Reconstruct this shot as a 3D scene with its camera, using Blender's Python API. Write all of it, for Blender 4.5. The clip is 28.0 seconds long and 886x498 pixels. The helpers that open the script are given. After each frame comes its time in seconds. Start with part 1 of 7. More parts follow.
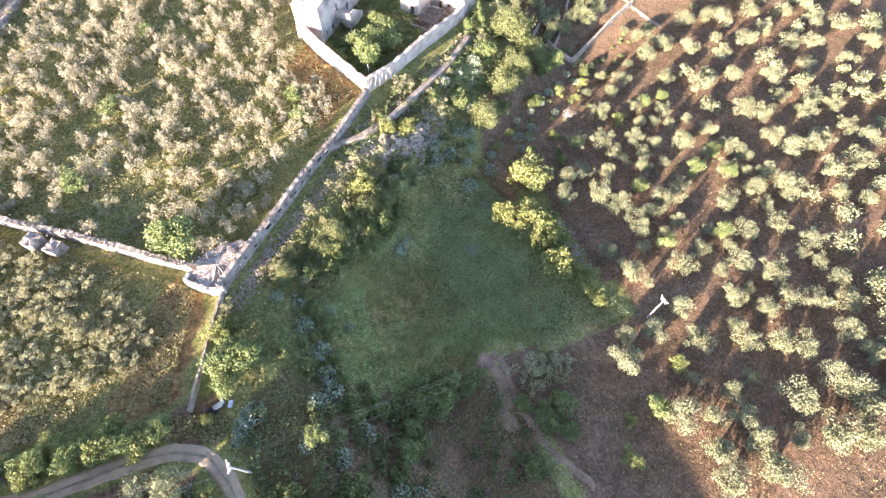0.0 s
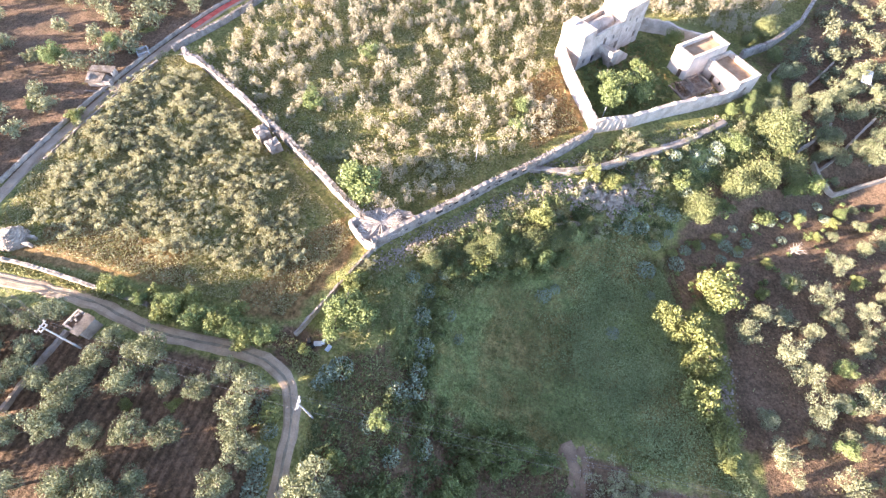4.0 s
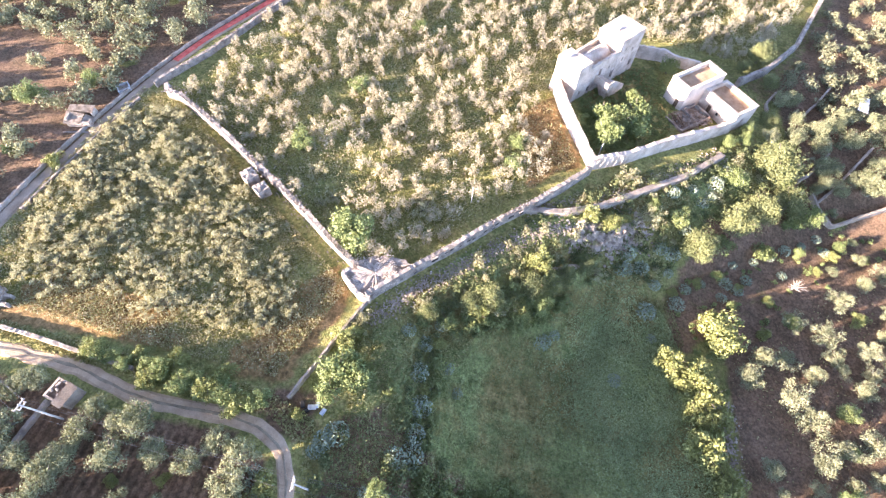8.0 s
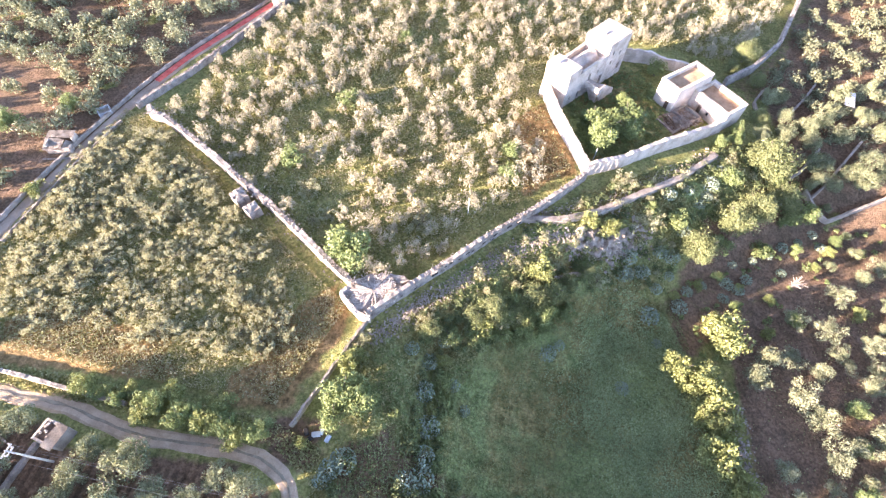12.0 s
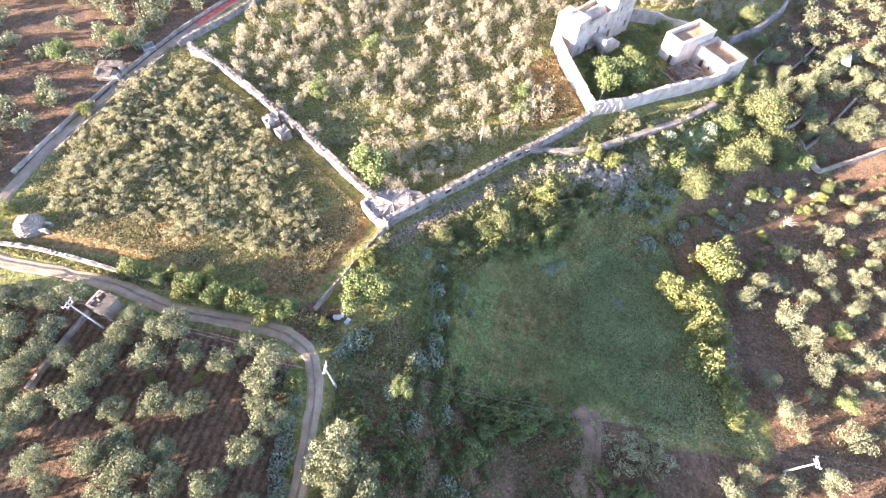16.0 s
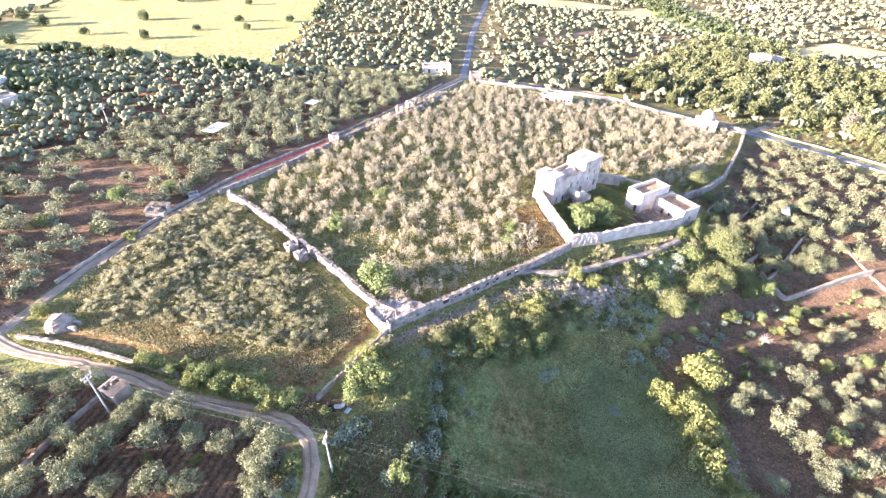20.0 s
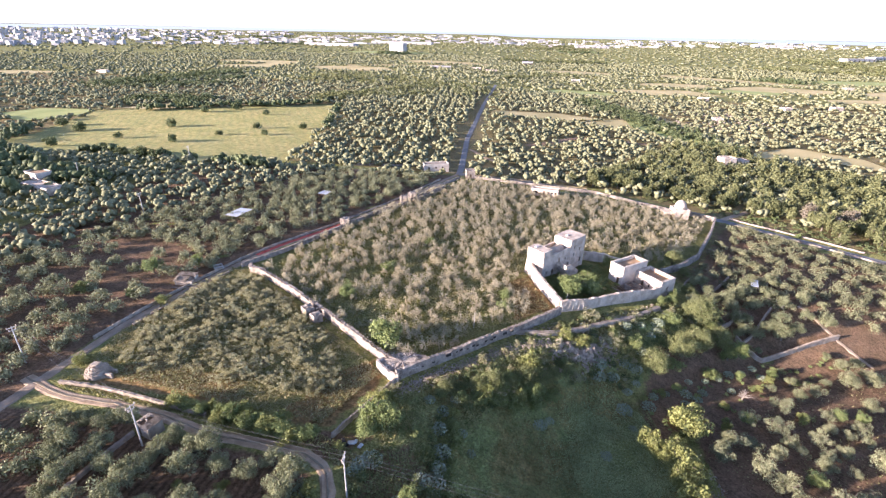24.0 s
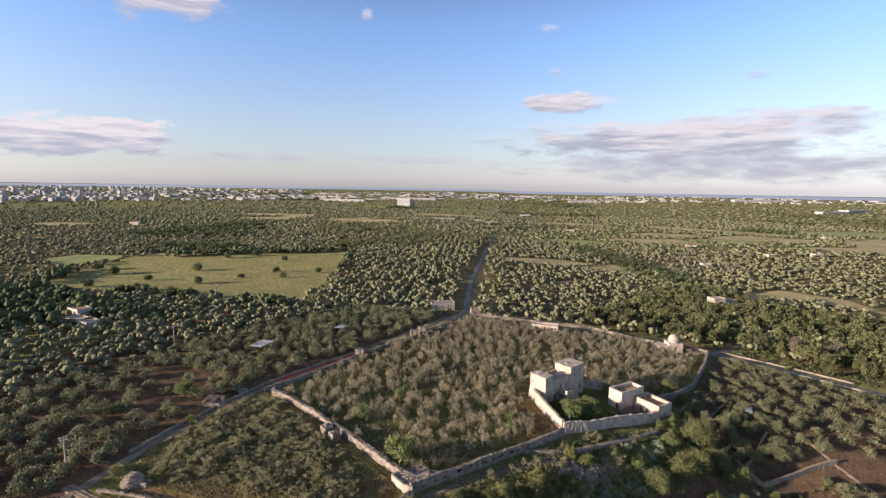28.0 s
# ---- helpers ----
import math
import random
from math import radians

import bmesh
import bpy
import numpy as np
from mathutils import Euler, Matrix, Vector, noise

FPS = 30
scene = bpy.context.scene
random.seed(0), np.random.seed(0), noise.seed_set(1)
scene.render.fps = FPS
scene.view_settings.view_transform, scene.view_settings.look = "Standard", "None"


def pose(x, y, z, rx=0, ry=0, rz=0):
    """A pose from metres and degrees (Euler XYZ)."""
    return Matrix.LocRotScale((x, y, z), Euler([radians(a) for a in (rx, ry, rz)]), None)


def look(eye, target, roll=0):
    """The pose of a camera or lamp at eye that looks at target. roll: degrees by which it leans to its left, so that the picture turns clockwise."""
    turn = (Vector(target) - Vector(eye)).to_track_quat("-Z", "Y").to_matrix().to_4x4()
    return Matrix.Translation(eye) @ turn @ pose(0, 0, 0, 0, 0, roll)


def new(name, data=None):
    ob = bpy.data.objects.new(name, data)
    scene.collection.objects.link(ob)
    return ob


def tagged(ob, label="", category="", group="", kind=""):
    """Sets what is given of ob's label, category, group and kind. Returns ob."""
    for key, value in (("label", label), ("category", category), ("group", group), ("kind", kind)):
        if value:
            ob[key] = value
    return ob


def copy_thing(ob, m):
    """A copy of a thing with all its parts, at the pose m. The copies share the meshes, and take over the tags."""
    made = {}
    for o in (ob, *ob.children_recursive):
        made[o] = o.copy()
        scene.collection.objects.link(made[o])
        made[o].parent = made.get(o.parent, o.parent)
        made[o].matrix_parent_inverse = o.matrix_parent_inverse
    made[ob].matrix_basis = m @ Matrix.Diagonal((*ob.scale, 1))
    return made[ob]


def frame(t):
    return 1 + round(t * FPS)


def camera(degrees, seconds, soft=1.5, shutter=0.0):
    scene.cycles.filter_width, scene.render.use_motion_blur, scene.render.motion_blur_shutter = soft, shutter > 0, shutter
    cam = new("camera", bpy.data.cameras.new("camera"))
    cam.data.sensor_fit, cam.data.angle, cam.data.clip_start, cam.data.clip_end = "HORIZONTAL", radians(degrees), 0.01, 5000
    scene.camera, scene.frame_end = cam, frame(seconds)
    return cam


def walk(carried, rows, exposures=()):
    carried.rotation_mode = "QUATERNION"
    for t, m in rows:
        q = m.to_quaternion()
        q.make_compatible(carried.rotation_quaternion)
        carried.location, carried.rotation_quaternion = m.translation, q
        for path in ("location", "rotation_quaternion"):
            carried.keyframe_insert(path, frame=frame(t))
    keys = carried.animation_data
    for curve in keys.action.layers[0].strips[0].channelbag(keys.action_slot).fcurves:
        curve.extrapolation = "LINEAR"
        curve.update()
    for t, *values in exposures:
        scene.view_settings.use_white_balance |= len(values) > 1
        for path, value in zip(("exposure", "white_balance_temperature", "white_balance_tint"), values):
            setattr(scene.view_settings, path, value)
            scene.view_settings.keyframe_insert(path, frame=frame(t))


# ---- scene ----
cam = camera(84.4, 28.0, soft=1.3)
PATH = [
    (0, (3.831, 28.051, 76.989), (4.217, 28.942, 75.24), -0.4),
    (0.5, (3.598, 28.744, 76.791), (3.955, 29.627, 75.032), -2.9),
    (1, (3.435, 29.47, 76.502), (3.774, 30.356, 74.742), -5.3),
    (1.5, (3.46, 30.079, 76.18), (3.745, 30.991, 74.423), -5.0),
    (2, (3.611, 30.503, 75.868), (3.767, 31.445, 74.111), -2.6),
    (2.5, (3.654, 30.773, 75.573), (3.645, 31.742, 73.824), -1.2),
    (3, (3.368, 30.977, 75.302), (3.243, 31.971, 73.571), -0.2),
    (3.5, (2.857, 31.284, 75.234), (2.692, 32.306, 73.523), 0.0),
    (5.5, (2.162, 33.513, 76.444), (2.006, 34.529, 74.729), 0.6),
    (6, (1.968, 34.693, 76.797), (1.808, 35.707, 75.081), 0.5),
    (6.5, (1.697, 36.135, 77.147), (1.543, 37.147, 75.429), 0.6),
    (7, (1.333, 37.556, 77.437), (1.188, 38.568, 75.718), 0.8),
    (7.5, (0.892, 38.911, 77.653), (0.755, 39.923, 75.934), 0.9),
    (8, (0.44, 40.183, 77.805), (0.312, 41.196, 76.085), 0.9),
    (8.5, (0.055, 41.344, 77.898), (-0.065, 42.361, 76.18), 0.9),
    (9, (-0.248, 42.359, 77.929), (-0.362, 43.379, 76.213), 1.0),
    (9.5, (-0.523, 43.184, 77.893), (-0.63, 44.209, 76.18), 1.0),
    (10, (-0.821, 43.756, 77.785), (-0.925, 44.788, 76.075), 0.9),
    (10.5, (-1.134, 43.975, 77.596), (-1.235, 45.015, 75.891), 0.6),
    (11, (-1.384, 43.739, 77.341), (-1.483, 44.784, 75.638), 0.4),
    (11.5, (-1.503, 43.01, 77.079), (-1.6, 44.057, 75.378), 0.1),
    (12, (-1.478, 41.805, 76.877), (-1.562, 42.848, 75.173), 0.5),
    (12.5, (-1.368, 40.048, 76.71), (-1.454, 41.096, 75.009), 0.4),
    (14.5, (-1.015, 31.302, 75.545), (-1.118, 32.363, 73.853), 0.7),
    (15, (-0.892, 29.168, 75.262), (-1.0, 30.23, 73.57), 0.8),
    (15.5, (-0.675, 27.105, 74.933), (-0.791, 28.167, 73.242), 0.7),
    (16, (-0.388, 25.09, 74.529), (-0.51, 26.152, 72.839), 0.7),
    (16.5, (-0.057, 23.086, 74.038), (-0.181, 24.148, 72.347), 0.8),
    (17, (0.286, 21.046, 73.47), (0.161, 22.109, 71.78), 0.9),
    (17.5, (0.606, 18.96, 72.877), (0.482, 20.055, 71.207), 1.1),
    (18, (0.873, 16.873, 72.322), (0.741, 18.041, 70.704), 1.1),
    (18.5, (1.085, 14.827, 71.835), (0.938, 16.119, 70.315), 1.1),
    (19, (1.263, 12.835, 71.437), (1.101, 14.251, 70.034), 1.1),
    (19.5, (1.433, 10.883, 71.171), (1.257, 12.408, 69.888), 0.9),
    (20, (1.602, 8.944, 71.061), (1.415, 10.553, 69.888), 0.9),
    (20.5, (1.768, 6.988, 71.077), (1.573, 8.657, 69.993), 0.9),
    (21, (1.925, 5.011, 71.159), (1.725, 6.722, 70.143), 0.9),
    (21.5, (2.032, 3.074, 71.21), (1.827, 4.813, 70.242), 0.8),
    (23.5, (2.043, -4.177, 70.871), (1.843, -2.386, 70.005), 1.0),
    (24, (1.934, -6.142, 70.748), (1.735, -4.329, 69.926), 1.1),
    (24.5, (1.778, -8.267, 70.579), (1.576, -6.425, 69.829), 1.1),
    (25, (1.671, -10.475, 70.402), (1.464, -8.601, 69.733), 1.2),
    (25.5, (1.659, -12.724, 70.264), (1.447, -10.823, 69.678), 1.2),
    (26, (1.746, -14.99, 70.213), (1.526, -13.067, 69.709), 1.0),
    (26.5, (1.892, -17.263, 70.277), (1.663, -15.321, 69.854), 1.0),
    (27, (2.043, -19.521, 70.449), (1.807, -17.566, 70.096), 0.9),
    (27.5, (2.164, -21.724, 70.672), (1.925, -19.761, 70.375), 0.9),
    (28, (2.25, -23.829, 70.865), (2.01, -21.86, 70.612), 0.9),
]
walk(cam, [(t, look(eye, target, roll)) for t, eye, target, roll in PATH],
     exposures=[(0, 3.02, 6250, 24), (3, 3.08, 6200, 25), (5.5, 3.2, 6150, 28), (12, 3.25, 6150, 29), (17.5, 3.15, 6150, 28), (19, 3.2, 6100, 30), (20, 3.08, 5950, 30), (21.5, 2.75, 5850, 31), (24, 2.05, 5950, 30), (25, 1.76, 6050, 29), (26, 1.2, 6250, 26), (28, 0.72, 6500, 23)])

# ---------------------------------------------------------------- light
SUN_EL, SUN_AZ = radians(11.4), math.atan2(-0.42, -0.90)
world = bpy.data.worlds.new("sky")
scene.world = world
world.use_nodes = True
wn = world.node_tree.nodes
sky = wn.new("ShaderNodeTexSky")
sky.sky_type, sky.sun_disc, sky.sun_elevation = "NISHITA", False, SUN_EL
sky.sun_rotation = math.pi / 2 - SUN_AZ
sky.air_density, sky.dust_density, sky.ozone_density = 1.0, 0.4, 1.5
WL = world.node_tree.links
clear = wn.new("ShaderNodeHueSaturation")
clear.inputs["Hue"].default_value, clear.inputs["Saturation"].default_value = 0.505, 1.2
deep = wn.new("ShaderNodeMix")
deep.data_type, deep.blend_type = "RGBA", "MULTIPLY"
deep.inputs[0].default_value = 1.0
deep.inputs[7].default_value = (2.75, 2.95, 3.35, 1)
pale = wn.new("ShaderNodeHueSaturation")
pale.inputs["Saturation"].default_value = 0.3
cool = wn.new("ShaderNodeMix")
cool.data_type, cool.blend_type = "RGBA", "MULTIPLY"
cool.inputs[0].default_value = 1.0
cool.inputs[7].default_value = (1.42, 1.60, 1.92, 1)
way = wn.new("ShaderNodeTexCoord")
split = wn.new("ShaderNodeSeparateXYZ")
# milky towards the horizon, clear blue above it, an added unseen veil high up
veil = wn.new("ShaderNodeValToRGB")
for k, (at, v) in enumerate(((0.0, 0.9), (0.26, 0.1), (0.43, 0.3), (0.66, 1.0))):
    e = veil.color_ramp.elements[k] if k < 2 else veil.color_ramp.elements.new(at)
    e.position, e.color = at, (v, v, v, 1)
air = wn.new("ShaderNodeMix")
air.data_type = "RGBA"
WL.new(sky.outputs[0], clear.inputs["Color"])
WL.new(clear.outputs[0], deep.inputs[6])
WL.new(sky.outputs[0], pale.inputs["Color"])
WL.new(pale.outputs[0], cool.inputs[6])
WL.new(way.outputs["Generated"], split.inputs[0])
WL.new(split.outputs["Z"], veil.inputs[0])
WL.new(veil.outputs[0], air.inputs[0])
WL.new(deep.outputs[2], air.inputs[6])
WL.new(cool.outputs[2], air.inputs[7])
# sky overhead, out of view, dimmed to weaken the fill light
high = wn.new("ShaderNodeMapRange")
high.inputs[1].default_value, high.inputs[2].default_value = 0.3, 0.62
high.inputs[3].default_value, high.inputs[4].default_value = 1.0, 0.45
dim = wn.new("ShaderNodeMix")
dim.data_type, dim.blend_type = "RGBA", "MULTIPLY"
dim.inputs[0].default_value = 1.0
WL.new(split.outputs["Z"], high.inputs[0])
WL.new(air.outputs[2], dim.inputs[6])
WL.new(high.outputs[0], dim.inputs[7])
WL.new(dim.outputs[2], wn["Background"].inputs[0])
wn["Background"].inputs[1].default_value = 0.052
sun = new("sun", bpy.data.lights.new("sun", "SUN"))
sun.data.energy, sun.data.angle, sun.data.color = 5.3, radians(0.6), (1.0, 0.85, 0.65)
sun.matrix_world = look((0, 0, 0), (math.cos(SUN_AZ) * -math.cos(SUN_EL), math.sin(SUN_AZ) * -math.cos(SUN_EL), -math.sin(SUN_EL)))



# ---------------------------------------------------------------- materials
def material(name, dark, light, rough=0.9, scale=1.0, bump=0.3, fine=12.0, island=0.0, third=None, translucent=0.0, random_object=0.0):
    m = bpy.data.materials.new(name)
    m.use_nodes = True
    nt = m.node_tree
    N, L = nt.nodes, nt.links
    bsdf = N["Principled BSDF"]
    bsdf.inputs["Roughness"].default_value = rough
    bsdf.inputs["Specular IOR Level"].default_value = 0.2
    co = N.new("ShaderNodeNewGeometry")
    a = N.new("ShaderNodeTexNoise")
    a.inputs["Scale"].default_value, a.inputs["Detail"].default_value = scale, 5
    b = N.new("ShaderNodeTexNoise")
    b.inputs["Scale"].default_value, b.inputs["Detail"].default_value = scale * fine, 3
    for n in (a, b):
        L.new(co.outputs["Position"], n.inputs["Vector"])
    add = N.new("ShaderNodeMath")
    add.operation = "MULTIPLY_ADD"
    L.new(b.outputs[0], add.inputs[0])
    add.inputs[1].default_value = 0.5
    L.new(a.outputs[0], add.inputs[2])
    last = add.outputs[0]
    for amount, out in ((island, "Random Per Island"),):
        if amount:
            k = N.new("ShaderNodeMath")
            k.operation = "MULTIPLY_ADD"
            L.new(co.outputs[out], k.inputs[0])
            k.inputs[1].default_value = amount
            L.new(last, k.inputs[2])
            last = k.outputs[0]
    if random_object:
        oi = N.new("ShaderNodeObjectInfo")
        k = N.new("ShaderNodeMath")
        k.operation = "MULTIPLY_ADD"
        L.new(oi.outputs["Random"], k.inputs[0])
        k.inputs[1].default_value = random_object
        L.new(last, k.inputs[2])
        last = k.outputs[0]
    ramp = N.new("ShaderNodeValToRGB")
    lo, hi = 0.5, 1.0 + 0.5 * island + 0.5 * random_object
    scl = N.new("ShaderNodeMapRange")
    scl.inputs[1].default_value, scl.inputs[2].default_value = lo, hi + island * 0.4 + random_object * 0.4
    L.new(last, scl.inputs[0])
    L.new(scl.outputs[0], ramp.inputs[0])
    e = ramp.color_ramp.elements
    e[0].color, e[1].color = (*dark, 1), (*light, 1)
    if third:
        t = ramp.color_ramp.elements.new(0.5)
        t.color = (*third, 1)
    L.new(ramp.outputs[0], bsdf.inputs["Base Color"])
    if bump:
        bp = N.new("ShaderNodeBump")
        bp.inputs["Strength"].default_value, bp.inputs["Distance"].default_value = bump, 0.3 / scale
        L.new(add.outputs[0], bp.inputs["Height"])
        L.new(bp.outputs[0], bsdf.inputs["Normal"])
    if translucent:
        tr = N.new("ShaderNodeBsdfTranslucent")
        L.new(ramp.outputs[0], tr.inputs[0])
        mix = N.new("ShaderNodeMixShader")
        mix.inputs[0].default_value = translucent
        L.new(bsdf.outputs[0], mix.inputs[1])
        L.new(tr.outputs[0], mix.inputs[2])
        L.new(mix.outputs[0], N["Material Output"].inputs[0])
    return m


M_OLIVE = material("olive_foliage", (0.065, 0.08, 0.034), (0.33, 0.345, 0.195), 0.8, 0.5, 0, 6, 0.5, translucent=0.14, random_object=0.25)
# darkened copy of olive_foliage: shade missing from solid crowns is put into the colour
M_GROVE = material("darkened_olive_foliage", (0.064, 0.072, 0.035), (0.255, 0.26, 0.15), 0.9, 0.35, 0, 5, 0.6)
# lit copy of olive_foliage: the sun on these crowns is put into the colour
M_OLIVE_SUN = material("sunlit_olive_foliage", (0.115, 0.125, 0.06), (0.325, 0.335, 0.20), 0.8, 0.5, 0, 6, 0.5, translucent=0.16, random_object=0.25)
M_ROUND = material("carob_foliage", (0.05, 0.065, 0.023), (0.255, 0.275, 0.118), 0.8, 0.5, 0, 6, 0.5, translucent=0.12, random_object=0.2)
M_SCRUB = material("grey_olive_foliage", (0.275, 0.245, 0.15), (0.495, 0.45, 0.32), 0.85, 0.4, 0, 6, 0.5, translucent=0.4, random_object=0.2)
M_SCRUB_W = material("weathered_olive_foliage", (0.22, 0.215, 0.108), (0.475, 0.46, 0.285), 0.85, 0.4, 0, 6, 0.5, translucent=0.4, random_object=0.2)
M_GREEN = material("green_foliage", (0.07, 0.10, 0.033), (0.275, 0.325, 0.125), 0.7, 0.5, 0, 6, 0.5, translucent=0.14, random_object=0.2)
M_SLOPE = material("undergrowth_leaves", (0.05, 0.07, 0.028), (0.20, 0.23, 0.10), 0.8, 0.15, 0, 8, 0.5, translucent=0.2)
M_YELLOW = material("yellow_green_foliage", (0.10, 0.12, 0.034), (0.33, 0.345, 0.125), 0.7, 0.5, 0, 6, 0.5, translucent=0.14)
M_DARK = material("dark_foliage", (0.045, 0.065, 0.03), (0.15, 0.18, 0.08), 0.7, 0.5, 0, 6, 0.5, translucent=0.2)
M_BUSH = material("bush_foliage", (0.08, 0.11, 0.04), (0.26, 0.30, 0.115), 0.75, 0.5, 0, 6, 0.5, translucent=0.12, random_object=0.3)
M_PEAR = material("cactus_green", (0.13, 0.17, 0.11), (0.34, 0.39, 0.28), 0.6, 0.6, 0, 6, 0.5)
M_BARK = material("bark", (0.08, 0.065, 0.05), (0.22, 0.19, 0.15), 0.95, 3, 0.6)
M_PINE = material("pine_foliage", (0.04, 0.055, 0.022), (0.225, 0.235, 0.105), 0.85, 0.2, 0, 6, 0.5, translucent=0.2, random_object=0.35)
M_WHITE = material("limewashed_stone", (0.33, 0.27, 0.215), (0.655, 0.565, 0.475), 0.9, 0.5, 0.45, 9)
M_TUFA = material("tufa_stone", (0.14, 0.115, 0.094), (0.41, 0.357, 0.303), 0.95, 0.9, 0.7, 7)
M_RUBBLE = material("dry_stone", (0.17, 0.138, 0.108), (0.46, 0.39, 0.315), 0.95, 0.9, 0.8, 7, 0.4)
M_ROOF = material("roof_screed", (0.28, 0.18, 0.11), (0.50, 0.35, 0.22), 0.95, 0.7, 0.3, 9)
M_TRACK = material("dirt_track", (0.30, 0.22, 0.145), (0.53, 0.41, 0.285), 0.95, 0.5, 0.3, 10)
M_RUT = material("wheel_rut", (0.17, 0.145, 0.10), (0.33, 0.28, 0.20), 0.95, 0.8, 0.3, 10)
M_ASPHALT = material("asphalt", (0.15, 0.15, 0.152), (0.27, 0.27, 0.272), 0.95, 0.4, 0.15, 14)
M_LANE = material("worn_asphalt", (0.24, 0.185, 0.13), (0.44, 0.345, 0.255), 0.95, 0.5, 0.2, 12)
M_LEDGE = material("grey_ledge_stone", (0.17, 0.14, 0.11), (0.43, 0.365, 0.295), 0.95, 0.7, 0.4, 9)
M_RED = material("red_painted_road", (0.45, 0.07, 0.05), (0.72, 0.20, 0.15), 0.9, 0.8, 0.2, 8)
M_CONCRETE = material("pole_concrete", (0.30, 0.29, 0.28), (0.52, 0.51, 0.48), 0.85, 1.0, 0.2)
M_METAL = material("zinc_sheet", (0.32, 0.35, 0.39), (0.56, 0.60, 0.64), 0.55, 0.8, 0.1)
M_EARTH = material("bare_earth", (0.15, 0.10, 0.066), (0.34, 0.235, 0.155), 0.95, 0.6, 0.5, 9)
M_WIRE = material("wire", (0.10, 0.10, 0.10), (0.2, 0.2, 0.2), 0.5, 1.0, 0)
M_WOOD = material("old_wood", (0.07, 0.045, 0.03), (0.20, 0.14, 0.09), 0.9, 2.0, 0.4)
# near-black for openings and bags; in openings it paints the unlit inside
M_NEAR_BLACK = material("near_black", (0.02, 0.018, 0.015), (0.05, 0.045, 0.04), 0.9, 1.0, 0)
M_CITY = material("city_render", (0.30, 0.30, 0.305), (0.46, 0.445, 0.43), 0.9, 0.02, 0, 3, 0.7)


def ground_material():
    m = bpy.data.materials.new("ground_cover")
    m.use_nodes = True
    nt = m.node_tree
    N, L = nt.nodes, nt.links
    bsdf = N["Principled BSDF"]
    bsdf.inputs["Roughness"].default_value = 0.95
    bsdf.inputs["Specular IOR Level"].default_value = 0.1
    geo = N.new("ShaderNodeNewGeometry")
    zone = N.new("ShaderNodeAttribute")
    zone.attribute_name = "zone"
    sep = N.new("ShaderNodeSeparateColor")
    L.new(zone.outputs["Color"], sep.inputs[0])

    def noisy(scale, detail=5):
        n = N.new("ShaderNodeTexNoise")
        n.inputs["Scale"].default_value, n.inputs["Detail"].default_value, n.inputs["Roughness"].default_value = scale, detail, 0.66
        L.new(geo.outputs["Position"], n.inputs["Vector"])
        return n.outputs[0]

    def ramp(src, *stops):
        r = N.new("ShaderNodeValToRGB")
        L.new(src, r.inputs[0])
        e = r.color_ramp.elements
        while len(e) < len(stops):
            e.new(0.5)
        for k, (p, c) in zip(e, stops):
            k.position, k.color = p, (*c, 1)
        return r.outputs[0]

    def mix(fac, a, b):
        x = N.new("ShaderNodeMix")
        x.data_type = "RGBA"
        L.new(fac, x.inputs[0])
        L.new(a, x.inputs[6])
        L.new(b, x.inputs[7])
        return x.outputs[2]

    def fuzzy(src, n):
        # a soft, ragged edge between two covers
        x = N.new("ShaderNodeMath")
        x.operation = "ADD"
        L.new(src, x.inputs[0])
        L.new(n, x.inputs[1])
        r = N.new("ShaderNodeMapRange")
        r.inputs[1].default_value, r.inputs[2].default_value = 0.8, 1.15
        L.new(x.outputs[0], r.inputs[0])
        return r.outputs[0]

    big, mid, fine = noisy(0.05), noisy(0.7, 9), noisy(3.0, 8)
    grass = ramp(mid, (0.28, (0.115, 0.14, 0.047)), (0.5, (0.24, 0.26, 0.095)), (0.72, (0.42, 0.335, 0.185)))
    tuft = ramp(fine, (0.35, (0.105, 0.125, 0.045)), (0.65, (0.36, 0.335, 0.16)))
    half = N.new("ShaderNodeValue")
    half.outputs[0].default_value = 0.5
    weeds = mix(half.outputs[0], grass, tuft)
    soil = mix(half.outputs[0], ramp(mid, (0.3, (0.14, 0.092, 0.064)), (0.7, (0.255, 0.175, 0.125))), ramp(fine, (0.35, (0.10, 0.064, 0.046)), (0.65, (0.265, 0.185, 0.132))))
    lush = mix(half.outputs[0], ramp(mid, (0.3, (0.155, 0.195, 0.075)), (0.7, (0.30, 0.36, 0.16))), ramp(fine, (0.35, (0.11, 0.145, 0.055)), (0.65, (0.34, 0.40, 0.185))))
    drift = noisy(0.06, 7)
    patchy = ramp(drift, (0.44, (0.0, 0.0, 0.0)), (0.54, (1.0, 1.0, 1.0)))
    lush = mix(patchy, ramp(mid, (0.35, (0.135, 0.125, 0.05)), (0.65, (0.32, 0.265, 0.125))), lush)
    straw = ramp(mid, (0.35, (0.15, 0.105, 0.05)), (0.65, (0.40, 0.27, 0.14)))
    crop = mix(half.outputs[0], ramp(big, (0.4, (0.31, 0.31, 0.125)), (0.6, (0.50, 0.41, 0.205))), ramp(mid, (0.35, (0.27, 0.285, 0.11)), (0.65, (0.47, 0.42, 0.20))))
    rows = N.new("ShaderNodeTexWave")
    tilt = N.new("ShaderNodeMapping")
    tilt.inputs["Rotation"].default_value[2] = radians(-28)
    L.new(geo.outputs["Position"], tilt.inputs[0])
    L.new(tilt.outputs[0], rows.inputs[0])
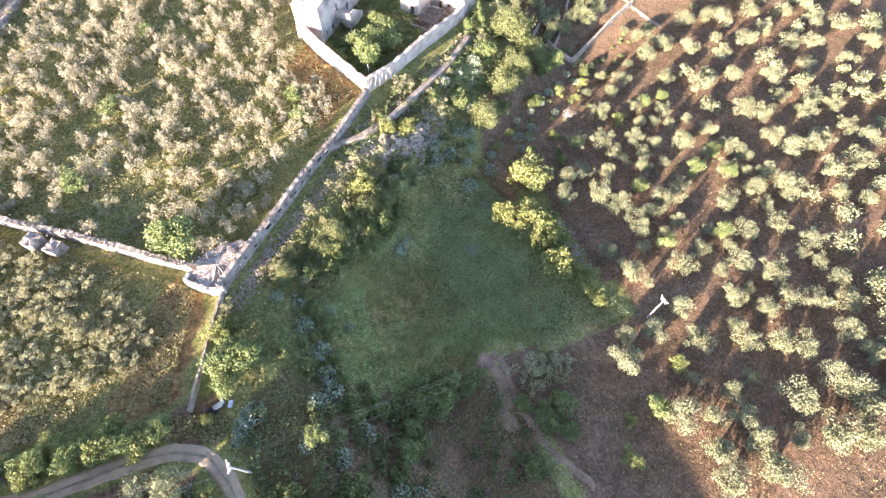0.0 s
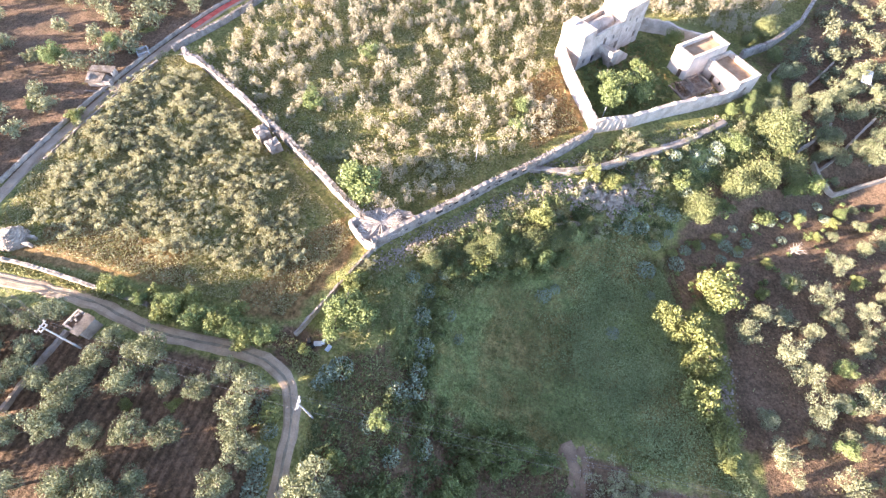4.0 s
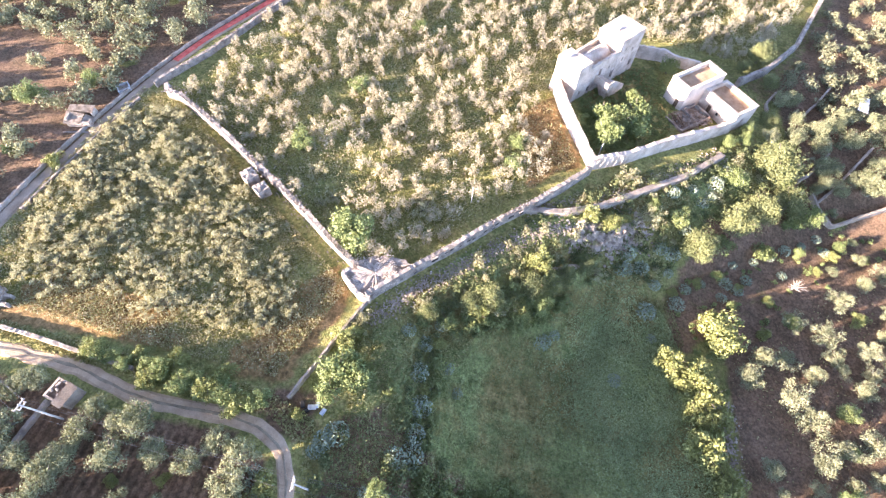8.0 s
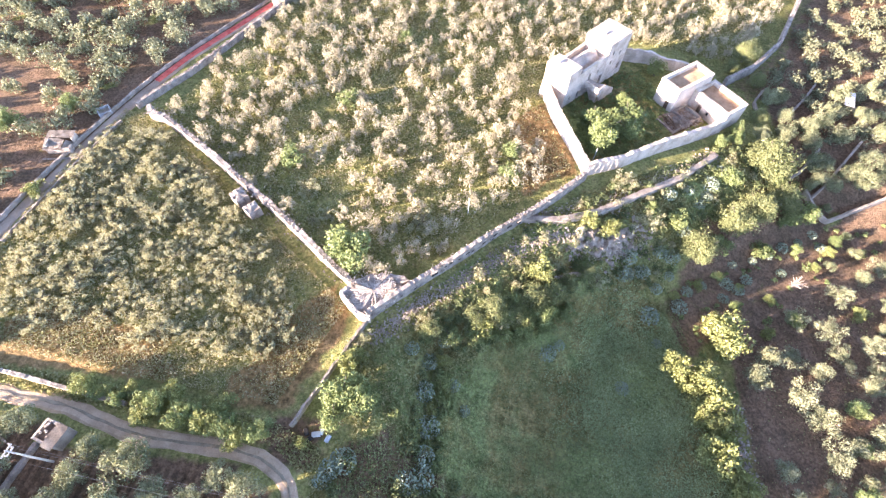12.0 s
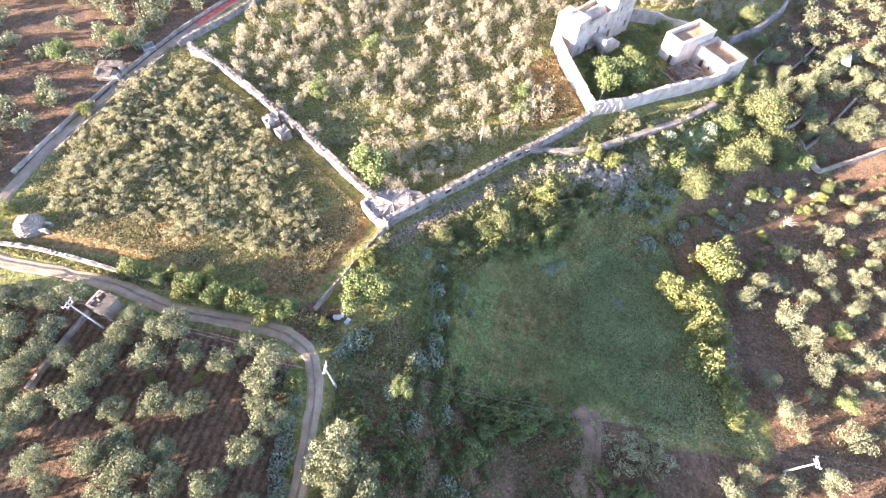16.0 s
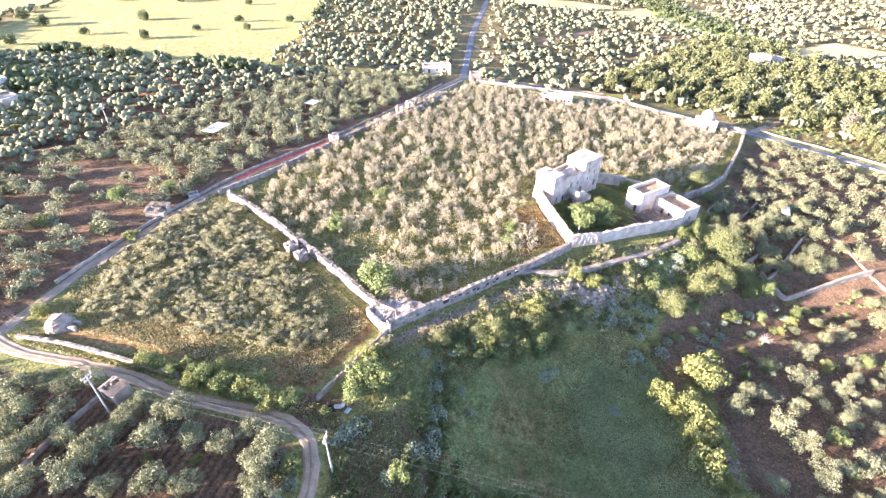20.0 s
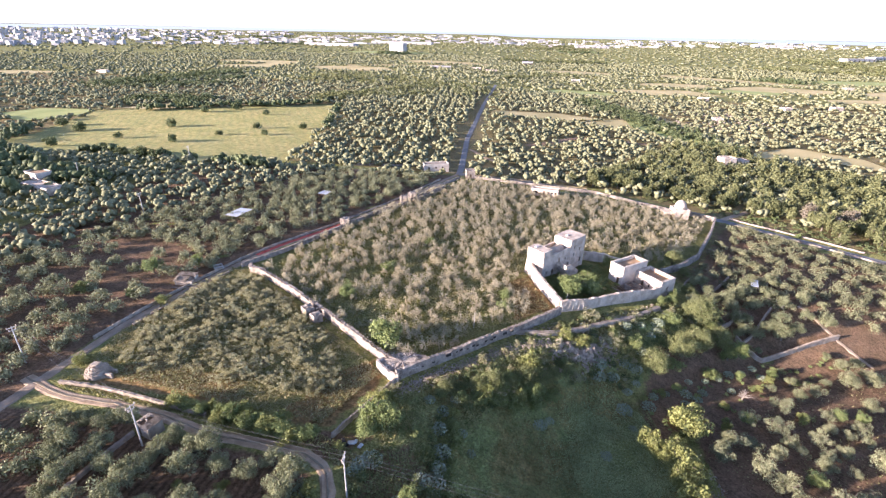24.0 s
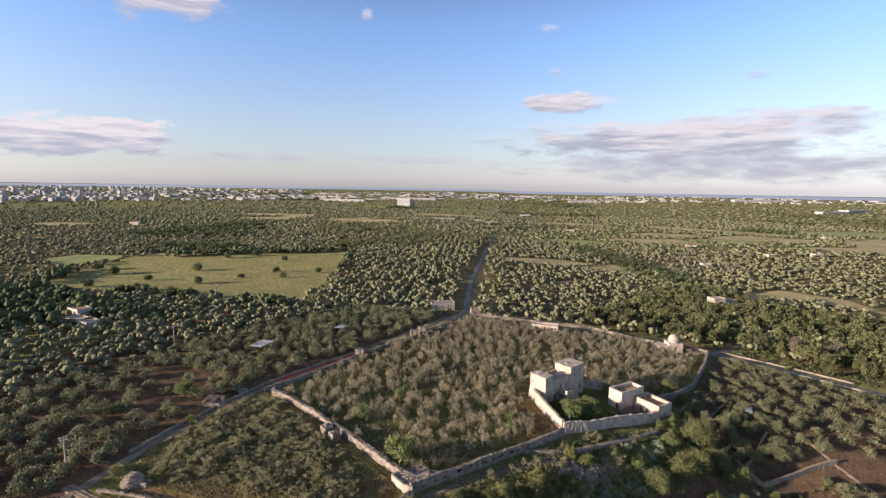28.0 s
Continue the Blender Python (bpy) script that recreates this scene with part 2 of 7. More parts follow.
    rows.inputs["Scale"].default_value, rows.inputs["Distortion"].default_value, rows.inputs["Detail"].default_value = 0.06, 6.0, 5
    stripe = ramp(rows.outputs["Fac"], (0.3, (0.0, 0.0, 0.0)), (0.75, (0.5, 0.5, 0.5)))
    crop = mix(stripe, crop, ramp(mid, (0.3, (0.22, 0.25, 0.105)), (0.7, (0.36, 0.37, 0.18))))
    c = mix(fuzzy(sep.outputs[2], mid), weeds, straw)
    c = mix(fuzzy(sep.outputs[1], mid), c, lush)
    wave = N.new("ShaderNodeTexWave")
    mp = N.new("ShaderNodeMapping")
    mp.inputs["Rotation"].default_value[2] = radians(6)
    L.new(geo.outputs["Position"], mp.inputs[0])
    L.new(mp.outputs[0], wave.inputs[0])
    wave.inputs["Scale"].default_value, wave.inputs["Distortion"].default_value = 0.26, 0.5
    wave.inputs["Detail"].default_value = 2
    # furrow shadows painted into the soil colour, darker along the wave's troughs
    ridge = ramp(wave.outputs["Fac"], (0.15, (0.74, 0.74, 0.74)), (0.7, (1.1, 1.1, 1.1)))
    furrow_shade = N.new("ShaderNodeMix")
    furrow_shade.data_type, furrow_shade.blend_type = "RGBA", "MULTIPLY"
    tilled = N.new("ShaderNodeMapRange")
    tilled.inputs[1].default_value, tilled.inputs[2].default_value = 0.9, 1.0
    L.new(sep.outputs[0], tilled.inputs[0])
    L.new(tilled.outputs[0], furrow_shade.inputs[0])
    L.new(soil, furrow_shade.inputs[6])
    L.new(ridge, furrow_shade.inputs[7])
    soil = furrow_shade.outputs[2]
    c = mix(fuzzy(sep.outputs[0], mid), c, soil)
    c = mix(fuzzy(zone.outputs["Alpha"], mid), c, crop)
    grit, blotch = noisy(1.9, 10), noisy(0.33, 7)
    mottle = ramp(grit, (0.33, (0.55, 0.55, 0.52)), (0.5, (0.97, 0.97, 0.95)), (0.68, (1.4, 1.36, 1.28)))
    broad = ramp(blotch, (0.34, (0.66, 0.70, 0.62)), (0.66, (1.22, 1.16, 1.06)))
    for wash in (mottle, broad):
        x = N.new("ShaderNodeMix")
        x.data_type, x.blend_type = "RGBA", "MULTIPLY"
        x.inputs[0].default_value = 1.0
        L.new(c, x.inputs[6])
        L.new(wash, x.inputs[7])
        c = x.outputs[2]
    L.new(c, bsdf.inputs["Base Color"])
    # furrows on the ploughed soil and tufts elsewhere
    furrow = N.new("ShaderNodeMath")
    furrow.operation = "MULTIPLY"
    L.new(wave.outputs["Fac"], furrow.inputs[0])
    soft = N.new("ShaderNodeMath")
    soft.operation = "MULTIPLY"
    L.new(tilled.outputs[0], soft.inputs[0])
    soft.inputs[1].default_value = 0.2
    L.new(soft.outputs[0], furrow.inputs[1])
    h = N.new("ShaderNodeMath")
    h.operation = "MULTIPLY_ADD"
    L.new(fine, h.inputs[0])
    h.inputs[1].default_value = 1.2
    L.new(furrow.outputs[0], h.inputs[2])
    bp = N.new("ShaderNodeBump")
    bp.inputs["Strength"].default_value, bp.inputs["Distance"].default_value = 1.0, 0.3
    L.new(h.outputs[0], bp.inputs["Height"])
    L.new(bp.outputs[0], bsdf.inputs["Normal"])
    return m


M_GROUND = ground_material()


# ---------------------------------------------------------------- the lie of the land
EDGE = [(-14, -200), (-14, 46), (-15, 70), (20, 100), (58, 120), (110, 134), (260, 150), (600, 150)]


def smooth(a, b, x):
    u = np.clip((x - a) / (b - a), 0, 1)
    return u * u * (3 - 2 * u)


def polyline_distance(line, x, y):
    """Distance to a polyline, and which side (positive to the right of its way)."""
    best, side = np.full(np.shape(x), 1e9), np.ones(np.shape(x))
    for (ax, ay), (bx, by) in zip(line, line[1:]):
        dx, dy = bx - ax, by - ay
        u = np.clip(((x - ax) * dx + (y - ay) * dy) / (dx * dx + dy * dy), 0, 1)
        d = np.hypot(x - ax - u * dx, y - ay - u * dy)
        s = np.where(dx * (y - ay) - dy * (x - ax) < 0, 1.0, -1.0)
        side = np.where(d < best - 1e-9, s, side)
        best = np.minimum(best, d)
    return best, side


def ground(x, y):
    """Height of the land: a plateau that falls to the east, a hollow below its edge, a rise far away."""
    x, y = np.asarray(x, float), np.asarray(y, float)
    z = 5 - 0.052 * 120 * np.tanh(x / 120) - 0.02 * (np.clip(y, -100, 300) - 80) - 5 * smooth(180, 300, y)
    d, side = polyline_distance(EDGE, x, y)
    z = z - 8.5 * smooth(2, 24, d * side) + 1.6 * np.exp(-((x - 18) ** 2 + (y - 114) ** 2) / 700) - 2.2 * np.exp(-((x - 74) ** 2 + (y - 116) ** 2) / 180)
    return z + 46 * smooth(1200, 5200, np.hypot(x, y))


def gz(x, y):
    return float(ground(x, y))


def inside(poly, x, y):
    x, y = np.asarray(x, float), np.asarray(y, float)
    c = np.zeros(x.shape, bool)
    for (ax, ay), (bx, by) in zip(poly, poly[1:] + poly[:1]):
        c ^= ((ay > y) != (by > y)) & (x < (bx - ax) * (y - ay) / (by - ay + 1e-12) + ax)
    return c


# ---------------------------------------------------------------- plan lines
TRACK = [(-84, 58.5), (-74.5, 55.3), (-68.8, 55.1), (-61.3, 54.8), (-53.6, 54.0), (-46.3, 51.9), (-40.6, 50.8), (-34.5, 50.9), (-28.3, 50.6), (-24.1, 49.5), (-21.3, 47.0), (-19.7, 42.1), (-19.2, 36.6), (-18.8, 31.5), (-18.5, 26.8), (-18.3, 10), (-19, -40)]
LANE = [(-82, 40), (-80.9, 59.4), (-80.2, 65), (-79.9, 71.5), (-79.2, 78.5), (-77.8, 85.5), (-76.0, 92.5), (-74.4, 100), (-72.2, 108), (-69.3, 117), (-64.6, 128.8), (-57.5, 141.5), (-51.5, 153), (-44.5, 169), (-37.5, 185.5), (-30.5, 207), (-24.5, 230), (-18.5, 250)]
ROAD_N = [(-18, 246), (-18.6, 275), (-20.0, 310), (-21.3, 356), (-19.5, 430), (-17, 540), (-13.5, 630), (-8, 760)]
ROAD_E = [(-18, 250), (2.5, 247.5), (26.5, 244.5), (49.5, 239.7), (68.0, 224.2), (84.1, 212.3), (98.3, 202.3), (109.9, 191.5), (121.9, 181.4), (134.0, 170.5), (160, 150), (240, 110), (420, 60)]
FIELD = [(-294, 246), (-225, 231), (-150, 229), (-112, 236), (-128, 340), (-156, 475), (-247, 432), (-318, 404), (-338, 384), (-312, 305)]
WEST_FIELD = [(-76, 62), (-48, 59), (-26, 57), (-19, 73), (-40, 90), (-63, 109), (-71, 111), (-75, 95), (-78, 76)]
LUSH = [(20, 60), (25, 54), (30, 48.5), (40, 45.2), (47, 44.2), (45.5, 50), (42, 57), (40.5, 64), (39, 73), (36, 81), (29, 83), (23, 77), (19, 68)]
YARD = [(-62, 112), (-40, 94), (-19, 79), (-12, 79), (18, 106), (12, 124), (20, 146), (40, 150), (60, 146), (84, 184), (90, 200), (72, 208), (52, 226), (-12, 235), (-22, 214), (-36, 184), (-50, 150)]
MEADOW = [(-16, 66), (-13, 56), (-15.5, 47), (-15, 38), (-8, 38), (-3, 46), (3.5, 46.2), (17.2, 47), (21, 49), (28, 47.5), (43.3, 43.5), (47.5, 43.8), (46, 50), (43, 56), (41, 64), (40, 72), (38, 82), (30, 86), (20, 83), (14, 78), (7, 74), (-2, 74), (-9, 73)]
EAST_GROVE = [(22, 46), (34, 44), (50.3, 43.5), (46.5, 52.8), (45.5, 62.8), (47, 74), (60, 85), (80, 97), (98.4, 109), (260, 130), (260, -60), (20, -60), (23, 20)]
WEST_GROVE = [(-54, 48), (-46, 49), (-30, 48), (-25, 46), (-23, 40), (-21, 20), (-20, -40), (-140, -40), (-140, 30), (-86, 38), (-84, 52), (-60, 52)]

YARD_OPEN = [([(-42, 99), (-33, 102), (-23.5, 102), (-21, 94), (-19.8, 84), (-25.6, 83), (-34, 89), (-39, 94)], 0.12), ([(-58, 109), (-49, 106.5), (-38.7, 97.7), (-36.3, 91.8), (-48, 99), (-58, 106)], 0.45), ([(-23, 128), (-19.4, 121), (-19, 115), (-21.4, 117), (-24, 126)], 0.0), ([(-2.7, 91), (12, 101), (16, 102), (16, 99), (-1.2, 86.8)], 0.1), ([(7.3, 140), (14.5, 136), (12.6, 124), (16.5, 113.5), (17, 102), (12.6, 106.8), (9, 125.5)], 0.05), ([(34, 142), (44, 150), (58, 146), (56, 138), (46, 136)], 0.3)]
SOUTH_EAST = [(64, 124), (100, 122), (150, 118), (190, 120), (150, 146), (100, 192), (94, 187), (87, 175), (72, 149), (65, 139)]
SLOPE = [(-13, 69), (-4, 79), (8, 90), (20, 100), (34, 108), (52, 118), (64, 122), (68, 112), (52, 104), (40, 95), (36, 86), (28, 86), (15, 80), (3, 68), (-3, 60), (-2, 50), (-9, 52), (-12, 60)]
SHADE = [(-17, 53), (-9, 56), (-2, 50), (6, 47), (18, 47), (22, 40), (20, 20), (16, 4), (-16.5, 4), (-16.5, 30), (-17.5, 42)]


# ---------------------------------------------------------------- building helpers
def mesh_from(verts, faces, name="mesh"):
    me = bpy.data.meshes.new(name)
    me.from_pydata([tuple(map(float, v)) for v in verts], [], faces)
    me.update()
    return me


def part(name, data, mat, parent=None, label=""):
    """Links a bmesh or mesh as one mesh object, under a thing or a part."""
    if isinstance(data, bmesh.types.BMesh):
        me = bpy.data.meshes.new(name)
        data.to_mesh(me)
        data.free()
        data = me
    if mat and not data.materials:
        data.materials.append(mat)
    ob = new(name, data)
    if parent:
        ob.parent = parent
    if label:
        ob["label"] = label
    return ob


def thing(name, x, y, z, label, category, group="", rz=0.0):
    ob = new(name)
    ob.matrix_basis = pose(x, y, z, 0, 0, rz)
    ob.empty_display_size = 0.2
    return tagged(ob, label, category, group)


def bm_box(bm, x0, x1, y0, y1, z0, z1, bevel=0.0):
    vs = [bm.verts.new((x, y, z)) for z in (z0, z1) for x, y in ((x0, y0), (x1, y0), (x1, y1), (x0, y1))]
    fs = [(3, 2, 1, 0), (4, 5, 6, 7), (0, 1, 5, 4), (1, 2, 6, 5), (2, 3, 7, 6), (3, 0, 4, 7)]
    made = [bm.faces.new([vs[i] for i in f]) for f in fs]
    if bevel:
        bmesh.ops.bevel(bm, geom=list({e for f in made for e in f.edges}), offset=bevel, segments=1, affect="EDGES")
    return bm


def box(x0, x1, y0, y1, z0, z1, bevel=0.0):
    return bm_box(bmesh.new(), x0, x1, y0, y1, z0, z1, bevel)


def tube(points, radii, sides=6):
    """A tapered limb along points."""
    bm = bmesh.new()
    rings = []
    for i, (p, r) in enumerate(zip(points, radii)):
        p = Vector(p)
        d = (Vector(points[min(i + 1, len(points) - 1)]) - Vector(points[max(i - 1, 0)])).normalized()
        u = d.orthogonal().normalized()
        v = d.cross(u)
        rings.append([bm.verts.new(p + r * (math.cos(a) * u + math.sin(a) * v)) for a in (2 * math.pi * k / sides for k in range(sides))])
    for a, b in zip(rings, rings[1:]):
        for k in range(sides):
            bm.faces.new((a[k], a[(k + 1) % sides], b[(k + 1) % sides], b[k]))
    bm.faces.new(rings[0][::-1])
    bm.faces.new(rings[-1])
    return bm


def along(line, step):
    """Points every step metres along a polyline, with the way at each."""
    out = []
    for (ax, ay), (bx, by) in zip(line, line[1:]):
        n = max(1, round(math.hypot(bx - ax, by - ay) / step))
        out += [(ax + (bx - ax) * k / n, ay + (by - ay) * k / n) for k in range(n)]
    out.append(line[-1])
    p = np.array(out, float)
    for _ in range(3):
        p[1:-1] = 0.25 * p[:-2] + 0.5 * p[1:-1] + 0.25 * p[2:]
    w = np.gradient(p, axis=0)
    return p, w / np.linalg.norm(w, axis=1, keepdims=True)


def strip(name, line, left, right, mat, label, category="", up=0.12, step=2.0, ragged=0.0, kind="structure", seed=1):
    """A band of road that lies on the land."""
    p, w = along(line, step)
    r = np.random.default_rng(seed)
    n = np.stack([-w[:, 1], w[:, 0]], 1)
    cols = np.linspace(0, 1, 6)
    verts, faces = [], []
    for i in range(len(p)):
        a, b = left + ragged * r.normal(), right + ragged * r.normal()
        for c in cols:
            q = p[i] + n[i] * (a + (b - a) * c)
            edge = 0.25 if c in (0, 1) else 0.0
            verts.append((q[0], q[1], gz(*q) + up - edge))
    for i in range(len(p) - 1):
        for k in range(5):
            a = i * 6 + k
            faces.append((a, a + 6, a + 7, a + 1))
    me = mesh_from(verts, faces, name)
    ob = part(name, me, mat)
    return tagged(ob, label, category, "", kind)


def stone_wall(name, line, height, thick, mat, label, category="wall", seed=0, rough=0.11, step=0.45, sink=0.8, kind="structure", end_height=None, cap=0.08):
    """A free-standing wall of rough masonry with an uneven crest that follows the land."""
    p, w = along(line, step)
    r = np.random.default_rng(seed + 11)
    n = np.stack([-w[:, 1], w[:, 0]], 1)
    hs = np.linspace(height, height if end_height is None else end_height, len(p))
    wob = np.convolve(r.normal(size=len(p) + 14), np.ones(15) / 6, "valid")
    prof = ((-0.5, -sink), (-0.5, 0.33), (-0.47, 0.7), (-0.42, 1.0), (0.0, 1.0), (0.42, 1.0), (0.47, 0.7), (0.5, 0.33), (0.5, -sink))
    verts, faces = [], []
    k = len(prof)
    for i in range(len(p)):
        g = gz(*p[i])
        h = hs[i] * (1 + cap * wob[i]) + 0.35 * rough * r.normal()
        for j, (o, z) in enumerate(prof):
            q = p[i] + n[i] * (o * thick + rough * 0.35 * r.normal())
            top = 0.014 * r.normal() if z == 1.0 else 0
            verts.append((q[0], q[1], g + (z if z < 0 else z * h) + top))
    for i in range(len(p) - 1):
        for j in range(k - 1):
            a = i * k + j
            faces.append((a, a + 1, a + k + 1, a + k))
    faces.append(tuple(range(k))[::-1])
    faces.append(tuple((len(p) - 1) * k + j for j in range(k)))
    ob = part(name, mesh_from(verts, faces, name), mat)
    return tagged(ob, label, category, "", kind)


def leaf_mesh(name, centers, size, seed, normals=None, flat=0.0, aspect=1.0):
    """Many small leaf sprays, each a bent quad of its own."""
    r = np.random.default_rng(seed)
    n = len(centers)
    d = r.normal(size=(n, 3))
    if normals is not None:
        d = d * 0.65 + normals * 1.0
    d[:, 2] += flat
    d /= np.linalg.norm(d, axis=1, keepdims=True)
    t = np.cross(d, r.normal(size=(n, 3)))
    t /= np.linalg.norm(t, axis=1, keepdims=True)
    b = np.cross(d, t)
    s = size * r.uniform(0.6, 1.35, (n, 1))
    bend = d * s * r.uniform(-0.4, 0.4, (n, 1))
    v = np.stack([centers - t * s, centers - b * s * 0.55 * aspect + bend, centers + t * s, centers + b * s * 0.55 * aspect + bend], 1).reshape(-1, 3)
    me = bpy.data.meshes.new(name)
    me.vertices.add(4 * n)
    me.vertices.foreach_set("co", v.astype(np.float32).ravel())
    me.loops.add(4 * n)
    me.loops.foreach_set("vertex_index", np.arange(4 * n, dtype=np.int32))
    me.polygons.add(n)
    me.polygons.foreach_set("loop_start", np.arange(0, 4 * n, 4, dtype=np.int32))
    me.update(calc_edges=True)
    return me


def crown_points(seed, radius, height, base, lumps, leaves, lump_size=0.42, ragged=0.3):
    """Points and outward ways of the sprays of a lumpy crown."""
    r = np.random.default_rng(seed)
    c = r.normal(size=(lumps, 3))
    c /= np.linalg.norm(c, axis=1, keepdims=True)
    c *= (r.uniform(0.25, 1.0, (lumps, 1))) ** 0.6
    c[:, 2] = np.abs(c[:, 2]) * 0.9 - 0.15
    stretch = 1 + ragged * r.normal(size=(lumps, 1)) * 0.5
    c = c * stretch * (1 - lump_size * 0.7)
    k = r.integers(0, lumps, leaves)
    d = r.normal(size=(leaves, 3))
    d /= np.linalg.norm(d, axis=1, keepdims=True)
    sizes = lump_size * r.uniform(0.65, 1.25, lumps)
    p = c[k] + d * (sizes[k] * r.uniform(0.55, 1.08, leaves))[:, None]
    p[:, :2] *= radius
    p[:, 2] = base + (p[:, 2] + 0.25) / 1.25 * height
    return p, d


def trunk_limbs(seed, height, spread, girth, limbs=4):
    r = random.Random(seed)
    top = (r.uniform(-0.2, 0.2), r.uniform(-0.2, 0.2), height * 0.45)
    trunk = tube([(0, 0, -0.4), (0.05, 0.03, height * 0.2), top], [girth * 1.3, girth, girth * 0.8], 7)
    out = []
    for k in range(limbs):
        a = 2 * math.pi * (k + r.uniform(-0.3, 0.3)) / limbs
        e = (top[0] + math.cos(a) * spread, top[1] + math.sin(a) * spread, height * r.uniform(0.75, 0.95))
        m = (top[0] + math.cos(a) * spread * 0.45, top[1] + math.sin(a) * spread * 0.45, height * 0.62)
        out.append(tube([top, m, e], [girth * 0.6, girth * 0.4, girth * 0.15], 5))
    return trunk, out


def tree_kind(name, seed, mat, radius, height, base, lumps, leaves, leaf, girth, label, category, lump_size=0.42, ragged=0.35, limbs=4):
    """A tree of trunk, limbs and a crown of many sprays, to be copied."""
    ob = thing(name, 0, 0, -500, label, category)
    t, ls = trunk_limbs(seed, base + height * 0.7, radius * 0.55, girth, limbs)
    part("trunk", t, M_BARK, ob)
    for l in ls:
        part("limb", l, M_BARK, ob)
    p, d = crown_points(seed, radius, height, base, lumps, leaves, lump_size, ragged)
    part("crown", leaf_mesh("crown", p, leaf, seed, d), mat, ob)
    return ob


def plant(kinds, spots, seed, group="", lo=0.85, hi=1.2, label=""):
    r = random.Random(seed)
    for x, y, *s in spots:
        k = kinds[r.randrange(len(kinds))]
        size = (s[0] if s else 1.0) * r.uniform(lo, hi)
        m = pose(x, y, gz(x, y), 0, 0, r.uniform(0, 360))
        ob = copy_thing(k, m)
        ob.scale = (size, size, size * r.uniform(0.9, 1.1))
        tagged(ob, label, "", group)


def retire(*kinds):
    """Removes the patterns after the copies are made."""
    for k in kinds:
        for o in (*k.children_recursive, k):
            bpy.data.objects.remove(o)


def scatter(poly, spacing, seed, jitter=0.35, turn=0.0, keep=1.0, along_row=1.0):
    r = np.random.default_rng(seed)
    q = np.array(poly)
    c, reach = q.mean(0), np.abs(q - q.mean(0)).max() * 1.5
    g = np.arange(-reach, reach, spacing)
    u, v = np.meshgrid(g, g * along_row if along_row >= 1 else np.arange(-reach, reach, spacing * along_row))
    u, v = u.ravel() + r.normal(size=u.size) * spacing * jitter, v.ravel() + r.normal(size=v.size) * spacing * jitter * min(1.0, along_row)
    x, y = c[0] + u * math.cos(turn) - v * math.sin(turn), c[1] + u * math.sin(turn) + v * math.cos(turn)
    ok = inside(poly, x, y) & (r.uniform(size=x.size) < keep)
    return np.stack([x[ok], y[ok]], 1)


def joined_trees(name, spots, mat, radius, height, base, leaves, leaf, label, category, seed, lumps=9, lump_size=0.45):
    """A wood too thick to count, in one mesh."""
    r = np.random.default_rng(seed)
    pats = [crown_points(seed + k, radius, height, base, lumps, leaves, lump_size) for k in range(7)]
    ps, ds = [], []
    z = ground(spots[:, 0], spots[:, 1])
    for i, (x, y) in enumerate(spots):
        p, d = pats[r.integers(0, 7)]
        a, s = r.uniform(0, 6.28), r.uniform(0.7, 1.25)
        ca, sa = math.cos(a), math.sin(a)
        q = p * s
        ps.append(np.stack([x + q[:, 0] * ca - q[:, 1] * sa, y + q[:, 0] * sa + q[:, 1] * ca, z[i] + q[:, 2]], 1))
        ds.append(np.stack([d[:, 0] * ca - d[:, 1] * sa, d[:, 0] * sa + d[:, 1] * ca, d[:, 2]], 1))
    ob = part(name, leaf_mesh(name, np.concatenate(ps), leaf, seed, np.concatenate(ds)), mat)
    return tagged(ob, label, category, "", "stuff")


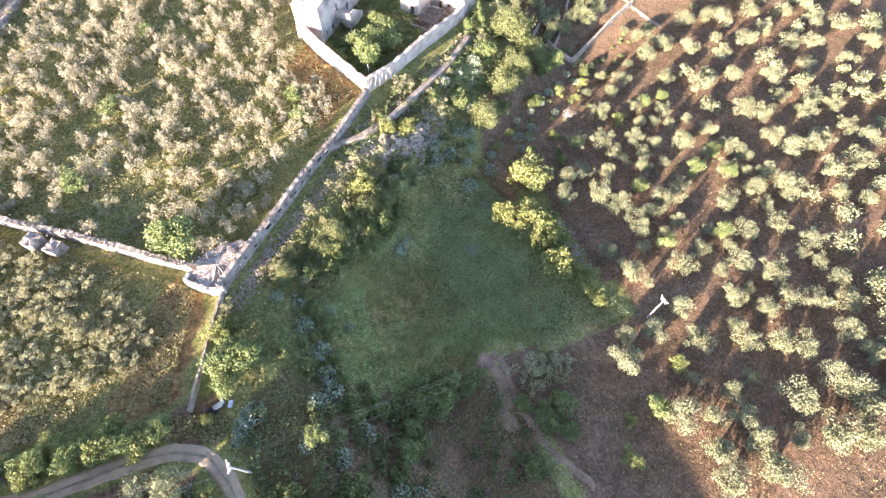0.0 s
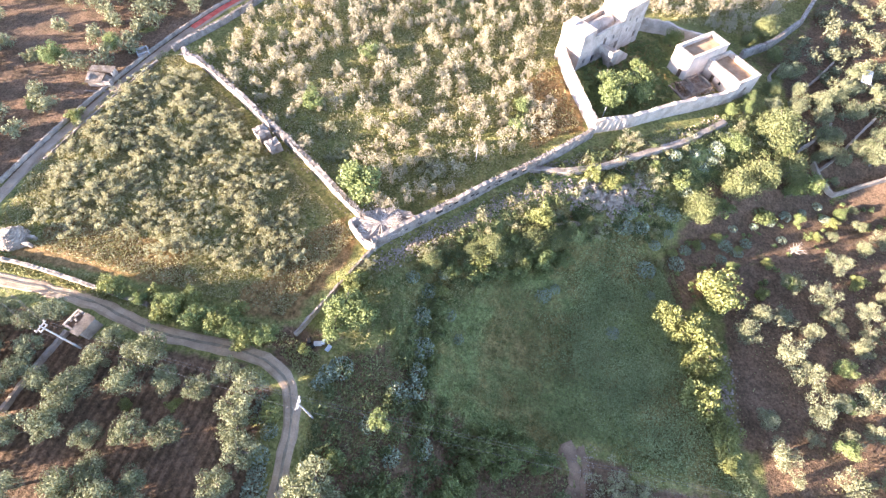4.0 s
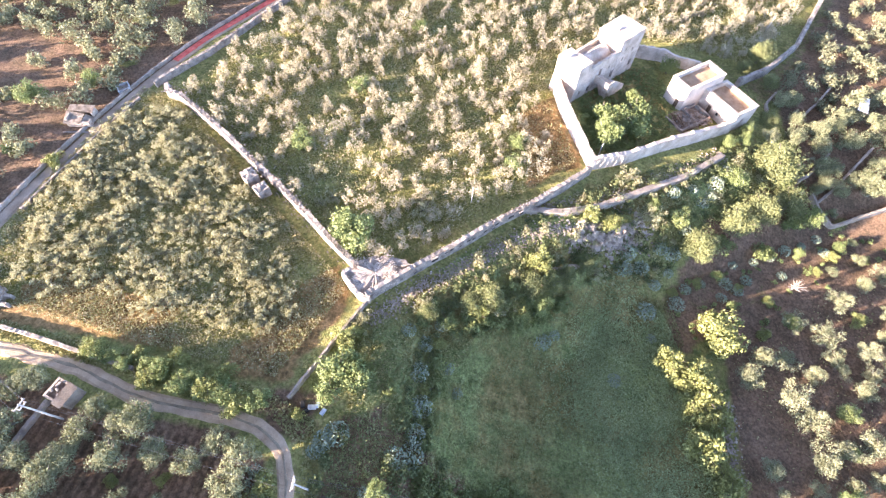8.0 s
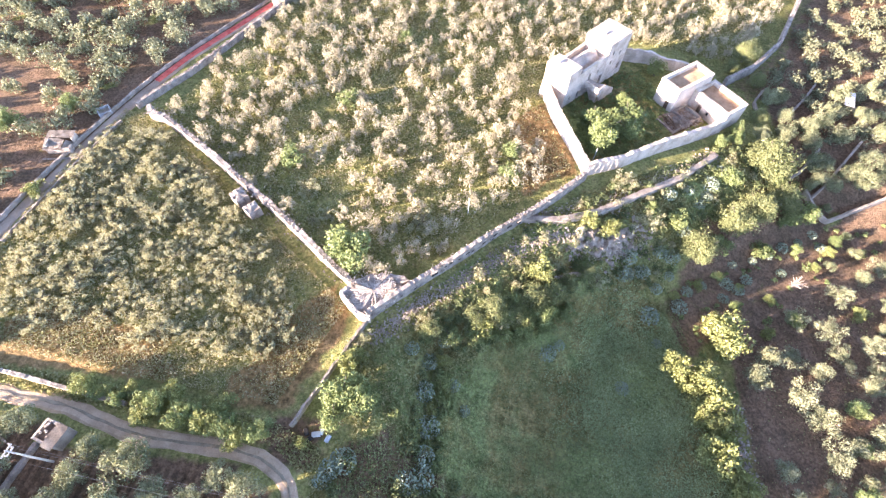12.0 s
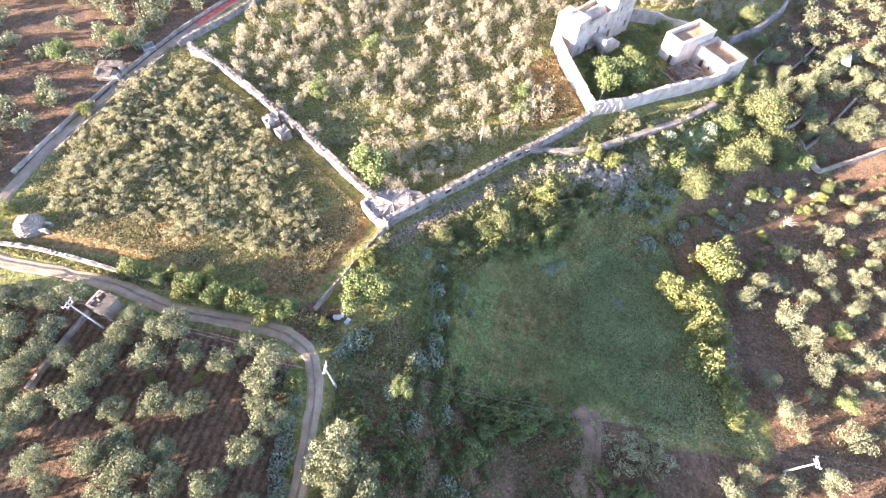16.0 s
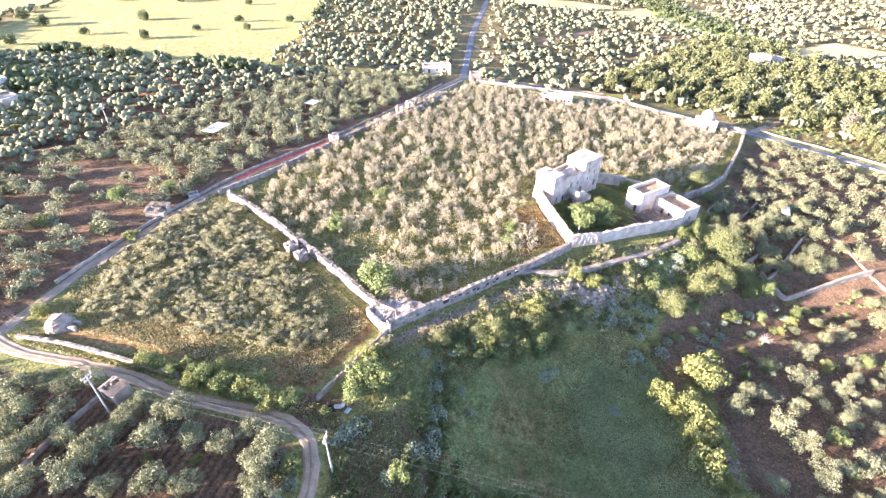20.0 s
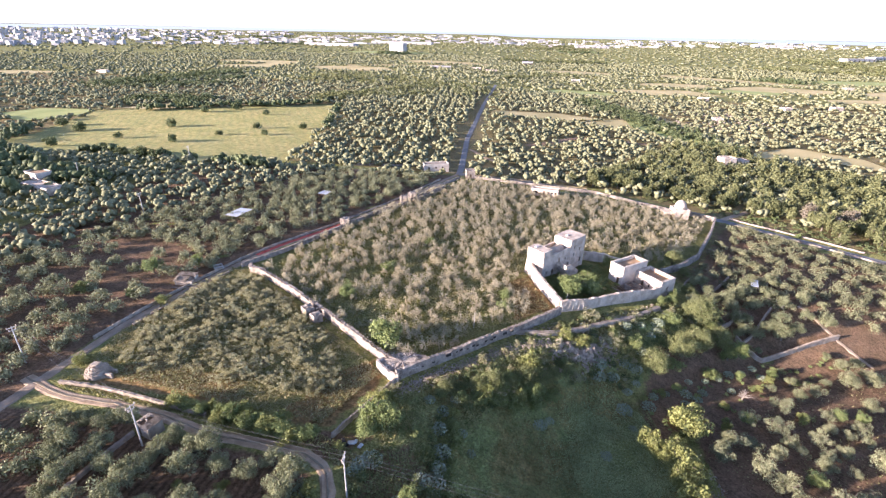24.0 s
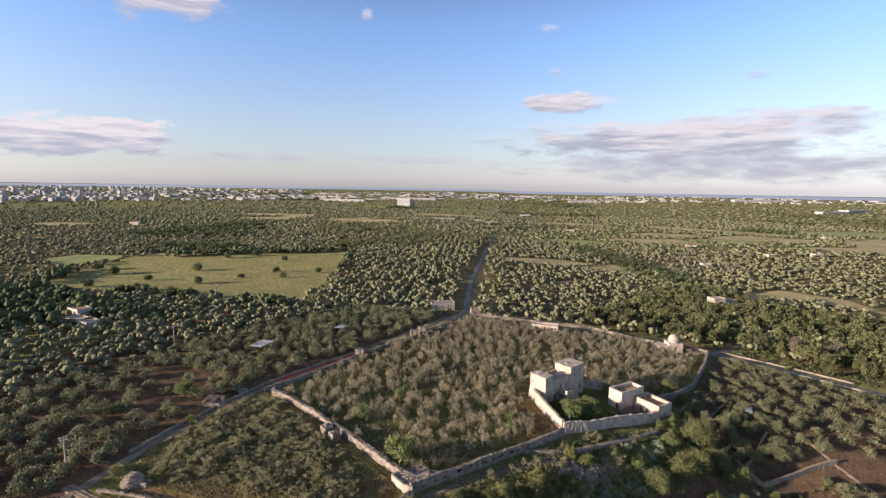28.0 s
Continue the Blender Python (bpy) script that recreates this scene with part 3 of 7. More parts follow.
def clump_trees(name, spots, mat, radius, height, lumps, sprays, label, seed, leaf=0.3):
    """Far trees in one mesh: each crown is a heap of knobbly clumps of uneven size with loose sprays at its rim."""
    r = np.random.default_rng(seed)
    t = (1 + 5 ** 0.5) / 2
    ico = np.array([(-1, t, 0), (1, t, 0), (-1, -t, 0), (1, -t, 0), (0, -1, t), (0, 1, t), (0, -1, -t), (0, 1, -t), (t, 0, -1), (t, 0, 1), (-t, 0, -1), (-t, 0, 1)]) / math.hypot(1, t)
    tri = np.array([(0, 11, 5), (0, 5, 1), (0, 1, 7), (0, 7, 10), (0, 10, 11), (1, 5, 9), (5, 11, 4), (11, 10, 2), (10, 7, 6), (7, 1, 8), (3, 9, 4), (3, 4, 2), (3, 2, 6), (3, 6, 8), (3, 8, 9), (4, 9, 5), (2, 4, 11), (6, 2, 10), (8, 6, 7), (9, 8, 1)], np.int32)
    n = len(spots)
    size = r.uniform(0.72, 1.25, n)
    a = r.uniform(0, 2 * math.pi, (n, lumps)) + np.arange(lumps) * 2.4
    out = np.sqrt(r.uniform(0.05, 1.0, (n, lumps)))
    big = r.uniform(0.34, 0.56, (n, lumps)) * (1.9 / lumps ** 0.42)
    c = np.stack([np.cos(a) * out * 0.66 * radius, np.sin(a) * out * 0.66 * radius, height * (0.42 + 0.34 * (1 - out) + r.uniform(-0.1, 0.16, (n, lumps)))], -1) * size[:, None, None]
    s3 = np.stack([big * radius, big * radius, big * height * 0.62], -1) * size[:, None, None]
    knobs = 1 + 0.24 * r.normal(size=(n, lumps, 12, 1))
    z = ground(spots[:, 0], spots[:, 1])
    foot = np.concatenate([spots, z[:, None]], 1)[:, None, :]
    v = (foot + c)[:, :, None, :] + ico * knobs * s3[:, :, None, :]
    faces = (np.arange(n * lumps)[:, None, None] * 12 + tri).reshape(-1, 3)
    k = r.integers(0, lumps, (n, sprays))
    d = r.normal(size=(n, sprays, 3))
    d /= np.linalg.norm(d, axis=2, keepdims=True)
    rows = np.arange(n)[:, None]
    p = ((foot + c)[rows, k] + d * s3[rows, k] * 1.04).reshape(-1, 3)
    q = d.reshape(-1, 3)
    e = np.cross(q, r.normal(size=q.shape))
    e *= (leaf * r.uniform(0.6, 1.4, (len(q), 1))) / np.linalg.norm(e, axis=1, keepdims=True)
    f = np.cross(q, e) * 0.7
    w = np.stack([p - e, p - f, p + e + 0.3 * leaf * q], 1).reshape(-1, 3)
    co = np.concatenate([v.reshape(-1, 3), w])
    faces = np.concatenate([faces, n * lumps * 12 + np.arange(len(w)).reshape(-1, 3)])
    me = bpy.data.meshes.new(name)
    me.vertices.add(len(co))
    me.vertices.foreach_set("co", co.astype(np.float32).ravel())
    me.loops.add(3 * len(faces))
    me.loops.foreach_set("vertex_index", faces.astype(np.int32).ravel())
    me.polygons.add(len(faces))
    me.polygons.foreach_set("loop_start", np.arange(0, 3 * len(faces), 3, dtype=np.int32))
    me.update(calc_edges=True)
    return tagged(part(name, me, mat), label, "trees", "", "stuff")


# ---------------------------------------------------------------- ground
def build_ground():
    far = [330, 360, 400, 450, 520, 620, 760, 950, 1200, 1500, 1900, 2400, 3000, 3700, 4400, 4950]
    xs = np.array([-v for v in far[::-1]] + list(np.arange(-320, 320.1, 2.5)) + far)
    ys = np.array([-4950, -3000, -1500, -700, -300, -150, -80] + list(np.arange(-40, 300.1, 2.5)) + list(np.arange(310, 700, 15)) + [760, 850, 950, 1100, 1300, 1600, 2000, 2500, 3000, 3600, 4200, 4950])
    X, Y = np.meshgrid(xs, ys)
    Z = ground(X, Y)
    r = np.random.default_rng(3)
    near = (np.abs(X) < 320) & (Y > -40) & (Y < 300)
    Z = Z + np.where(near, r.normal(size=X.shape) * 0.05, 0)
    nx, ny = len(xs), len(ys)
    co = np.stack([X, Y, Z], -1).reshape(-1, 3)
    i = (np.arange(ny - 1)[:, None] * nx + np.arange(nx - 1)).ravel()
    quads = np.stack([i, i + 1, i + nx + 1, i + nx], 1)
    me = bpy.data.meshes.new("ground")
    me.vertices.add(len(co))
    me.vertices.foreach_set("co", co.astype(np.float32).ravel())
    me.loops.add(4 * len(quads))
    me.loops.foreach_set("vertex_index", quads.astype(np.int32).ravel())
    me.polygons.add(len(quads))
    me.polygons.foreach_set("loop_start", np.arange(0, 4 * len(quads), 4, dtype=np.int32))
    me.polygons.foreach_set("use_smooth", np.ones(len(quads), bool))
    me.update(calc_edges=True)
    x, y = co[:, 0], co[:, 1]
    zone = np.zeros((len(co), 4), np.float32)
    soil = inside(EAST_GROVE, x, y) | inside(WEST_GROVE, x, y)
    soil |= inside([(-150, 60), (-81, 60), (-79.5, 80), (-76, 95), (-71, 113), (-66, 128), (-53, 153), (-38, 188), (-20, 245), (-112, 232), (-150, 222)], x, y) & (r.uniform(size=x.size) < 0.94)
    soil |= inside([(37, 86), (53, 97), (70, 106), (90, 113), (110, 118), (120, 135), (70, 128), (60, 112), (45, 100)], x, y)
    soil |= inside(SOUTH_EAST, x, y) | inside([(-170, 36), (-83, 36), (-81, 72), (-80, 100), (-170, 100)], x, y)
    # dark soil mixed in, partly for the shade lying on this ground
    darkened_ground = inside(SHADE, x, y) | inside([(-31, 50.6), (-20, 49), (-16, 56), (-24, 57)], x, y) | inside([(36, 74), (46, 76), (60, 92), (38, 90)], x, y)
    zone[:, 0] = np.where(darkened_ground, 0.68, np.where(inside([(44, 76), (41, 90), (60, 101), (95, 115), (135, 127), (135, 112), (98, 103), (78, 95), (52, 72)], x, y), 0.8, np.where(inside(WEST_GROVE, x, y), 1.0, 0.88 * soil)))
    # soil mixed into far ground partly paints the shade between the trees
    zone[:, 0] = np.maximum(zone[:, 0], np.where(((y > 246) & (np.hypot(x, y) < 2200) & ~inside(FIELD, x, y) & (y < 700)) | inside([(56, 136), (70, 152), (86, 181), (96, 200), (101, 196), (92, 176), (77, 149), (64, 132)], x, y) | inside([(60, 238), (135, 178), (180, 150), (240, 180), (200, 260), (100, 300)], x, y), 0.5, 0.0))
    zone[:, 1] = inside(MEADOW, x, y) | inside(SLOPE, x, y) | inside([(21, 107), (48, 121), (40, 126), (36, 140), (30, 140), (18, 124)], x, y) | inside([(46, 2), (56, 9), (66, 16), (82, 12), (80, -20), (46, -20)], x, y)
    zone[:, 2] = inside([(-34, 57), (-24, 57), (-18, 72), (-22, 76), (-30, 70)], x, y) | inside([(10, 100), (20, 106), (14, 124), (6, 118)], x, y) | inside([(-70, 60), (-40, 58), (-45, 66), (-66, 70)], x, y)
    zone[:, 3] = inside(FIELD, x, y)
    at = me.color_attributes.new("zone", "FLOAT_COLOR", "POINT")
    at.data.foreach_set("color", zone.ravel())
    return tagged(part("ground", me, M_GROUND), "rolling farmland of weeds, ploughed red soil and pasture", "ground", "", "structure")


build_ground()
strip("road_track", TRACK, 1.4, -1.4, M_TRACK, "pale dirt track with two worn wheel ruts", "track", ragged=0.12)
strip("verge_strip", TRACK, 0.24, -0.22, M_RUT, "weedy strip between the wheel tracks", "verge", up=0.2, ragged=0.1)
strip("road_lane", LANE, 1.35, -1.35, M_LANE, "narrow worn asphalt lane between stone walls", "road")
strip("road_lane_red", [(-68.2, 120), (-64.6, 128.8), (-57.5, 141.5), (-52.2, 151.5)], 1.3, -0.7, M_RED, "stretch of lane painted red", "road", up=0.2)
strip("road_north", ROAD_N, 2.3, -2.3, M_ASPHALT, "grey asphalt country road", "road")
strip("road_branch", [(-17, 324), (-5, 303), (15, 280), (35, 261), (47, 250)], 1.7, -1.7, M_LANE, "narrow lane joining the road", "road")
strip("road_dirt", [(-17, 253), (10, 251.5), (49, 245)], 1.6, -1.0, M_TRACK, "bare earth verge beside the road", "verge", up=0.1, ragged=0.3)
strip("path_earth", [(21.2, 47.6), (22.0, 44.3), (21.5, 41), (21.4, 37), (22.0, 32), (23.6, 28), (26, 23)], 0.75, -0.7, M_EARTH, "narrow bare earth path", "path", ragged=0.3, up=0.06, step=0.9)
strip("patch_earth", [(18.6, 47.6), (19.6, 46.0), (20.4, 43.6), (20.2, 41), (19.0, 38), (18, 35)], 1.5, -1.2, M_EARTH, "trodden patch of bare red earth", "ground", ragged=0.45, up=0.1, step=0.8)
strip("path_terrace", [(90.5, 126.5), (93.7, 120.3), (95.5, 117.8), (99, 114), (103, 110)], 0.6, -0.6, M_LANE, "pale worn path beside the terrace", "path", ragged=0.1, up=0.15, step=1.0)
strip("road_pines", [(98, 202), (104, 208), (110.4, 214.4), (122.7, 225.3), (150, 250), (162, 300)], 1.7, -1.7, M_LANE, "narrow lane into the pine wood", "road")
strip("road_east", ROAD_E, 3.0, -3.0, M_ASPHALT, "grey asphalt road past the walled estate", "road", up=0.15)

# ---------------------------------------------------------------- walls
stone_wall("wall_west", [(-65.6, 111.2), (-64.6, 109.2), (-61.8, 108.9), (-54.6, 104.1), (-47.5, 99.0), (-41.0, 94.0), (-36.3, 90.8), (-30.8, 86.4), (-24.8, 81.4), (-18.2, 76.2)], 2.0, 1.0, M_TUFA, "weathered pale stone enclosure wall with rough crest", seed=1)
stone_wall("wall_south", [(-15.6, 71.4), (-12.2, 74.6), (-7.0, 79.4), (-1.4, 84.3), (3.8, 89.2), (9.6, 93.8), (15.0, 98.6), (20.2, 103.8)], 2.2, 0.85, M_TUFA, "pale stone enclosure wall with dark niches", seed=2)
stone_wall("wall_south_end", [(-15.4, 71.0), (-18.8, 63.8), (-23.1, 54.2)], 1.1, 0.38, M_LEDGE, "low crumbling dry stone wall", seed=3)
stone_wall("wall_court_south", [(20.3, 105.0), (26.8, 107.8), (34.6, 112.8), (42.9, 117.6), (50.4, 122.2)], 2.9, 0.9, M_WHITE, "whitewashed courtyard wall with broken crest", seed=4, end_height=3.2)
stone_wall("wall_court_west", [(20.3, 105.3), (18.0, 111.5), (15.1, 118.5), (13.4, 125.5)], 3.2, 0.9, M_WHITE, "tall whitewashed courtyard wall in sunlight", seed=5, end_height=3.8)
stone_wall("wall_lane_inner", [(-68.8, 111.7), (-61.8, 124.0), (-52.2, 145.0), (-45.4, 161.0), (-33.5, 183.1), (-24.8, 214.5), (-17, 238)], 1.4, 0.75, M_TUFA, "pale stone wall along the lane", seed=6)
lane_p, lane_w = along(LANE[1:], 5.0)
lane_side = np.stack([-lane_w[:, 1], lane_w[:, 0]], 1)
stone_wall("wall_lane_outer", [tuple(q) for q in (lane_p + 1.75 * lane_side) if 66 < q[1] < 232], 0.7, 0.4, M_LEDGE, "low dry stone wall beside the lane", seed=7)
stone_wall("wall_lane_near", [tuple(q) for q in (lane_p - 1.8 * lane_side) if 73 < q[1] < 110], 0.6, 0.4, M_LEDGE, "low dry stone wall beside the lane", seed=8)
stone_wall("wall_east", [(84.8, 207.3), (94.9, 199.9), (85.9, 180.5), (72.0, 154.5), (62.4, 143.4), (54.7, 137.5)], 2.2, 0.9, M_TUFA, "pale stone enclosure wall", seed=9)
stone_wall("wall_court_north", [(31.8, 143.0), (37.6, 143.0), (41.2, 141.4), (46.0, 141.4), (50.6, 136.6)], 3.2, 0.7, M_WHITE, "ruined courtyard wall", seed=10, end_height=2.2, cap=0.1)
stone_wall("wall_north", [(-14, 242), (5.6, 241.0), (32.2, 237), (52, 233.5), (64, 222.5), (78, 211.7), (84.8, 207.3)], 1.4, 0.6, M_TUFA, "low pale wall along the road", seed=12)
stone_wall("wall_grove", [(-57.4, 37.1), (-56.9, 41.4), (-56.3, 44.6), (-55.5, 47.8), (-55.2, 49.0)], 0.8, 0.6, M_LEDGE, "grey dry stone field wall", seed=13)
stone_wall("wall_track", [(-76.8, 58.2), (-69.4, 58.2), (-63.8, 57.6), (-58.1, 56.7), (-50.4, 55.5), (-46.2, 55.0)], 0.7, 0.6, M_LEDGE, "low dry stone wall beside the track", seed=14)
stone_wall("wall_terrace", [(67.9, 111.3), (69.9, 108.7), (72.8, 106.2), (79.4, 109.5), (88.5, 113.6), (97, 117)], 1.3, 0.55, M_RUBBLE, "grey terrace wall", seed=15)
stone_wall("wall_terrace_middle", [(69.1, 110.0), (71.8, 112.4), (74.2, 114.8), (77.6, 119.0), (81.6, 123.6)], 1.0, 0.5, M_RUBBLE, "grey dry stone terrace wall", seed=16)
stone_wall("wall_terrace_upper", [(64.5, 113.0), (67.4, 115.3), (70.1, 118.5), (72.4, 121.2)], 1.0, 0.5, M_RUBBLE, "grey dry stone terrace wall", seed=20)
stone_wall("wall_terrace_top", [(68.3, 130.5), (72.9, 135.7), (76.9, 140.9)], 0.8, 0.45, M_RUBBLE, "low grey terrace wall", seed=21)
stone_wall("wall_terrace_end", [(60.5, 129.5), (60.5, 132.5), (63.7, 136.9)], 0.8, 0.45, M_RUBBLE, "low grey terrace wall", seed=22)
stone_wall("wall_terrace_path", [(83.2, 141.4), (83.4, 134.0), (85.5, 124.3)], 0.6, 0.45, M_RUBBLE, "low wall beside a terrace path", seed=23)
stone_wall("wall_meadow_edge", [(14.5, 83.0), (17.5, 84.4), (19.5, 85.0)], 0.8, 0.5, M_RUBBLE, "short grey dry stone wall", seed=24)
stone_wall("wall_far", [(-81, 246), (-52, 257), (-25, 267)], 1.0, 0.6, M_TUFA, "pale wall across the far grove", seed=25)
stone_wall("wall_ledge", [(8.8, 93.2), (15.5, 93.6), (22.3, 96.3), (30.6, 101.5), (39.4, 106.9), (47.9, 114.4)], 0.8, 1.3, M_LEDGE, "smooth grey stone ledge below the courtyard", seed=17, rough=0.05, step=0.8, cap=0.05)
stone_wall("wall_roadside", [(100, 197), (112, 187), (124, 177), (136, 166), (162, 146)], 0.6, 0.4, M_TUFA, "white roadside parapet", seed=18)
stone_wall("wall_roadside_far", [(103, 205), (114, 195), (126, 185), (138, 174)], 0.6, 0.4, M_TUFA, "white roadside parapet", seed=19)

# ---------------------------------------------------------------- trees
OLIVE = [tree_kind("olive_tree", 40 + k, M_OLIVE, 2.55, 3.3, 0.9, 16 + k, 3600, 0.105, 0.2, "silvery green olive tree with a lumpy crown", "tree", 0.34, 0.4) for k in range(5)]
OLIVE_SUN = [tree_kind("olive_tree", 50 + k, M_OLIVE_SUN, 2.35, 2.9, 0.8, 18, 3000, 0.11, 0.2, "small pale green olive tree with a round lumpy crown", "tree", 0.34, 0.5) for k in range(4)]
ROUND = [tree_kind("broadleaf_tree", 75 + k, M_ROUND, 3.8, 5.6, 0.8, 58, 8000, 0.125, 0.32, "big round pale green tree", "tree", 0.33, 0.12) for k in range(2)]
plant(ROUND, [(42.4, 94.0, 1.15), (50.4, 100.3, 1.25), (55.0, 103.8, 1.1), (58.5, 113.2, 1.3), (61.8, 107.4, 1.15)], 12, "round trees on the slope", 0.95, 1.08)
plant(OLIVE, [(64.8, 123.0), (69.6, 121.8), (69.6, 116.6), (71.0, 113.6), (68.9, 112.2, 0.8), (73.9, 113.6), (72.5, 117.2), (81.1, 114.3, 1.2), (80.3, 116.3), (77.4, 124.5), (76.7, 131.1), (87.4, 138.0), (85.6, 125.0), (82.5, 119.4), (85.8, 116.8), (63.9, 133.2), (66.1, 133.7), (59.1, 121.8, 0.8), (77.4, 116.3), (73.2, 109.1, 0.5), (66, 128), (70.5, 126.5), (74, 128), (80, 136), (83, 130), (90, 121), (95, 120), (92, 128)], 17, "olives of the terraces", 0.9, 1.15)
EAST_A = [(69.7, 88.5), (64.8, 81.1), (72.3, 78.9), (52.5, 75.0), (49.2, 70.8), (61.0, 73.2), (55.6, 68.2), (58.7, 64.6), (69.1, 71.4), (81.1, 73.4), (72.6, 63.5), (68.1, 62.2), (78.8, 56.9), (86.7, 57.5), (58.6, 58.7), (77.8, 49.2), (50.6, 56.5), (51.6, 51.5), (61.6, 48.6), (72.0, 44.2), (76.1, 40.4), (66.0, 39.7), (69.7, 35.1), (75.6, 35.0), (79.5, 32.7), (84.7, 30.5), (86.9, 34.5), (55.6, 41.7), (48.8, 40.0), (43.7, 41.1), (54.7, 35.2), (62.8, 34.6), (62.4, 32.0), (67.4, 29.2), (70.3, 26.9), (80.4, 25.9), (40.6, 37.5), (54.2, 26.1), (52.8, 21.9)]
EAST_B = [(80.5, 96.4), (90.7, 92.2), (96.4, 86.6), (106.7, 86.6), (101.2, 76.3), (103.5, 73.4), (109.8, 94.4), (103.3, 99.5), (97.3, 103.3), (91.3, 101.0), (93.4, 107.9), (109.3, 108.3), (115.8, 108.2), (119.1, 105.5), (127.8, 104.4), (118.2, 95.7), (125.5, 97.5), (136.3, 100.8), (129.0, 91.0), (141.4, 95.9), (134.3, 88.7), (146.5, 91.0), (115.6, 82.8), (111.9, 76.9), (126.4, 82.7), (118.6, 73.0), (113.8, 70.0), (122.1, 69.4), (118.8, 63.0), (106.1, 54.1), (107.8, 62.1), (101.9, 62.8), (100.9, 66.9), (92.7, 53.3), (93.8, 56.1), (111.4, 62.4), (120.7, 58.4), (113.1, 54.5), (102.5, 49.2), (106.7, 45.8), (88.7, 43.2), (85.4, 48.8), (92.7, 59.8), (137.2, 80.3), (147.7, 82.9)]
EAST_C = [(44.1, 26.5), (62.9, 20.3), (71.7, 21.0), (46.0, 19.4), (52.7, 18.2), (52.2, 14.1), (44.9, 15.6), (63.9, 14.2), (68.8, 12.1), (72.8, 18.0), (72.3, 15.2)]
WEST_A = [(-48.7, 45.5), (-47.5, 48.9), (-43.9, 47.6), (-41.2, 48.1), (-43.2, 43.5), (-37.6, 44.6), (-33.1, 44.4), (-30.4, 47.0), (-26.7, 45.8), (-26.8, 42.6), (-26.3, 39.6), (-24.7, 37.5), (-26.0, 33.6), (-49.6, 40.1), (-49.1, 42.3), (-50.1, 36.0), (-44.7, 36.0), (-39.4, 37.6), (-34.8, 37.9), (-44.3, 30.2), (-41.8, 32.4), (-39.1, 30.6), (-36.0, 31.8), (-51.2, 28.9), (-48.4, 26.6), (-40.0, 27.5), (-34.2, 28.6), (-29.0, 29.0), (-46.3, 23.1), (-40.6, 23.9), (-36.2, 24.8), (-31.3, 25.2), (-26.0, 25.9), (-23.6, 26.9)]
WEST_B = [(-58.2, 45.4), (-64.2, 49.7), (-63.3, 44.1), (-58.0, 42.2), (-59.1, 38.7), (-54.2, 41.9), (-54.8, 34.9), (-66.8, 48.3), (-58.1, 51.2), (-60.5, 49.3), (-63.2, 41.4), (-55.8, 32.2), (-59.0, 35.5), (-56.5, 29.9)]
TRACKSIDE = [(-14.5, 35.1, 1.3), (-14.5, 27.1, 1.4), (-11.8, 33.0, 1.2), (-8.6, 28.0, 1.4), (-13.3, 30.5, 1.2), (-16.0, 32.7), (-10.3, 29.6, 1.2)]
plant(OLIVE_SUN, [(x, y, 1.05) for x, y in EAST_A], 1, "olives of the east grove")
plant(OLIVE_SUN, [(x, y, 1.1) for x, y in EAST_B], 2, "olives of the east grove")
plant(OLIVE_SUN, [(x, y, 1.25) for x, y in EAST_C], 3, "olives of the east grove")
plant(OLIVE, WEST_A, 4, "olives of the west grove")
plant(OLIVE, WEST_B, 5, "olives of the west grove")
plant(OLIVE, TRACKSIDE, 6, "olives beside the track")
SCRUB = [tree_kind("olive_tree", 60 + k, M_SCRUB_W, 2.35, 1.9, 0.2, 34, 2100, 0.095, 0.12, "unpruned grey-green olive tree with thin branches", "tree", 0.2, 0.8) for k in range(4)]
OPENING = [(-69, 62), (-64, 59), (-55, 57), (-53, 62.5), (-57, 66.5), (-61, 63.5)]
plant(SCRUB, [q for q in scatter([(-72, 66), (-50, 63), (-33, 62), (-24, 70), (-40, 88), (-63, 106), (-70, 108), (-73, 95), (-75, 78)], 3.45, 5, 0.3, 0.5, 0.86) if not inside(OPENING, q[0], q[1])], 7, "unpruned olives in the west field")
GREEN = [tree_kind("broadleaf_tree", 70 + k, M_GREEN, 2.6, 3.6, 0.8, 24, 3200, 0.135, 0.2, "fresh green leafy tree", "tree", 0.33) for k in range(3)]
YELLOW = [tree_kind("shrub", 80 + k, M_YELLOW, 2.0, 2.6, 0.2, 24, 2800, 0.11, 0.12, "bright yellow-green leafy shrub", "shrub", 0.31) for k in range(2)]
BUSH = [tree_kind("shrub", 90 + k, M_BUSH, 2.0, 2.0, 0.1, 20, 2200, 0.13, 0.10, "dark green bush in the shade", "shrub", 0.33) for k in range(3)]
plant(GREEN, [(85.9, 69.3, 0.8), (78.8, 66.3), (85.0, 62.8, 0.8), (64.9, 67.2, 0.8), (63.7, 60.7, 0.6), (73.7, 51.3, 0.9), (61.8, 53.6, 0.7), (81.0, 87.5, 0.7), (85.9, 87.5, 0.7), (41.3, 28.9, 0.8), (-20.0, 81.6, 1.7), (-8.2, 44.4, 0.6)], 8, "green trees")
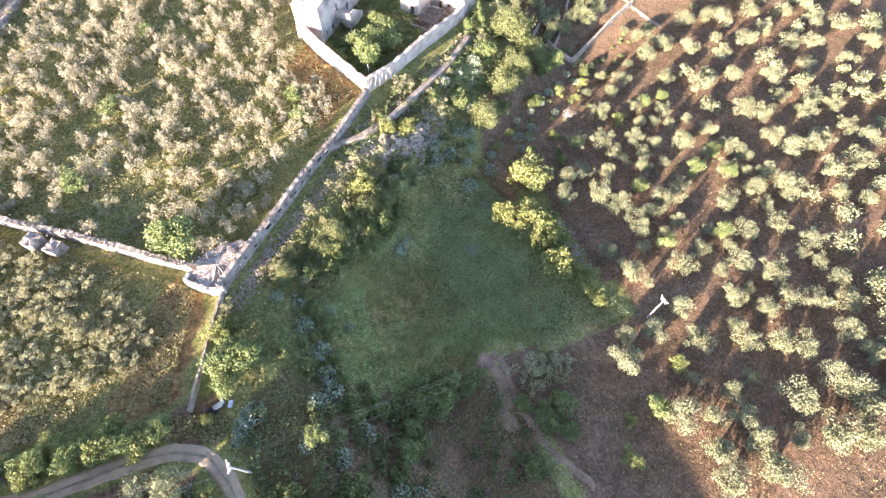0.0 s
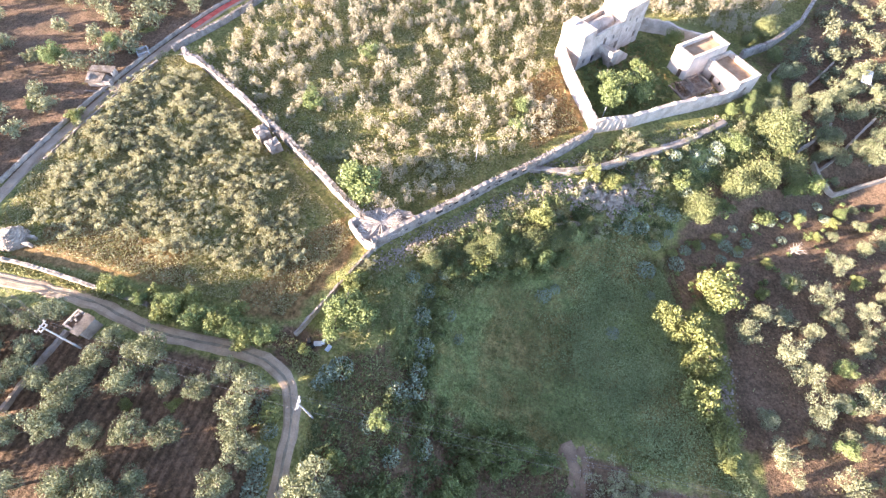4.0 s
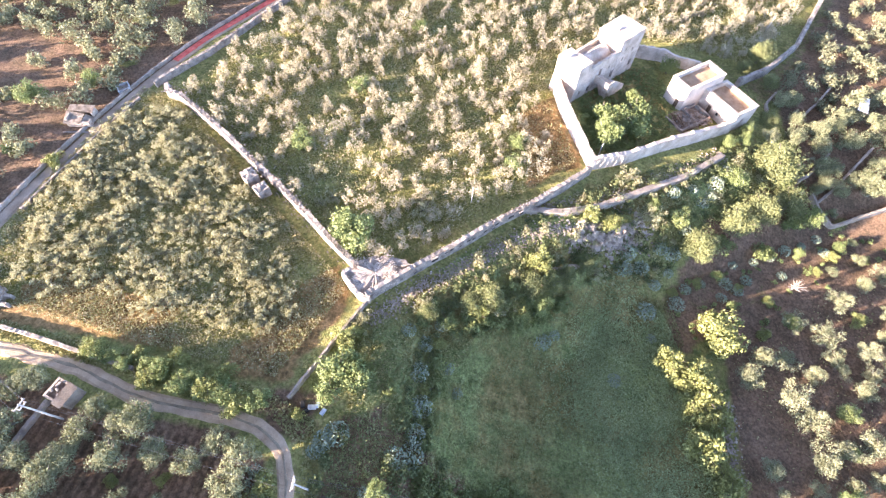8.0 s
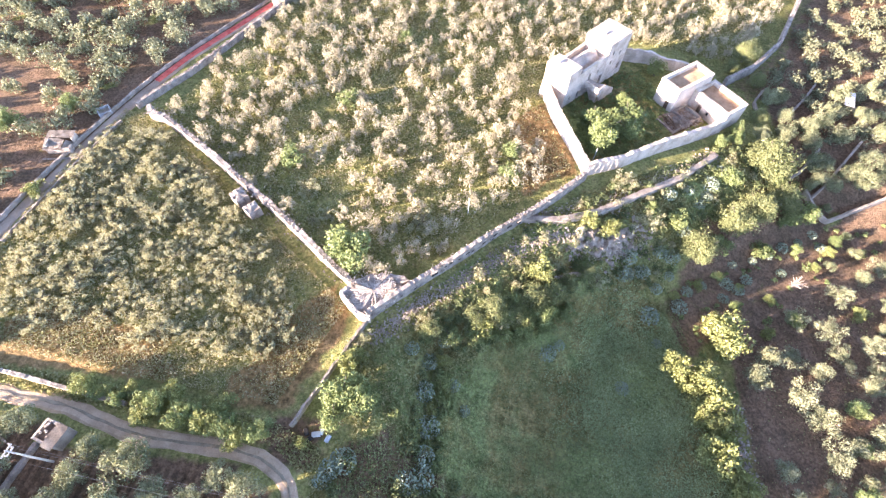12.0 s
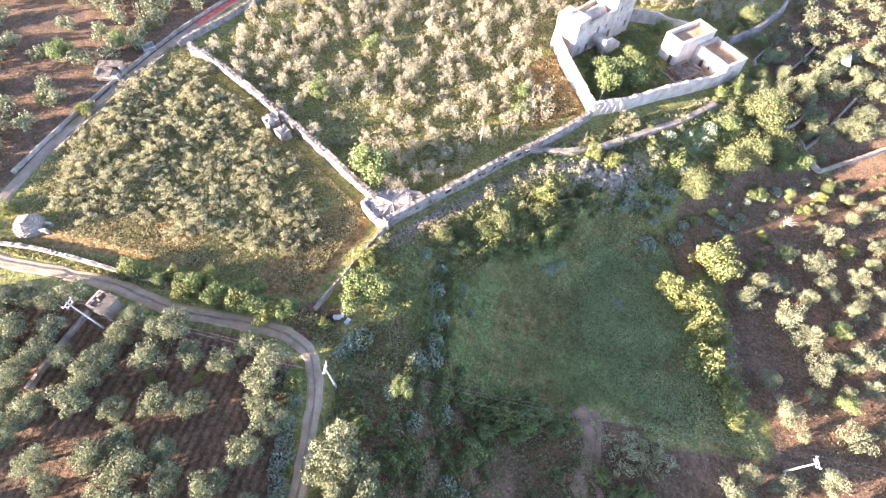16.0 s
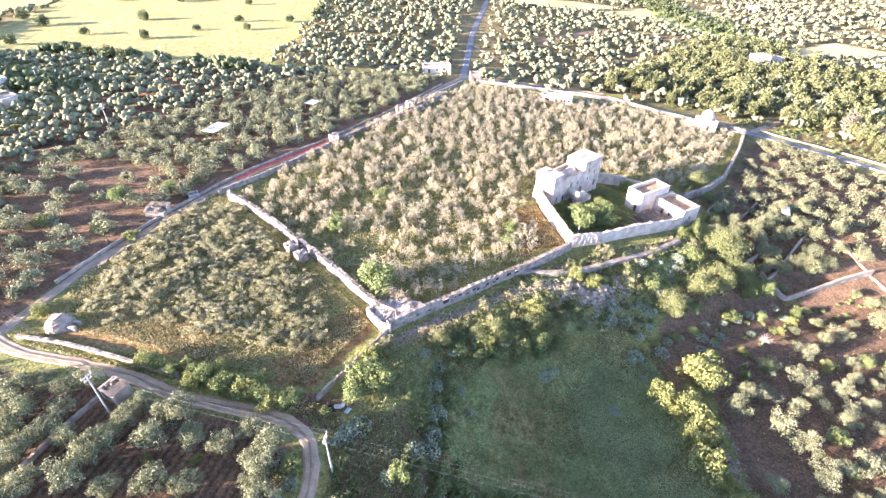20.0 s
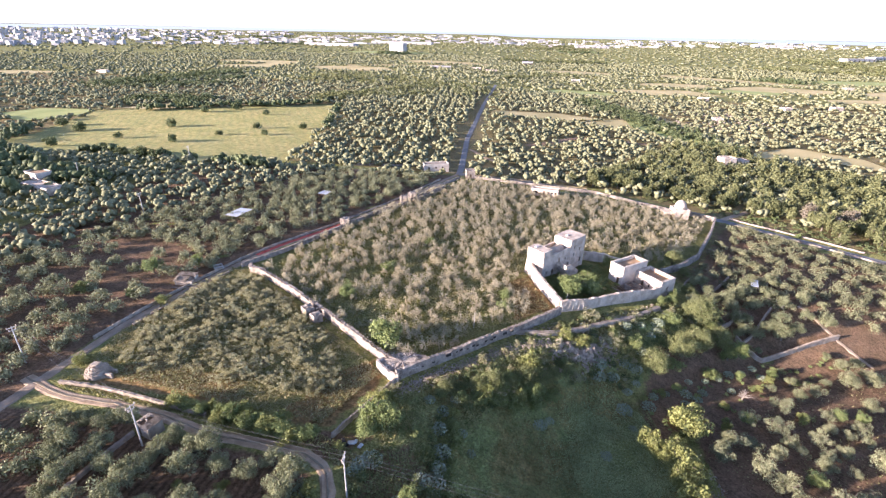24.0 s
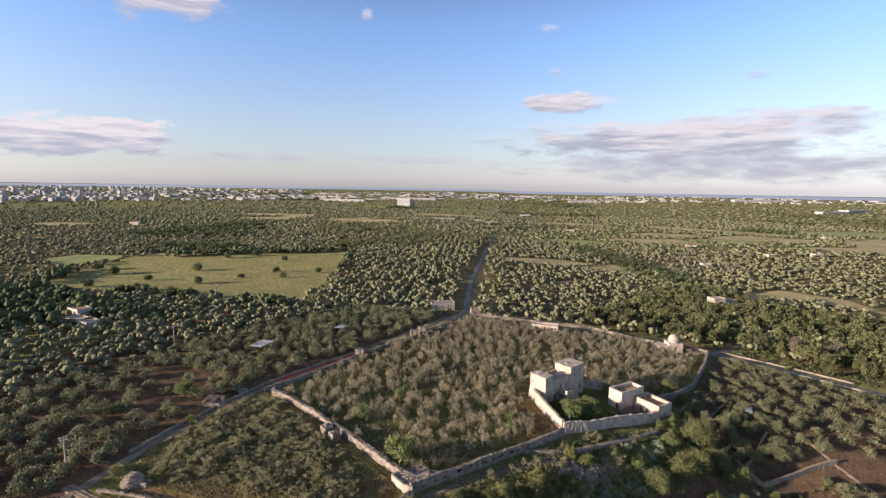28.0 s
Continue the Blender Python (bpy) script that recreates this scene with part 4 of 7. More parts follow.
plant(BUSH, [(-6, 70), (-2.5, 70.5, 1.2), (1.5, 71.5, 1.2), (5, 72.3, 1.3), (9, 73.6, 1.3), (13, 75.2, 1.2), (16.5, 78, 1.1), (11, 79.5, 1.2), (7, 77.5, 1.2), (2.5, 76, 1.0), (-3.5, 63.5), (-3.0, 60), (-2.5, 55.5), (-3.2, 52), (-7.0, 55, 0.8), (-3.0, 47.5, 1.1), (0, 45.5, 1.1), (3.5, 44.5, 1.1), (16.5, 44.8, 1.0), (-9.5, 58, 0.7), (19.5, 86.5, 1.0), (33, 99, 1.2), (38, 98.5, 1.2), (47.5, 96.5, 1.3), (48, 109, 1.2), (61, 112, 1.2), (65, 107, 1.2), (57, 97, 1.1)], 15, "bushes on the slope")
plant(GREEN, [(1.5, 73.5, 0.75), (5.5, 74.8, 0.8), (13.5, 77.5, 0.9), (9.6, 76.0, 0.8), (2.6, 37.8, 0.8), (6.2, 43.6, 1.0), (9.6, 42.8, 1.15), (12.4, 45.0, 0.95), (7.4, 46.8, 0.95), (14.8, 43.4, 0.8), (4.0, 41.0, 0.7)], 16, "trees on the slope")
plant(GREEN, [(-16.9, 59.1, 1.3), (-17.5, 55.9, 1.1), (-14.1, 58.5, 1.2), (22.6, 118.6, 1.25), (25.9, 117.4, 1.4), (23.4, 112.6, 1.35), (29.9, 120.3, 1.5), (29.6, 116.0, 1.3), (29.7, 125.2, 0.8), (39.0, 138.5, 0.9), (49.5, 117.8, 0.8), (52.8, 119.0, 0.7)], 9, "trees by the walls")
plant(YELLOW, [(33.0, 24.2, 1.0), (45.0, 78.3, 2.29), (40.0, 57.4, 2.03), (41.5, 60.5, 1.35), (39.2, 63.2, 1.49), (41.8, 63.4, 1.49), (42.6, 55.0, 1.22), (38.0, 68.0, 1.35), (36.0, 71.2, 1.49), (49.1, 33.0, 1.0), (36.3, 28.7, 0.6), (-17.1, 64.0, 1.3), (23.7, 94.0, 1.0), (26.6, 94.9, 1.0), (12.3, 83.0, 1.4), (39.9, 69.8, 1.89), (41.6, 66.5, 1.76), (43.0, 51.8, 1.49), (43.5, 48.5, 0.81), (-42.0, 40.7, 0.6), (-35.9, 41.6, 0.6), (-22.9, 42.7, 1.0)], 10, "yellow-green shrubs")
plant(YELLOW, [(42.7, 88.2, 0.6), (51.0, 88.9, 0.6), (38.0, 85.4, 0.7), (67.5, 95.1, 0.6), (71.9, 99.3, 0.7), (56.1, 86.7, 0.7), (78.5, 100.0, 0.8), (54.0, 79.6, 0.8), (44.7, 80.2, 1.1), (72.7, 85.7, 0.9)], 19, "shrubs at the edge of the grove")
plant(GREEN, [(46.7, 90.2, 0.5), (73.8, 102.0, 0.6), (59.4, 82.7, 0.7), (64.5, 98.5, 0.6), (49, 84.5, 0.5)], 20, "shrubs at the edge of the grove")
plant(YELLOW, [(-52.8, 56.6), (-43.1, 54.0, 1.1), (-40.4, 57.1), (-34.3, 53.9, 1.4), (-29.5, 52.7, 1.2), (-33.3, 56.1), (-45.9, 57.2, 0.9), (-49.7, 56.6, 0.8)], 11, "shrubs beside the track")
plant(GREEN, [(-50.5, 55.9, 0.5), (-47.4, 55.3, 0.6), (-38.2, 53.9, 0.75), (-36.4, 54.8, 0.6), (-31.6, 53.4, 0.8), (-28.0, 52.5, 0.6), (-26.6, 53.4, 0.6), (-33.0, 55.0, 0.6), (-41.6, 55.2, 0.7), (-44.4, 56.0, 0.5), (-35.2, 53.2, 0.6)], 27, "green shrubs beside the track")
plant(ROUND, [(1.0, 73.6, 0.62), (4.0, 75.2, 0.7), (7.6, 75.6, 0.66), (10.8, 78.6, 0.7), (14.0, 80.4, 0.72), (16.6, 82.6, 0.6), (-5.5, 70.5, 0.5), (20.2, 85.0, 0.55)], 22, "pale trees in a row below the wall", 0.9, 1.15)
plant(GREEN, [(-27.4, 118.9, 0.9), (-34.6, 101.3, 1.0), (5.9, 102.6, 1.0), (6.3, 108.0, 0.8), (-18.7, 141.2, 0.9)], 25, "fresh green trees inside the walls")
plant(YELLOW, [(-21.3, 52.2, 0.6), (-99.7, 90.0, 1.2), (-77.4, 89.0, 1.0), (-77.4, 64.6, 0.9)], 71, "shrubs round the ruined hut")
plant(GREEN, [(-89.4, 103.0, 1.1), (-86.0, 90.0, 0.6), (-80.6, 109.5, 0.8)], 72, "green trees round the ruined hut")
plant(SCRUB, [(-25.7, 90.0, 0.7), (-30.4, 95.4, 0.9), (-9.3, 89.9, 1.2), (-28.0, 88.5, 0.6)], 26, "small pale olives inside the walls")
plant(ROUND, [(61.5, 147.5, 0.85), (57.5, 143.5, 0.6), (59.5, 127, 0.55), (62.5, 139, 0.6)], 24, "trees behind the house", 0.9, 1.1)
plant(YELLOW, [(49.4, 145.2, 0.8)], 73, "yellow-green shrubs below the wall")
plant(YELLOW, [(2.6, 72.4, 1.2), (9.2, 75.0, 1.3), (12.6, 77.8, 1.3), (6.0, 73.6, 1.0), (-3.8, 66.5, 0.8), (-4.4, 58.8, 0.7), (24.6, 93.6, 1.2), (21.0, 94.2, 0.9)], 23, "yellow-green shrubs below the wall")
plant(GREEN, [(12.4, 76.6, 1.1), (49.7, 108.5, 0.9), (54.0, 122.4, 0.8), (66.2, 105.7, 1.2), (63.5, 104.0, 1.0)], 18, "trees on the slope")
plant(SCRUB, [(31.9, 97.6, 1.2), (27.8, 104.0, 1.1), (19.0, 98.1, 0.7), (7.9, 83.9, 0.7), (22.6, 84.6, 0.8), (-6.3, 72.2, 0.7), (1.0, 74.2), (6.1, 74.9, 1.1), (-16.0, 67.2), (26.3, 41.7, 1.4), (30.0, 41.6, 1.3)], 13, "pale olives on the slope")
plant(BUSH, [(-5.4, 36.5, 1.2), (-8.0, 34.4), (0.2, 35.8), (7.2, 44.2, 1.2), (13.4, 46.1), (9.7, 47.4, 1.2), (4.9, 39.3), (-12.6, 38.8), (-2.6, 44.7), (21.9, 38.0), (24.2, 35.2, 1.2), (24.9, 33.1), (28.1, 35.6, 1.2), (26.6, 31.5, 1.1), (19.0, 28.7), (24.2, 34.4)], 14, "bushes round the meadow")
fill = [q for q in scatter([(44, 12), (90, 10), (92, 70), (80, 95), (60, 84), (50, 72), (52, 44)], 5.0, 28, 0.25, 0.35, 0.8) if min(math.hypot(q[0] - a, q[1] - b) for a, b in EAST_A + EAST_B + EAST_C) > 4.0]
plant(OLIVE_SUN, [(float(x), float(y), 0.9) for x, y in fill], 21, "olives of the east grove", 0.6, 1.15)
edge_fill = [q for q in scatter([(58, 93), (74, 103), (95, 114), (135, 125), (135, 110), (98, 101), (76, 92), (64, 86)], 5.6, 29, 0.3, 0.4, 0.75) if min(math.hypot(q[0] - a, q[1] - b) for a, b in EAST_A + EAST_B) > 3.6]
# darker of the two olive tones, for the shade these trees lie in
plant(OLIVE, [(float(x), float(y), 0.8) for x, y in edge_fill], 28, "olives below the terraces", 0.6, 1.2)
more = scatter([(76, 2), (160, -10), (165, 108), (112, 112), (96, 96), (92, 70), (90, 40)], 6.2, 27, 0.28, 0.35, 0.95)
more = np.array([q for q in more if min(math.hypot(q[0] - a, q[1] - b) for a, b in EAST_A + EAST_B + EAST_C) > 4.6])
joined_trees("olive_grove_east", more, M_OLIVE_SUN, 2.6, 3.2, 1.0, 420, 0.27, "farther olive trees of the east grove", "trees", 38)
retire(*OLIVE, *OLIVE_SUN, *ROUND, *SCRUB, *GREEN, *YELLOW, *BUSH)

thicket = scatter(YARD, 4.5, 21, 0.25, 0.07, 0.9, 0.58)
for area, keep in YARD_OPEN:
    thicket = thicket[~inside(area, thicket[:, 0], thicket[:, 1]) | (np.random.default_rng(20).uniform(size=len(thicket)) < keep)]
joined_trees("olive_thicket", thicket, M_SCRUB, 1.95, 3.9, 0.2, 520, 0.14, "thick rows of pale overgrown olive trees inside the walls", "trees", 31, 19, 0.24)
joined_trees("olive_grove_southwest", scatter([(-130, -10), (-52, -10), (-54, 20), (-60, 28), (-60, 40), (-66, 50), (-80, 51), (-130, 36)], 4.8, 26, 0.28, 0.3, 0.95), M_OLIVE, 2.5, 3.2, 0.6, 380, 0.24, "dense olive grove beyond the field wall", "trees", 37)
FAR_WEST = [(-330, 40), (-90, 40), (-86, 62), (-82, 98), (-72, 122), (-56, 154), (-40, 194), (-26, 238), (-112, 229), (-150, 222), (-225, 224), (-290, 238), (-330, 262)]
far_west = scatter(FAR_WEST, 5.1, 22, 0.2, 0.3, 0.97)
HUT_YARD = [(-124, 112), (-117, 128), (-95, 124), (-82, 110), (-74, 106), (-77, 92), (-84, 78), (-97, 82)]
far_west = far_west[~inside(HUT_YARD, far_west[:, 0], far_west[:, 1]) | (np.random.default_rng(8).uniform(size=len(far_west)) < 0.42)]
far_west = far_west[polyline_distance(LANE, far_west[:, 0], far_west[:, 1])[0] > 2.9]
by_lane = polyline_distance(LANE, far_west[:, 0], far_west[:, 1])[0]
joined_trees("olive_grove_lane", far_west[by_lane < 55], M_OLIVE_SUN, 3.0, 3.7, 0.4, 540, 0.24, "olive grove beside the lane", "trees", 32, 13, 0.38)
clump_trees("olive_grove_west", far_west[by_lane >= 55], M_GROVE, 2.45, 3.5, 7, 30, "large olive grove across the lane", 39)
FAR_NORTH = [(-112, 240), (-26, 244), (-28, 360), (-24, 540), (-20, 700), (-180, 700), (-158, 480), (-130, 340)]
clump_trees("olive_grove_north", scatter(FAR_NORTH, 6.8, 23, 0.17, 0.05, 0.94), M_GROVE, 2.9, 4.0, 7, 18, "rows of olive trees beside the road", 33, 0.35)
FAR_EAST = [(-12, 258), (60, 244), (90, 222), (180, 240), (260, 420), (200, 700), (-4, 700), (-12, 540), (-14, 340)]
terrace_spots = scatter(SOUTH_EAST, 4.6, 25, 0.3, 0.2, 0.92)
terrace_spots = terrace_spots[polyline_distance(ROAD_E, terrace_spots[:, 0], terrace_spots[:, 1])[0] > 7.5]
# darkened foliage stands in for the shade on the terraces
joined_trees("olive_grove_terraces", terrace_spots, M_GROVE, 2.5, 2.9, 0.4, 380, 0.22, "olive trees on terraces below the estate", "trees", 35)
CLEARINGS = [[(-510, 880), (-450, 870), (-400, 1000), (-455, 1010)], [(-330, 402), (-295, 400), (-262, 432), (-310, 440)], [(-8, 480), (60, 478), (108, 500), (60, 520), (-6, 505)], [(126, 540), (142, 535), (141, 462), (162, 428), (184, 374), (172, 356), (148, 406), (122, 452)], [(500, 690), (660, 700), (670, 930), (560, 860)], [(300, 1080), (520, 940), (560, 980), (340, 1140)], [(-300, 980), (-120, 1060), (-130, 1090), (-310, 1010)], [(-402, 350), (-352, 326), (-336, 362), (-345, 390), (-392, 384)]]
rc = random.Random(5)
for cx, cy, w in ((145, 498, 26), (245, 787, 50), (304, 898, 45), (374, 823, 45), (451, 873, 60), (503, 732, 45), (110, 475, 22), (102, 733, 34), (-500, 1035, 60), (-472, 907, 40), (-272, 923, 60), (-335, 1531, 80), (-706, 675, 40), (160, 1120, 60), (-120, 1180, 70), (700, 1050, 80)):
    CLEARINGS.append([(cx + w * 1.6 * math.cos(a) * rc.uniform(0.7, 1.2), cy + w * 0.8 * math.sin(a) * rc.uniform(0.7, 1.2)) for a in (0.2, 0.9, 1.7, 2.5, 3.3, 4.1, 4.9, 5.6)])
CLEARINGS.append([(178, 356), (186, 376), (232, 406), (264, 374), (264, 328), (236, 368)])
STONY = [(160, 440), (206, 445), (256, 432), (312, 520), (290, 620), (216, 605), (150, 560)]
BARE_ROWS = [(22, 352), (36, 365), (67, 402), (98, 397), (118, 392)]
grove = scatter(FAR_EAST, 7.2, 24, 0.2, 0.1, 0.9)
grove = grove[polyline_distance(BARE_ROWS, grove[:, 0], grove[:, 1])[0] > 4.5]
for area in CLEARINGS:
    grove = grove[~inside(area, grove[:, 0], grove[:, 1])]
grove = grove[~inside(STONY, grove[:, 0], grove[:, 1]) | (np.random.default_rng(18).uniform(size=len(grove)) < 0.6)]
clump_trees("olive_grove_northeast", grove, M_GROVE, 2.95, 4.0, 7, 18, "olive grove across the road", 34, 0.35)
r0 = np.random.default_rng(99)
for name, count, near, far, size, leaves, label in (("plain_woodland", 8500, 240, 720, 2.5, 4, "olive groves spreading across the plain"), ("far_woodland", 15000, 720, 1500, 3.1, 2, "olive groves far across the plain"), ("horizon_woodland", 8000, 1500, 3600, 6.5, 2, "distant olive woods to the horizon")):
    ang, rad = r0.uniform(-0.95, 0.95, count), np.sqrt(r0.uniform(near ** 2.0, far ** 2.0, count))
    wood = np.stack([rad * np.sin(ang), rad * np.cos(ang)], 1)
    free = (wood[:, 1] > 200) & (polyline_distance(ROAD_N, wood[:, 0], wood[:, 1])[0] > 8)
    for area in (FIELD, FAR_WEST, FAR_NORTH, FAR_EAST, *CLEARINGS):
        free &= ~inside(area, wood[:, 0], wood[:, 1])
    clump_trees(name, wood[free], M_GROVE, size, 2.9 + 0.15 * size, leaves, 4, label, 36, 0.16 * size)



# ---------------------------------------------------------------- houses
def wall_bm(length, z0, z1, thick, openings):
    """A wall along x from 0 to length, its outer face at y = 0, with openings (x, z, width, height) cut through it."""
    bm = bmesh.new()
    xs = sorted({0.0, length, *(v for x, z, w, h in openings for v in (x, x + w))})
    zs = sorted({z0, z1, *(v for x, z, w, h in openings for v in (z, z + h))})
    for a, b in zip(xs, xs[1:]):
        for c, d in zip(zs, zs[1:]):
            mx, mz = (a + b) / 2, (c + d) / 2
            if not any(x < mx < x + w and z < mz < z + h for x, z, w, h in openings):
                bm_box(bm, a, b, 0, thick, c, d)
    bmesh.ops.remove_doubles(bm, verts=bm.verts, dist=0.001)
    return bm


def put(ob, x, y, z=0.0, rz=0.0):
    ob.matrix_basis = pose(x, y, z, 0, 0, rz)
    return ob


def block(parent, x0, x1, y0, y1, z0, z1, mat, roof_mat, parapet=0.6, thick=0.5, south=(), west=(), east=(), north=(), door_mat=None):
    """A flat-roofed house block with four walls, a sunk roof and its doors and windows."""
    L, W = x1 - x0, y1 - y0
    for ox, oy, rz, n, ops in ((x0, y0, 0, L, south), (x1, y0 + thick, 90, W - 2 * thick, east), (x1, y1, 180, L, north), (x0, y1 - thick, 270, W - 2 * thick, west)):
        w = put(part("wall", wall_bm(n, z0, z1, thick, [o[:4] for o in ops]), mat, parent), ox, oy, 0, rz)
        for x, z, wd, h, *kind in ops:
            # a window is a near-black panel painted as the unlit room behind
            leaf = part("door" if kind else "window", box(x + 0.02, x + wd - 0.02, thick * 0.55, thick * 0.65, z, z + h - 0.02), M_WOOD if kind else M_NEAR_BLACK, w, "dark weathered wooden door" if kind else "near-black panel for the dark behind a window")
    part("roof", box(x0 + thick, x1 - thick, y0 + thick, y1 - thick, z1 - parapet - 0.25, z1 - parapet), roof_mat, parent)
    if parapet < 0.1:
        return
    cap = bmesh.new()
    for a, b, c, d in ((x0 - 0.06, x1 + 0.06, y0 - 0.06, y0 + thick), (x0 - 0.06, x1 + 0.06, y1 - thick, y1 + 0.06), (x0 - 0.06, x0 + thick, y0 + thick, y1 - thick), (x1 - thick, x1 + 0.06, y0 + thick, y1 - thick)):
        bm_box(cap, a, b, c, d, z1 + 0.002, z1 + 0.12)
    part("parapet_cap", cap, mat, parent)


def fortified_house():
    z = 4.3
    ob = thing("fortified_farmhouse", 16.9, 123.1, z, "tall whitewashed stone farmhouse with two flat-topped towers", "house", "", 47.8)
    block(ob, 0, 3.8, 0, 6.0, -1.5, 8.6, M_WHITE, M_WHITE, 0.02, 0.5, south=[(1.6, 1.2, 0.6, 1.1)], west=[])
    block(ob, 3.8, 13.0, 0.02, 6.0, -1.5, 6.7, M_WHITE, M_LIME_GREY, 1.0, 0.5, south=[(0.6, 0.4, 0.9, 1.6), (3.6, 3.0, 0.8, 1.9, 1), (6.7, 3.3, 0.5, 1.0), (8.2, 0.2, 0.9, 1.9, 1)])
    block(ob, 13.0, 20.5, -0.03, 6.2, -1.5, 8.9, M_WHITE, M_WHITE, 0.02, 0.5, south=[(1.8, 3.2, 0.5, 1.1), (1.9, 5.6, 0.5, 1.0), (4.6, 4.6, 0.5, 0.9), (5.2, 0.4, 0.9, 1.7, 1)], east=[(2.0, 4.5, 0.6, 1.0)])
    # ridge of a vault that stands in the sunk middle roof
    bm = bmesh.new()
    n = 9
    rows = []
    for k in range(2):
        x = 5.2 + 6.6 * k
        rows.append([bm.verts.new((x, 1.1 + 3.9 * i / (n - 1), 5.7 + 1.5 * math.sin(math.pi * i / (n - 1)))) for i in range(n)])
    for i in range(n - 1):
        bm.faces.new((rows[0][i], rows[1][i], rows[1][i + 1], rows[0][i + 1]))
    bm.faces.new(rows[0][::-1])
    bm.faces.new(rows[1])
    part("vault", bm, M_WHITE, ob)
    part("roof_beam", box(4.4, 4.7, 0.5, 5.5, 5.75, 6.1), M_LIME_GREY, ob)
    for x, y, zz in ((1.2, 4.2, 8.58), (15.2, 3.4, 8.88)):
        part("roof_hatch", box(x, x + 1.0, y - 0.3, y + 0.3, zz, zz + 0.3, 0.04), M_LIME_GREY, ob, "grey hatch on the roof")
    # battered base of the west face
    bm = bmesh.new()
    a = [bm.verts.new(v) for v in ((-0.9, -0.2, -1.5), (-0.9, 6.2, -1.5), (-0.02, 6.05, 4.2), (-0.02, -0.05, 4.2), (0.05, -0.2, -1.5), (0.05, 6.2, -1.5))]
    bm.faces.new((a[0], a[3], a[2], a[1]))
    bm.faces.new((a[0], a[4], a[3]))
    bm.faces.new((a[1], a[2], a[5]))
    part("battered_base", bm, M_WHITE, ob)
    # outside stair: a landing on an arch, and a flight that turns along the house
    def slab(profile, lo, hi, along_x):
        bm = bmesh.new()
        a, b = ([bm.verts.new((v, u, z) if along_x else (u, v, z)) for u, z in profile] for v in (lo, hi))
        bm.faces.new(a)
        bm.faces.new(b[::-1])
        for k in range(len(profile)):
            j = (k + 1) % len(profile)
            bm.faces.new((a[k], b[k], b[j], a[j]))
        bmesh.ops.triangulate(bm, faces=bm.faces[:])
        bmesh.ops.recalc_face_normals(bm, faces=bm.faces[:])
        return bm

    arch = [(0, 0.9), (0, 3.1), (-3.4, 3.1), (-3.4, -0.9), (-2.4, -0.9), (-2.4, 0.5), (-2.25, 1.3), (-1.8, 1.95), (-1.2, 2.2), (-0.6, 1.95), (-0.15, 1.3)]
    st = part("outside_stair", slab(arch, 6.8, 8.5, True), M_WHITE, ob, "worn outside stair on a stone arch")
    steps = [(8.504, -0.9), (8.504, 3.08)]
    for k in range(16):
        steps += [(8.504 + 0.27 * (k + 1), 3.08 - 0.19 * k), (8.504 + 0.27 * (k + 1), 3.08 - 0.19 * (k + 1))]
    steps += [(8.504 + 0.27 * 16, -0.9)]
    part("flight", slab(steps, -3.4, -2.0, False), M_LIME_GREY, st)
    part("parapet", slab([(-3.65, 2.4), (-3.65, 3.75), (0, 3.9), (0, 2.4)], 6.55, 6.796, True), M_WHITE, st)
    part("parapet", slab([(6.55, 2.0), (6.55, 3.75), (8.6, 3.7), (12.7, 0.75), (12.7, -0.9), (8.6, -0.9)], -3.66, -3.404, False), M_WHITE, st)
    return ob


M_LIME_GREY = material("grey_lime_plaster", (0.34, 0.32, 0.33), (0.56, 0.54, 0.54), 0.9, 0.7, 0.3, 9)
fortified_house()


def courtyard_house():
    ob = thing("courtyard_house", 40.3, 125.7, 2.7, "pale flat-roofed stone house in two stepped blocks", "house", "", 36.9)
    block(ob, 0, 10.2, 0, 5.0, -1.5, 5.9, M_TUFA_PALE, M_ROOF, 0.8, 0.55, west=[(2.2, 0.0, 1.1, 2.2, 1)], south=[])
    return ob


def courtyard_wing():
    ob = thing("courtyard_wing", 50.2, 121.9, 1.7, "lower pale house wing with a sunken earth roof", "house", "", 36.9)
    block(ob, 0, 6.0, 0.0, 8.95, -2.0, 4.9, M_WHITE, M_ROOF, 0.8, 0.55, west=[(1.6, 0.6, 1.0, 2.0, 1), (4.0, 1.4, 0.6, 0.9)], south=[(2.6, 2.0, 0.6, 0.9)])
    return ob


M_TUFA_PALE = material("pale_tufa", (0.42, 0.36, 0.30), (0.64, 0.57, 0.49), 0.95, 0.7, 0.4, 9)
courtyard_house()
courtyard_wing()


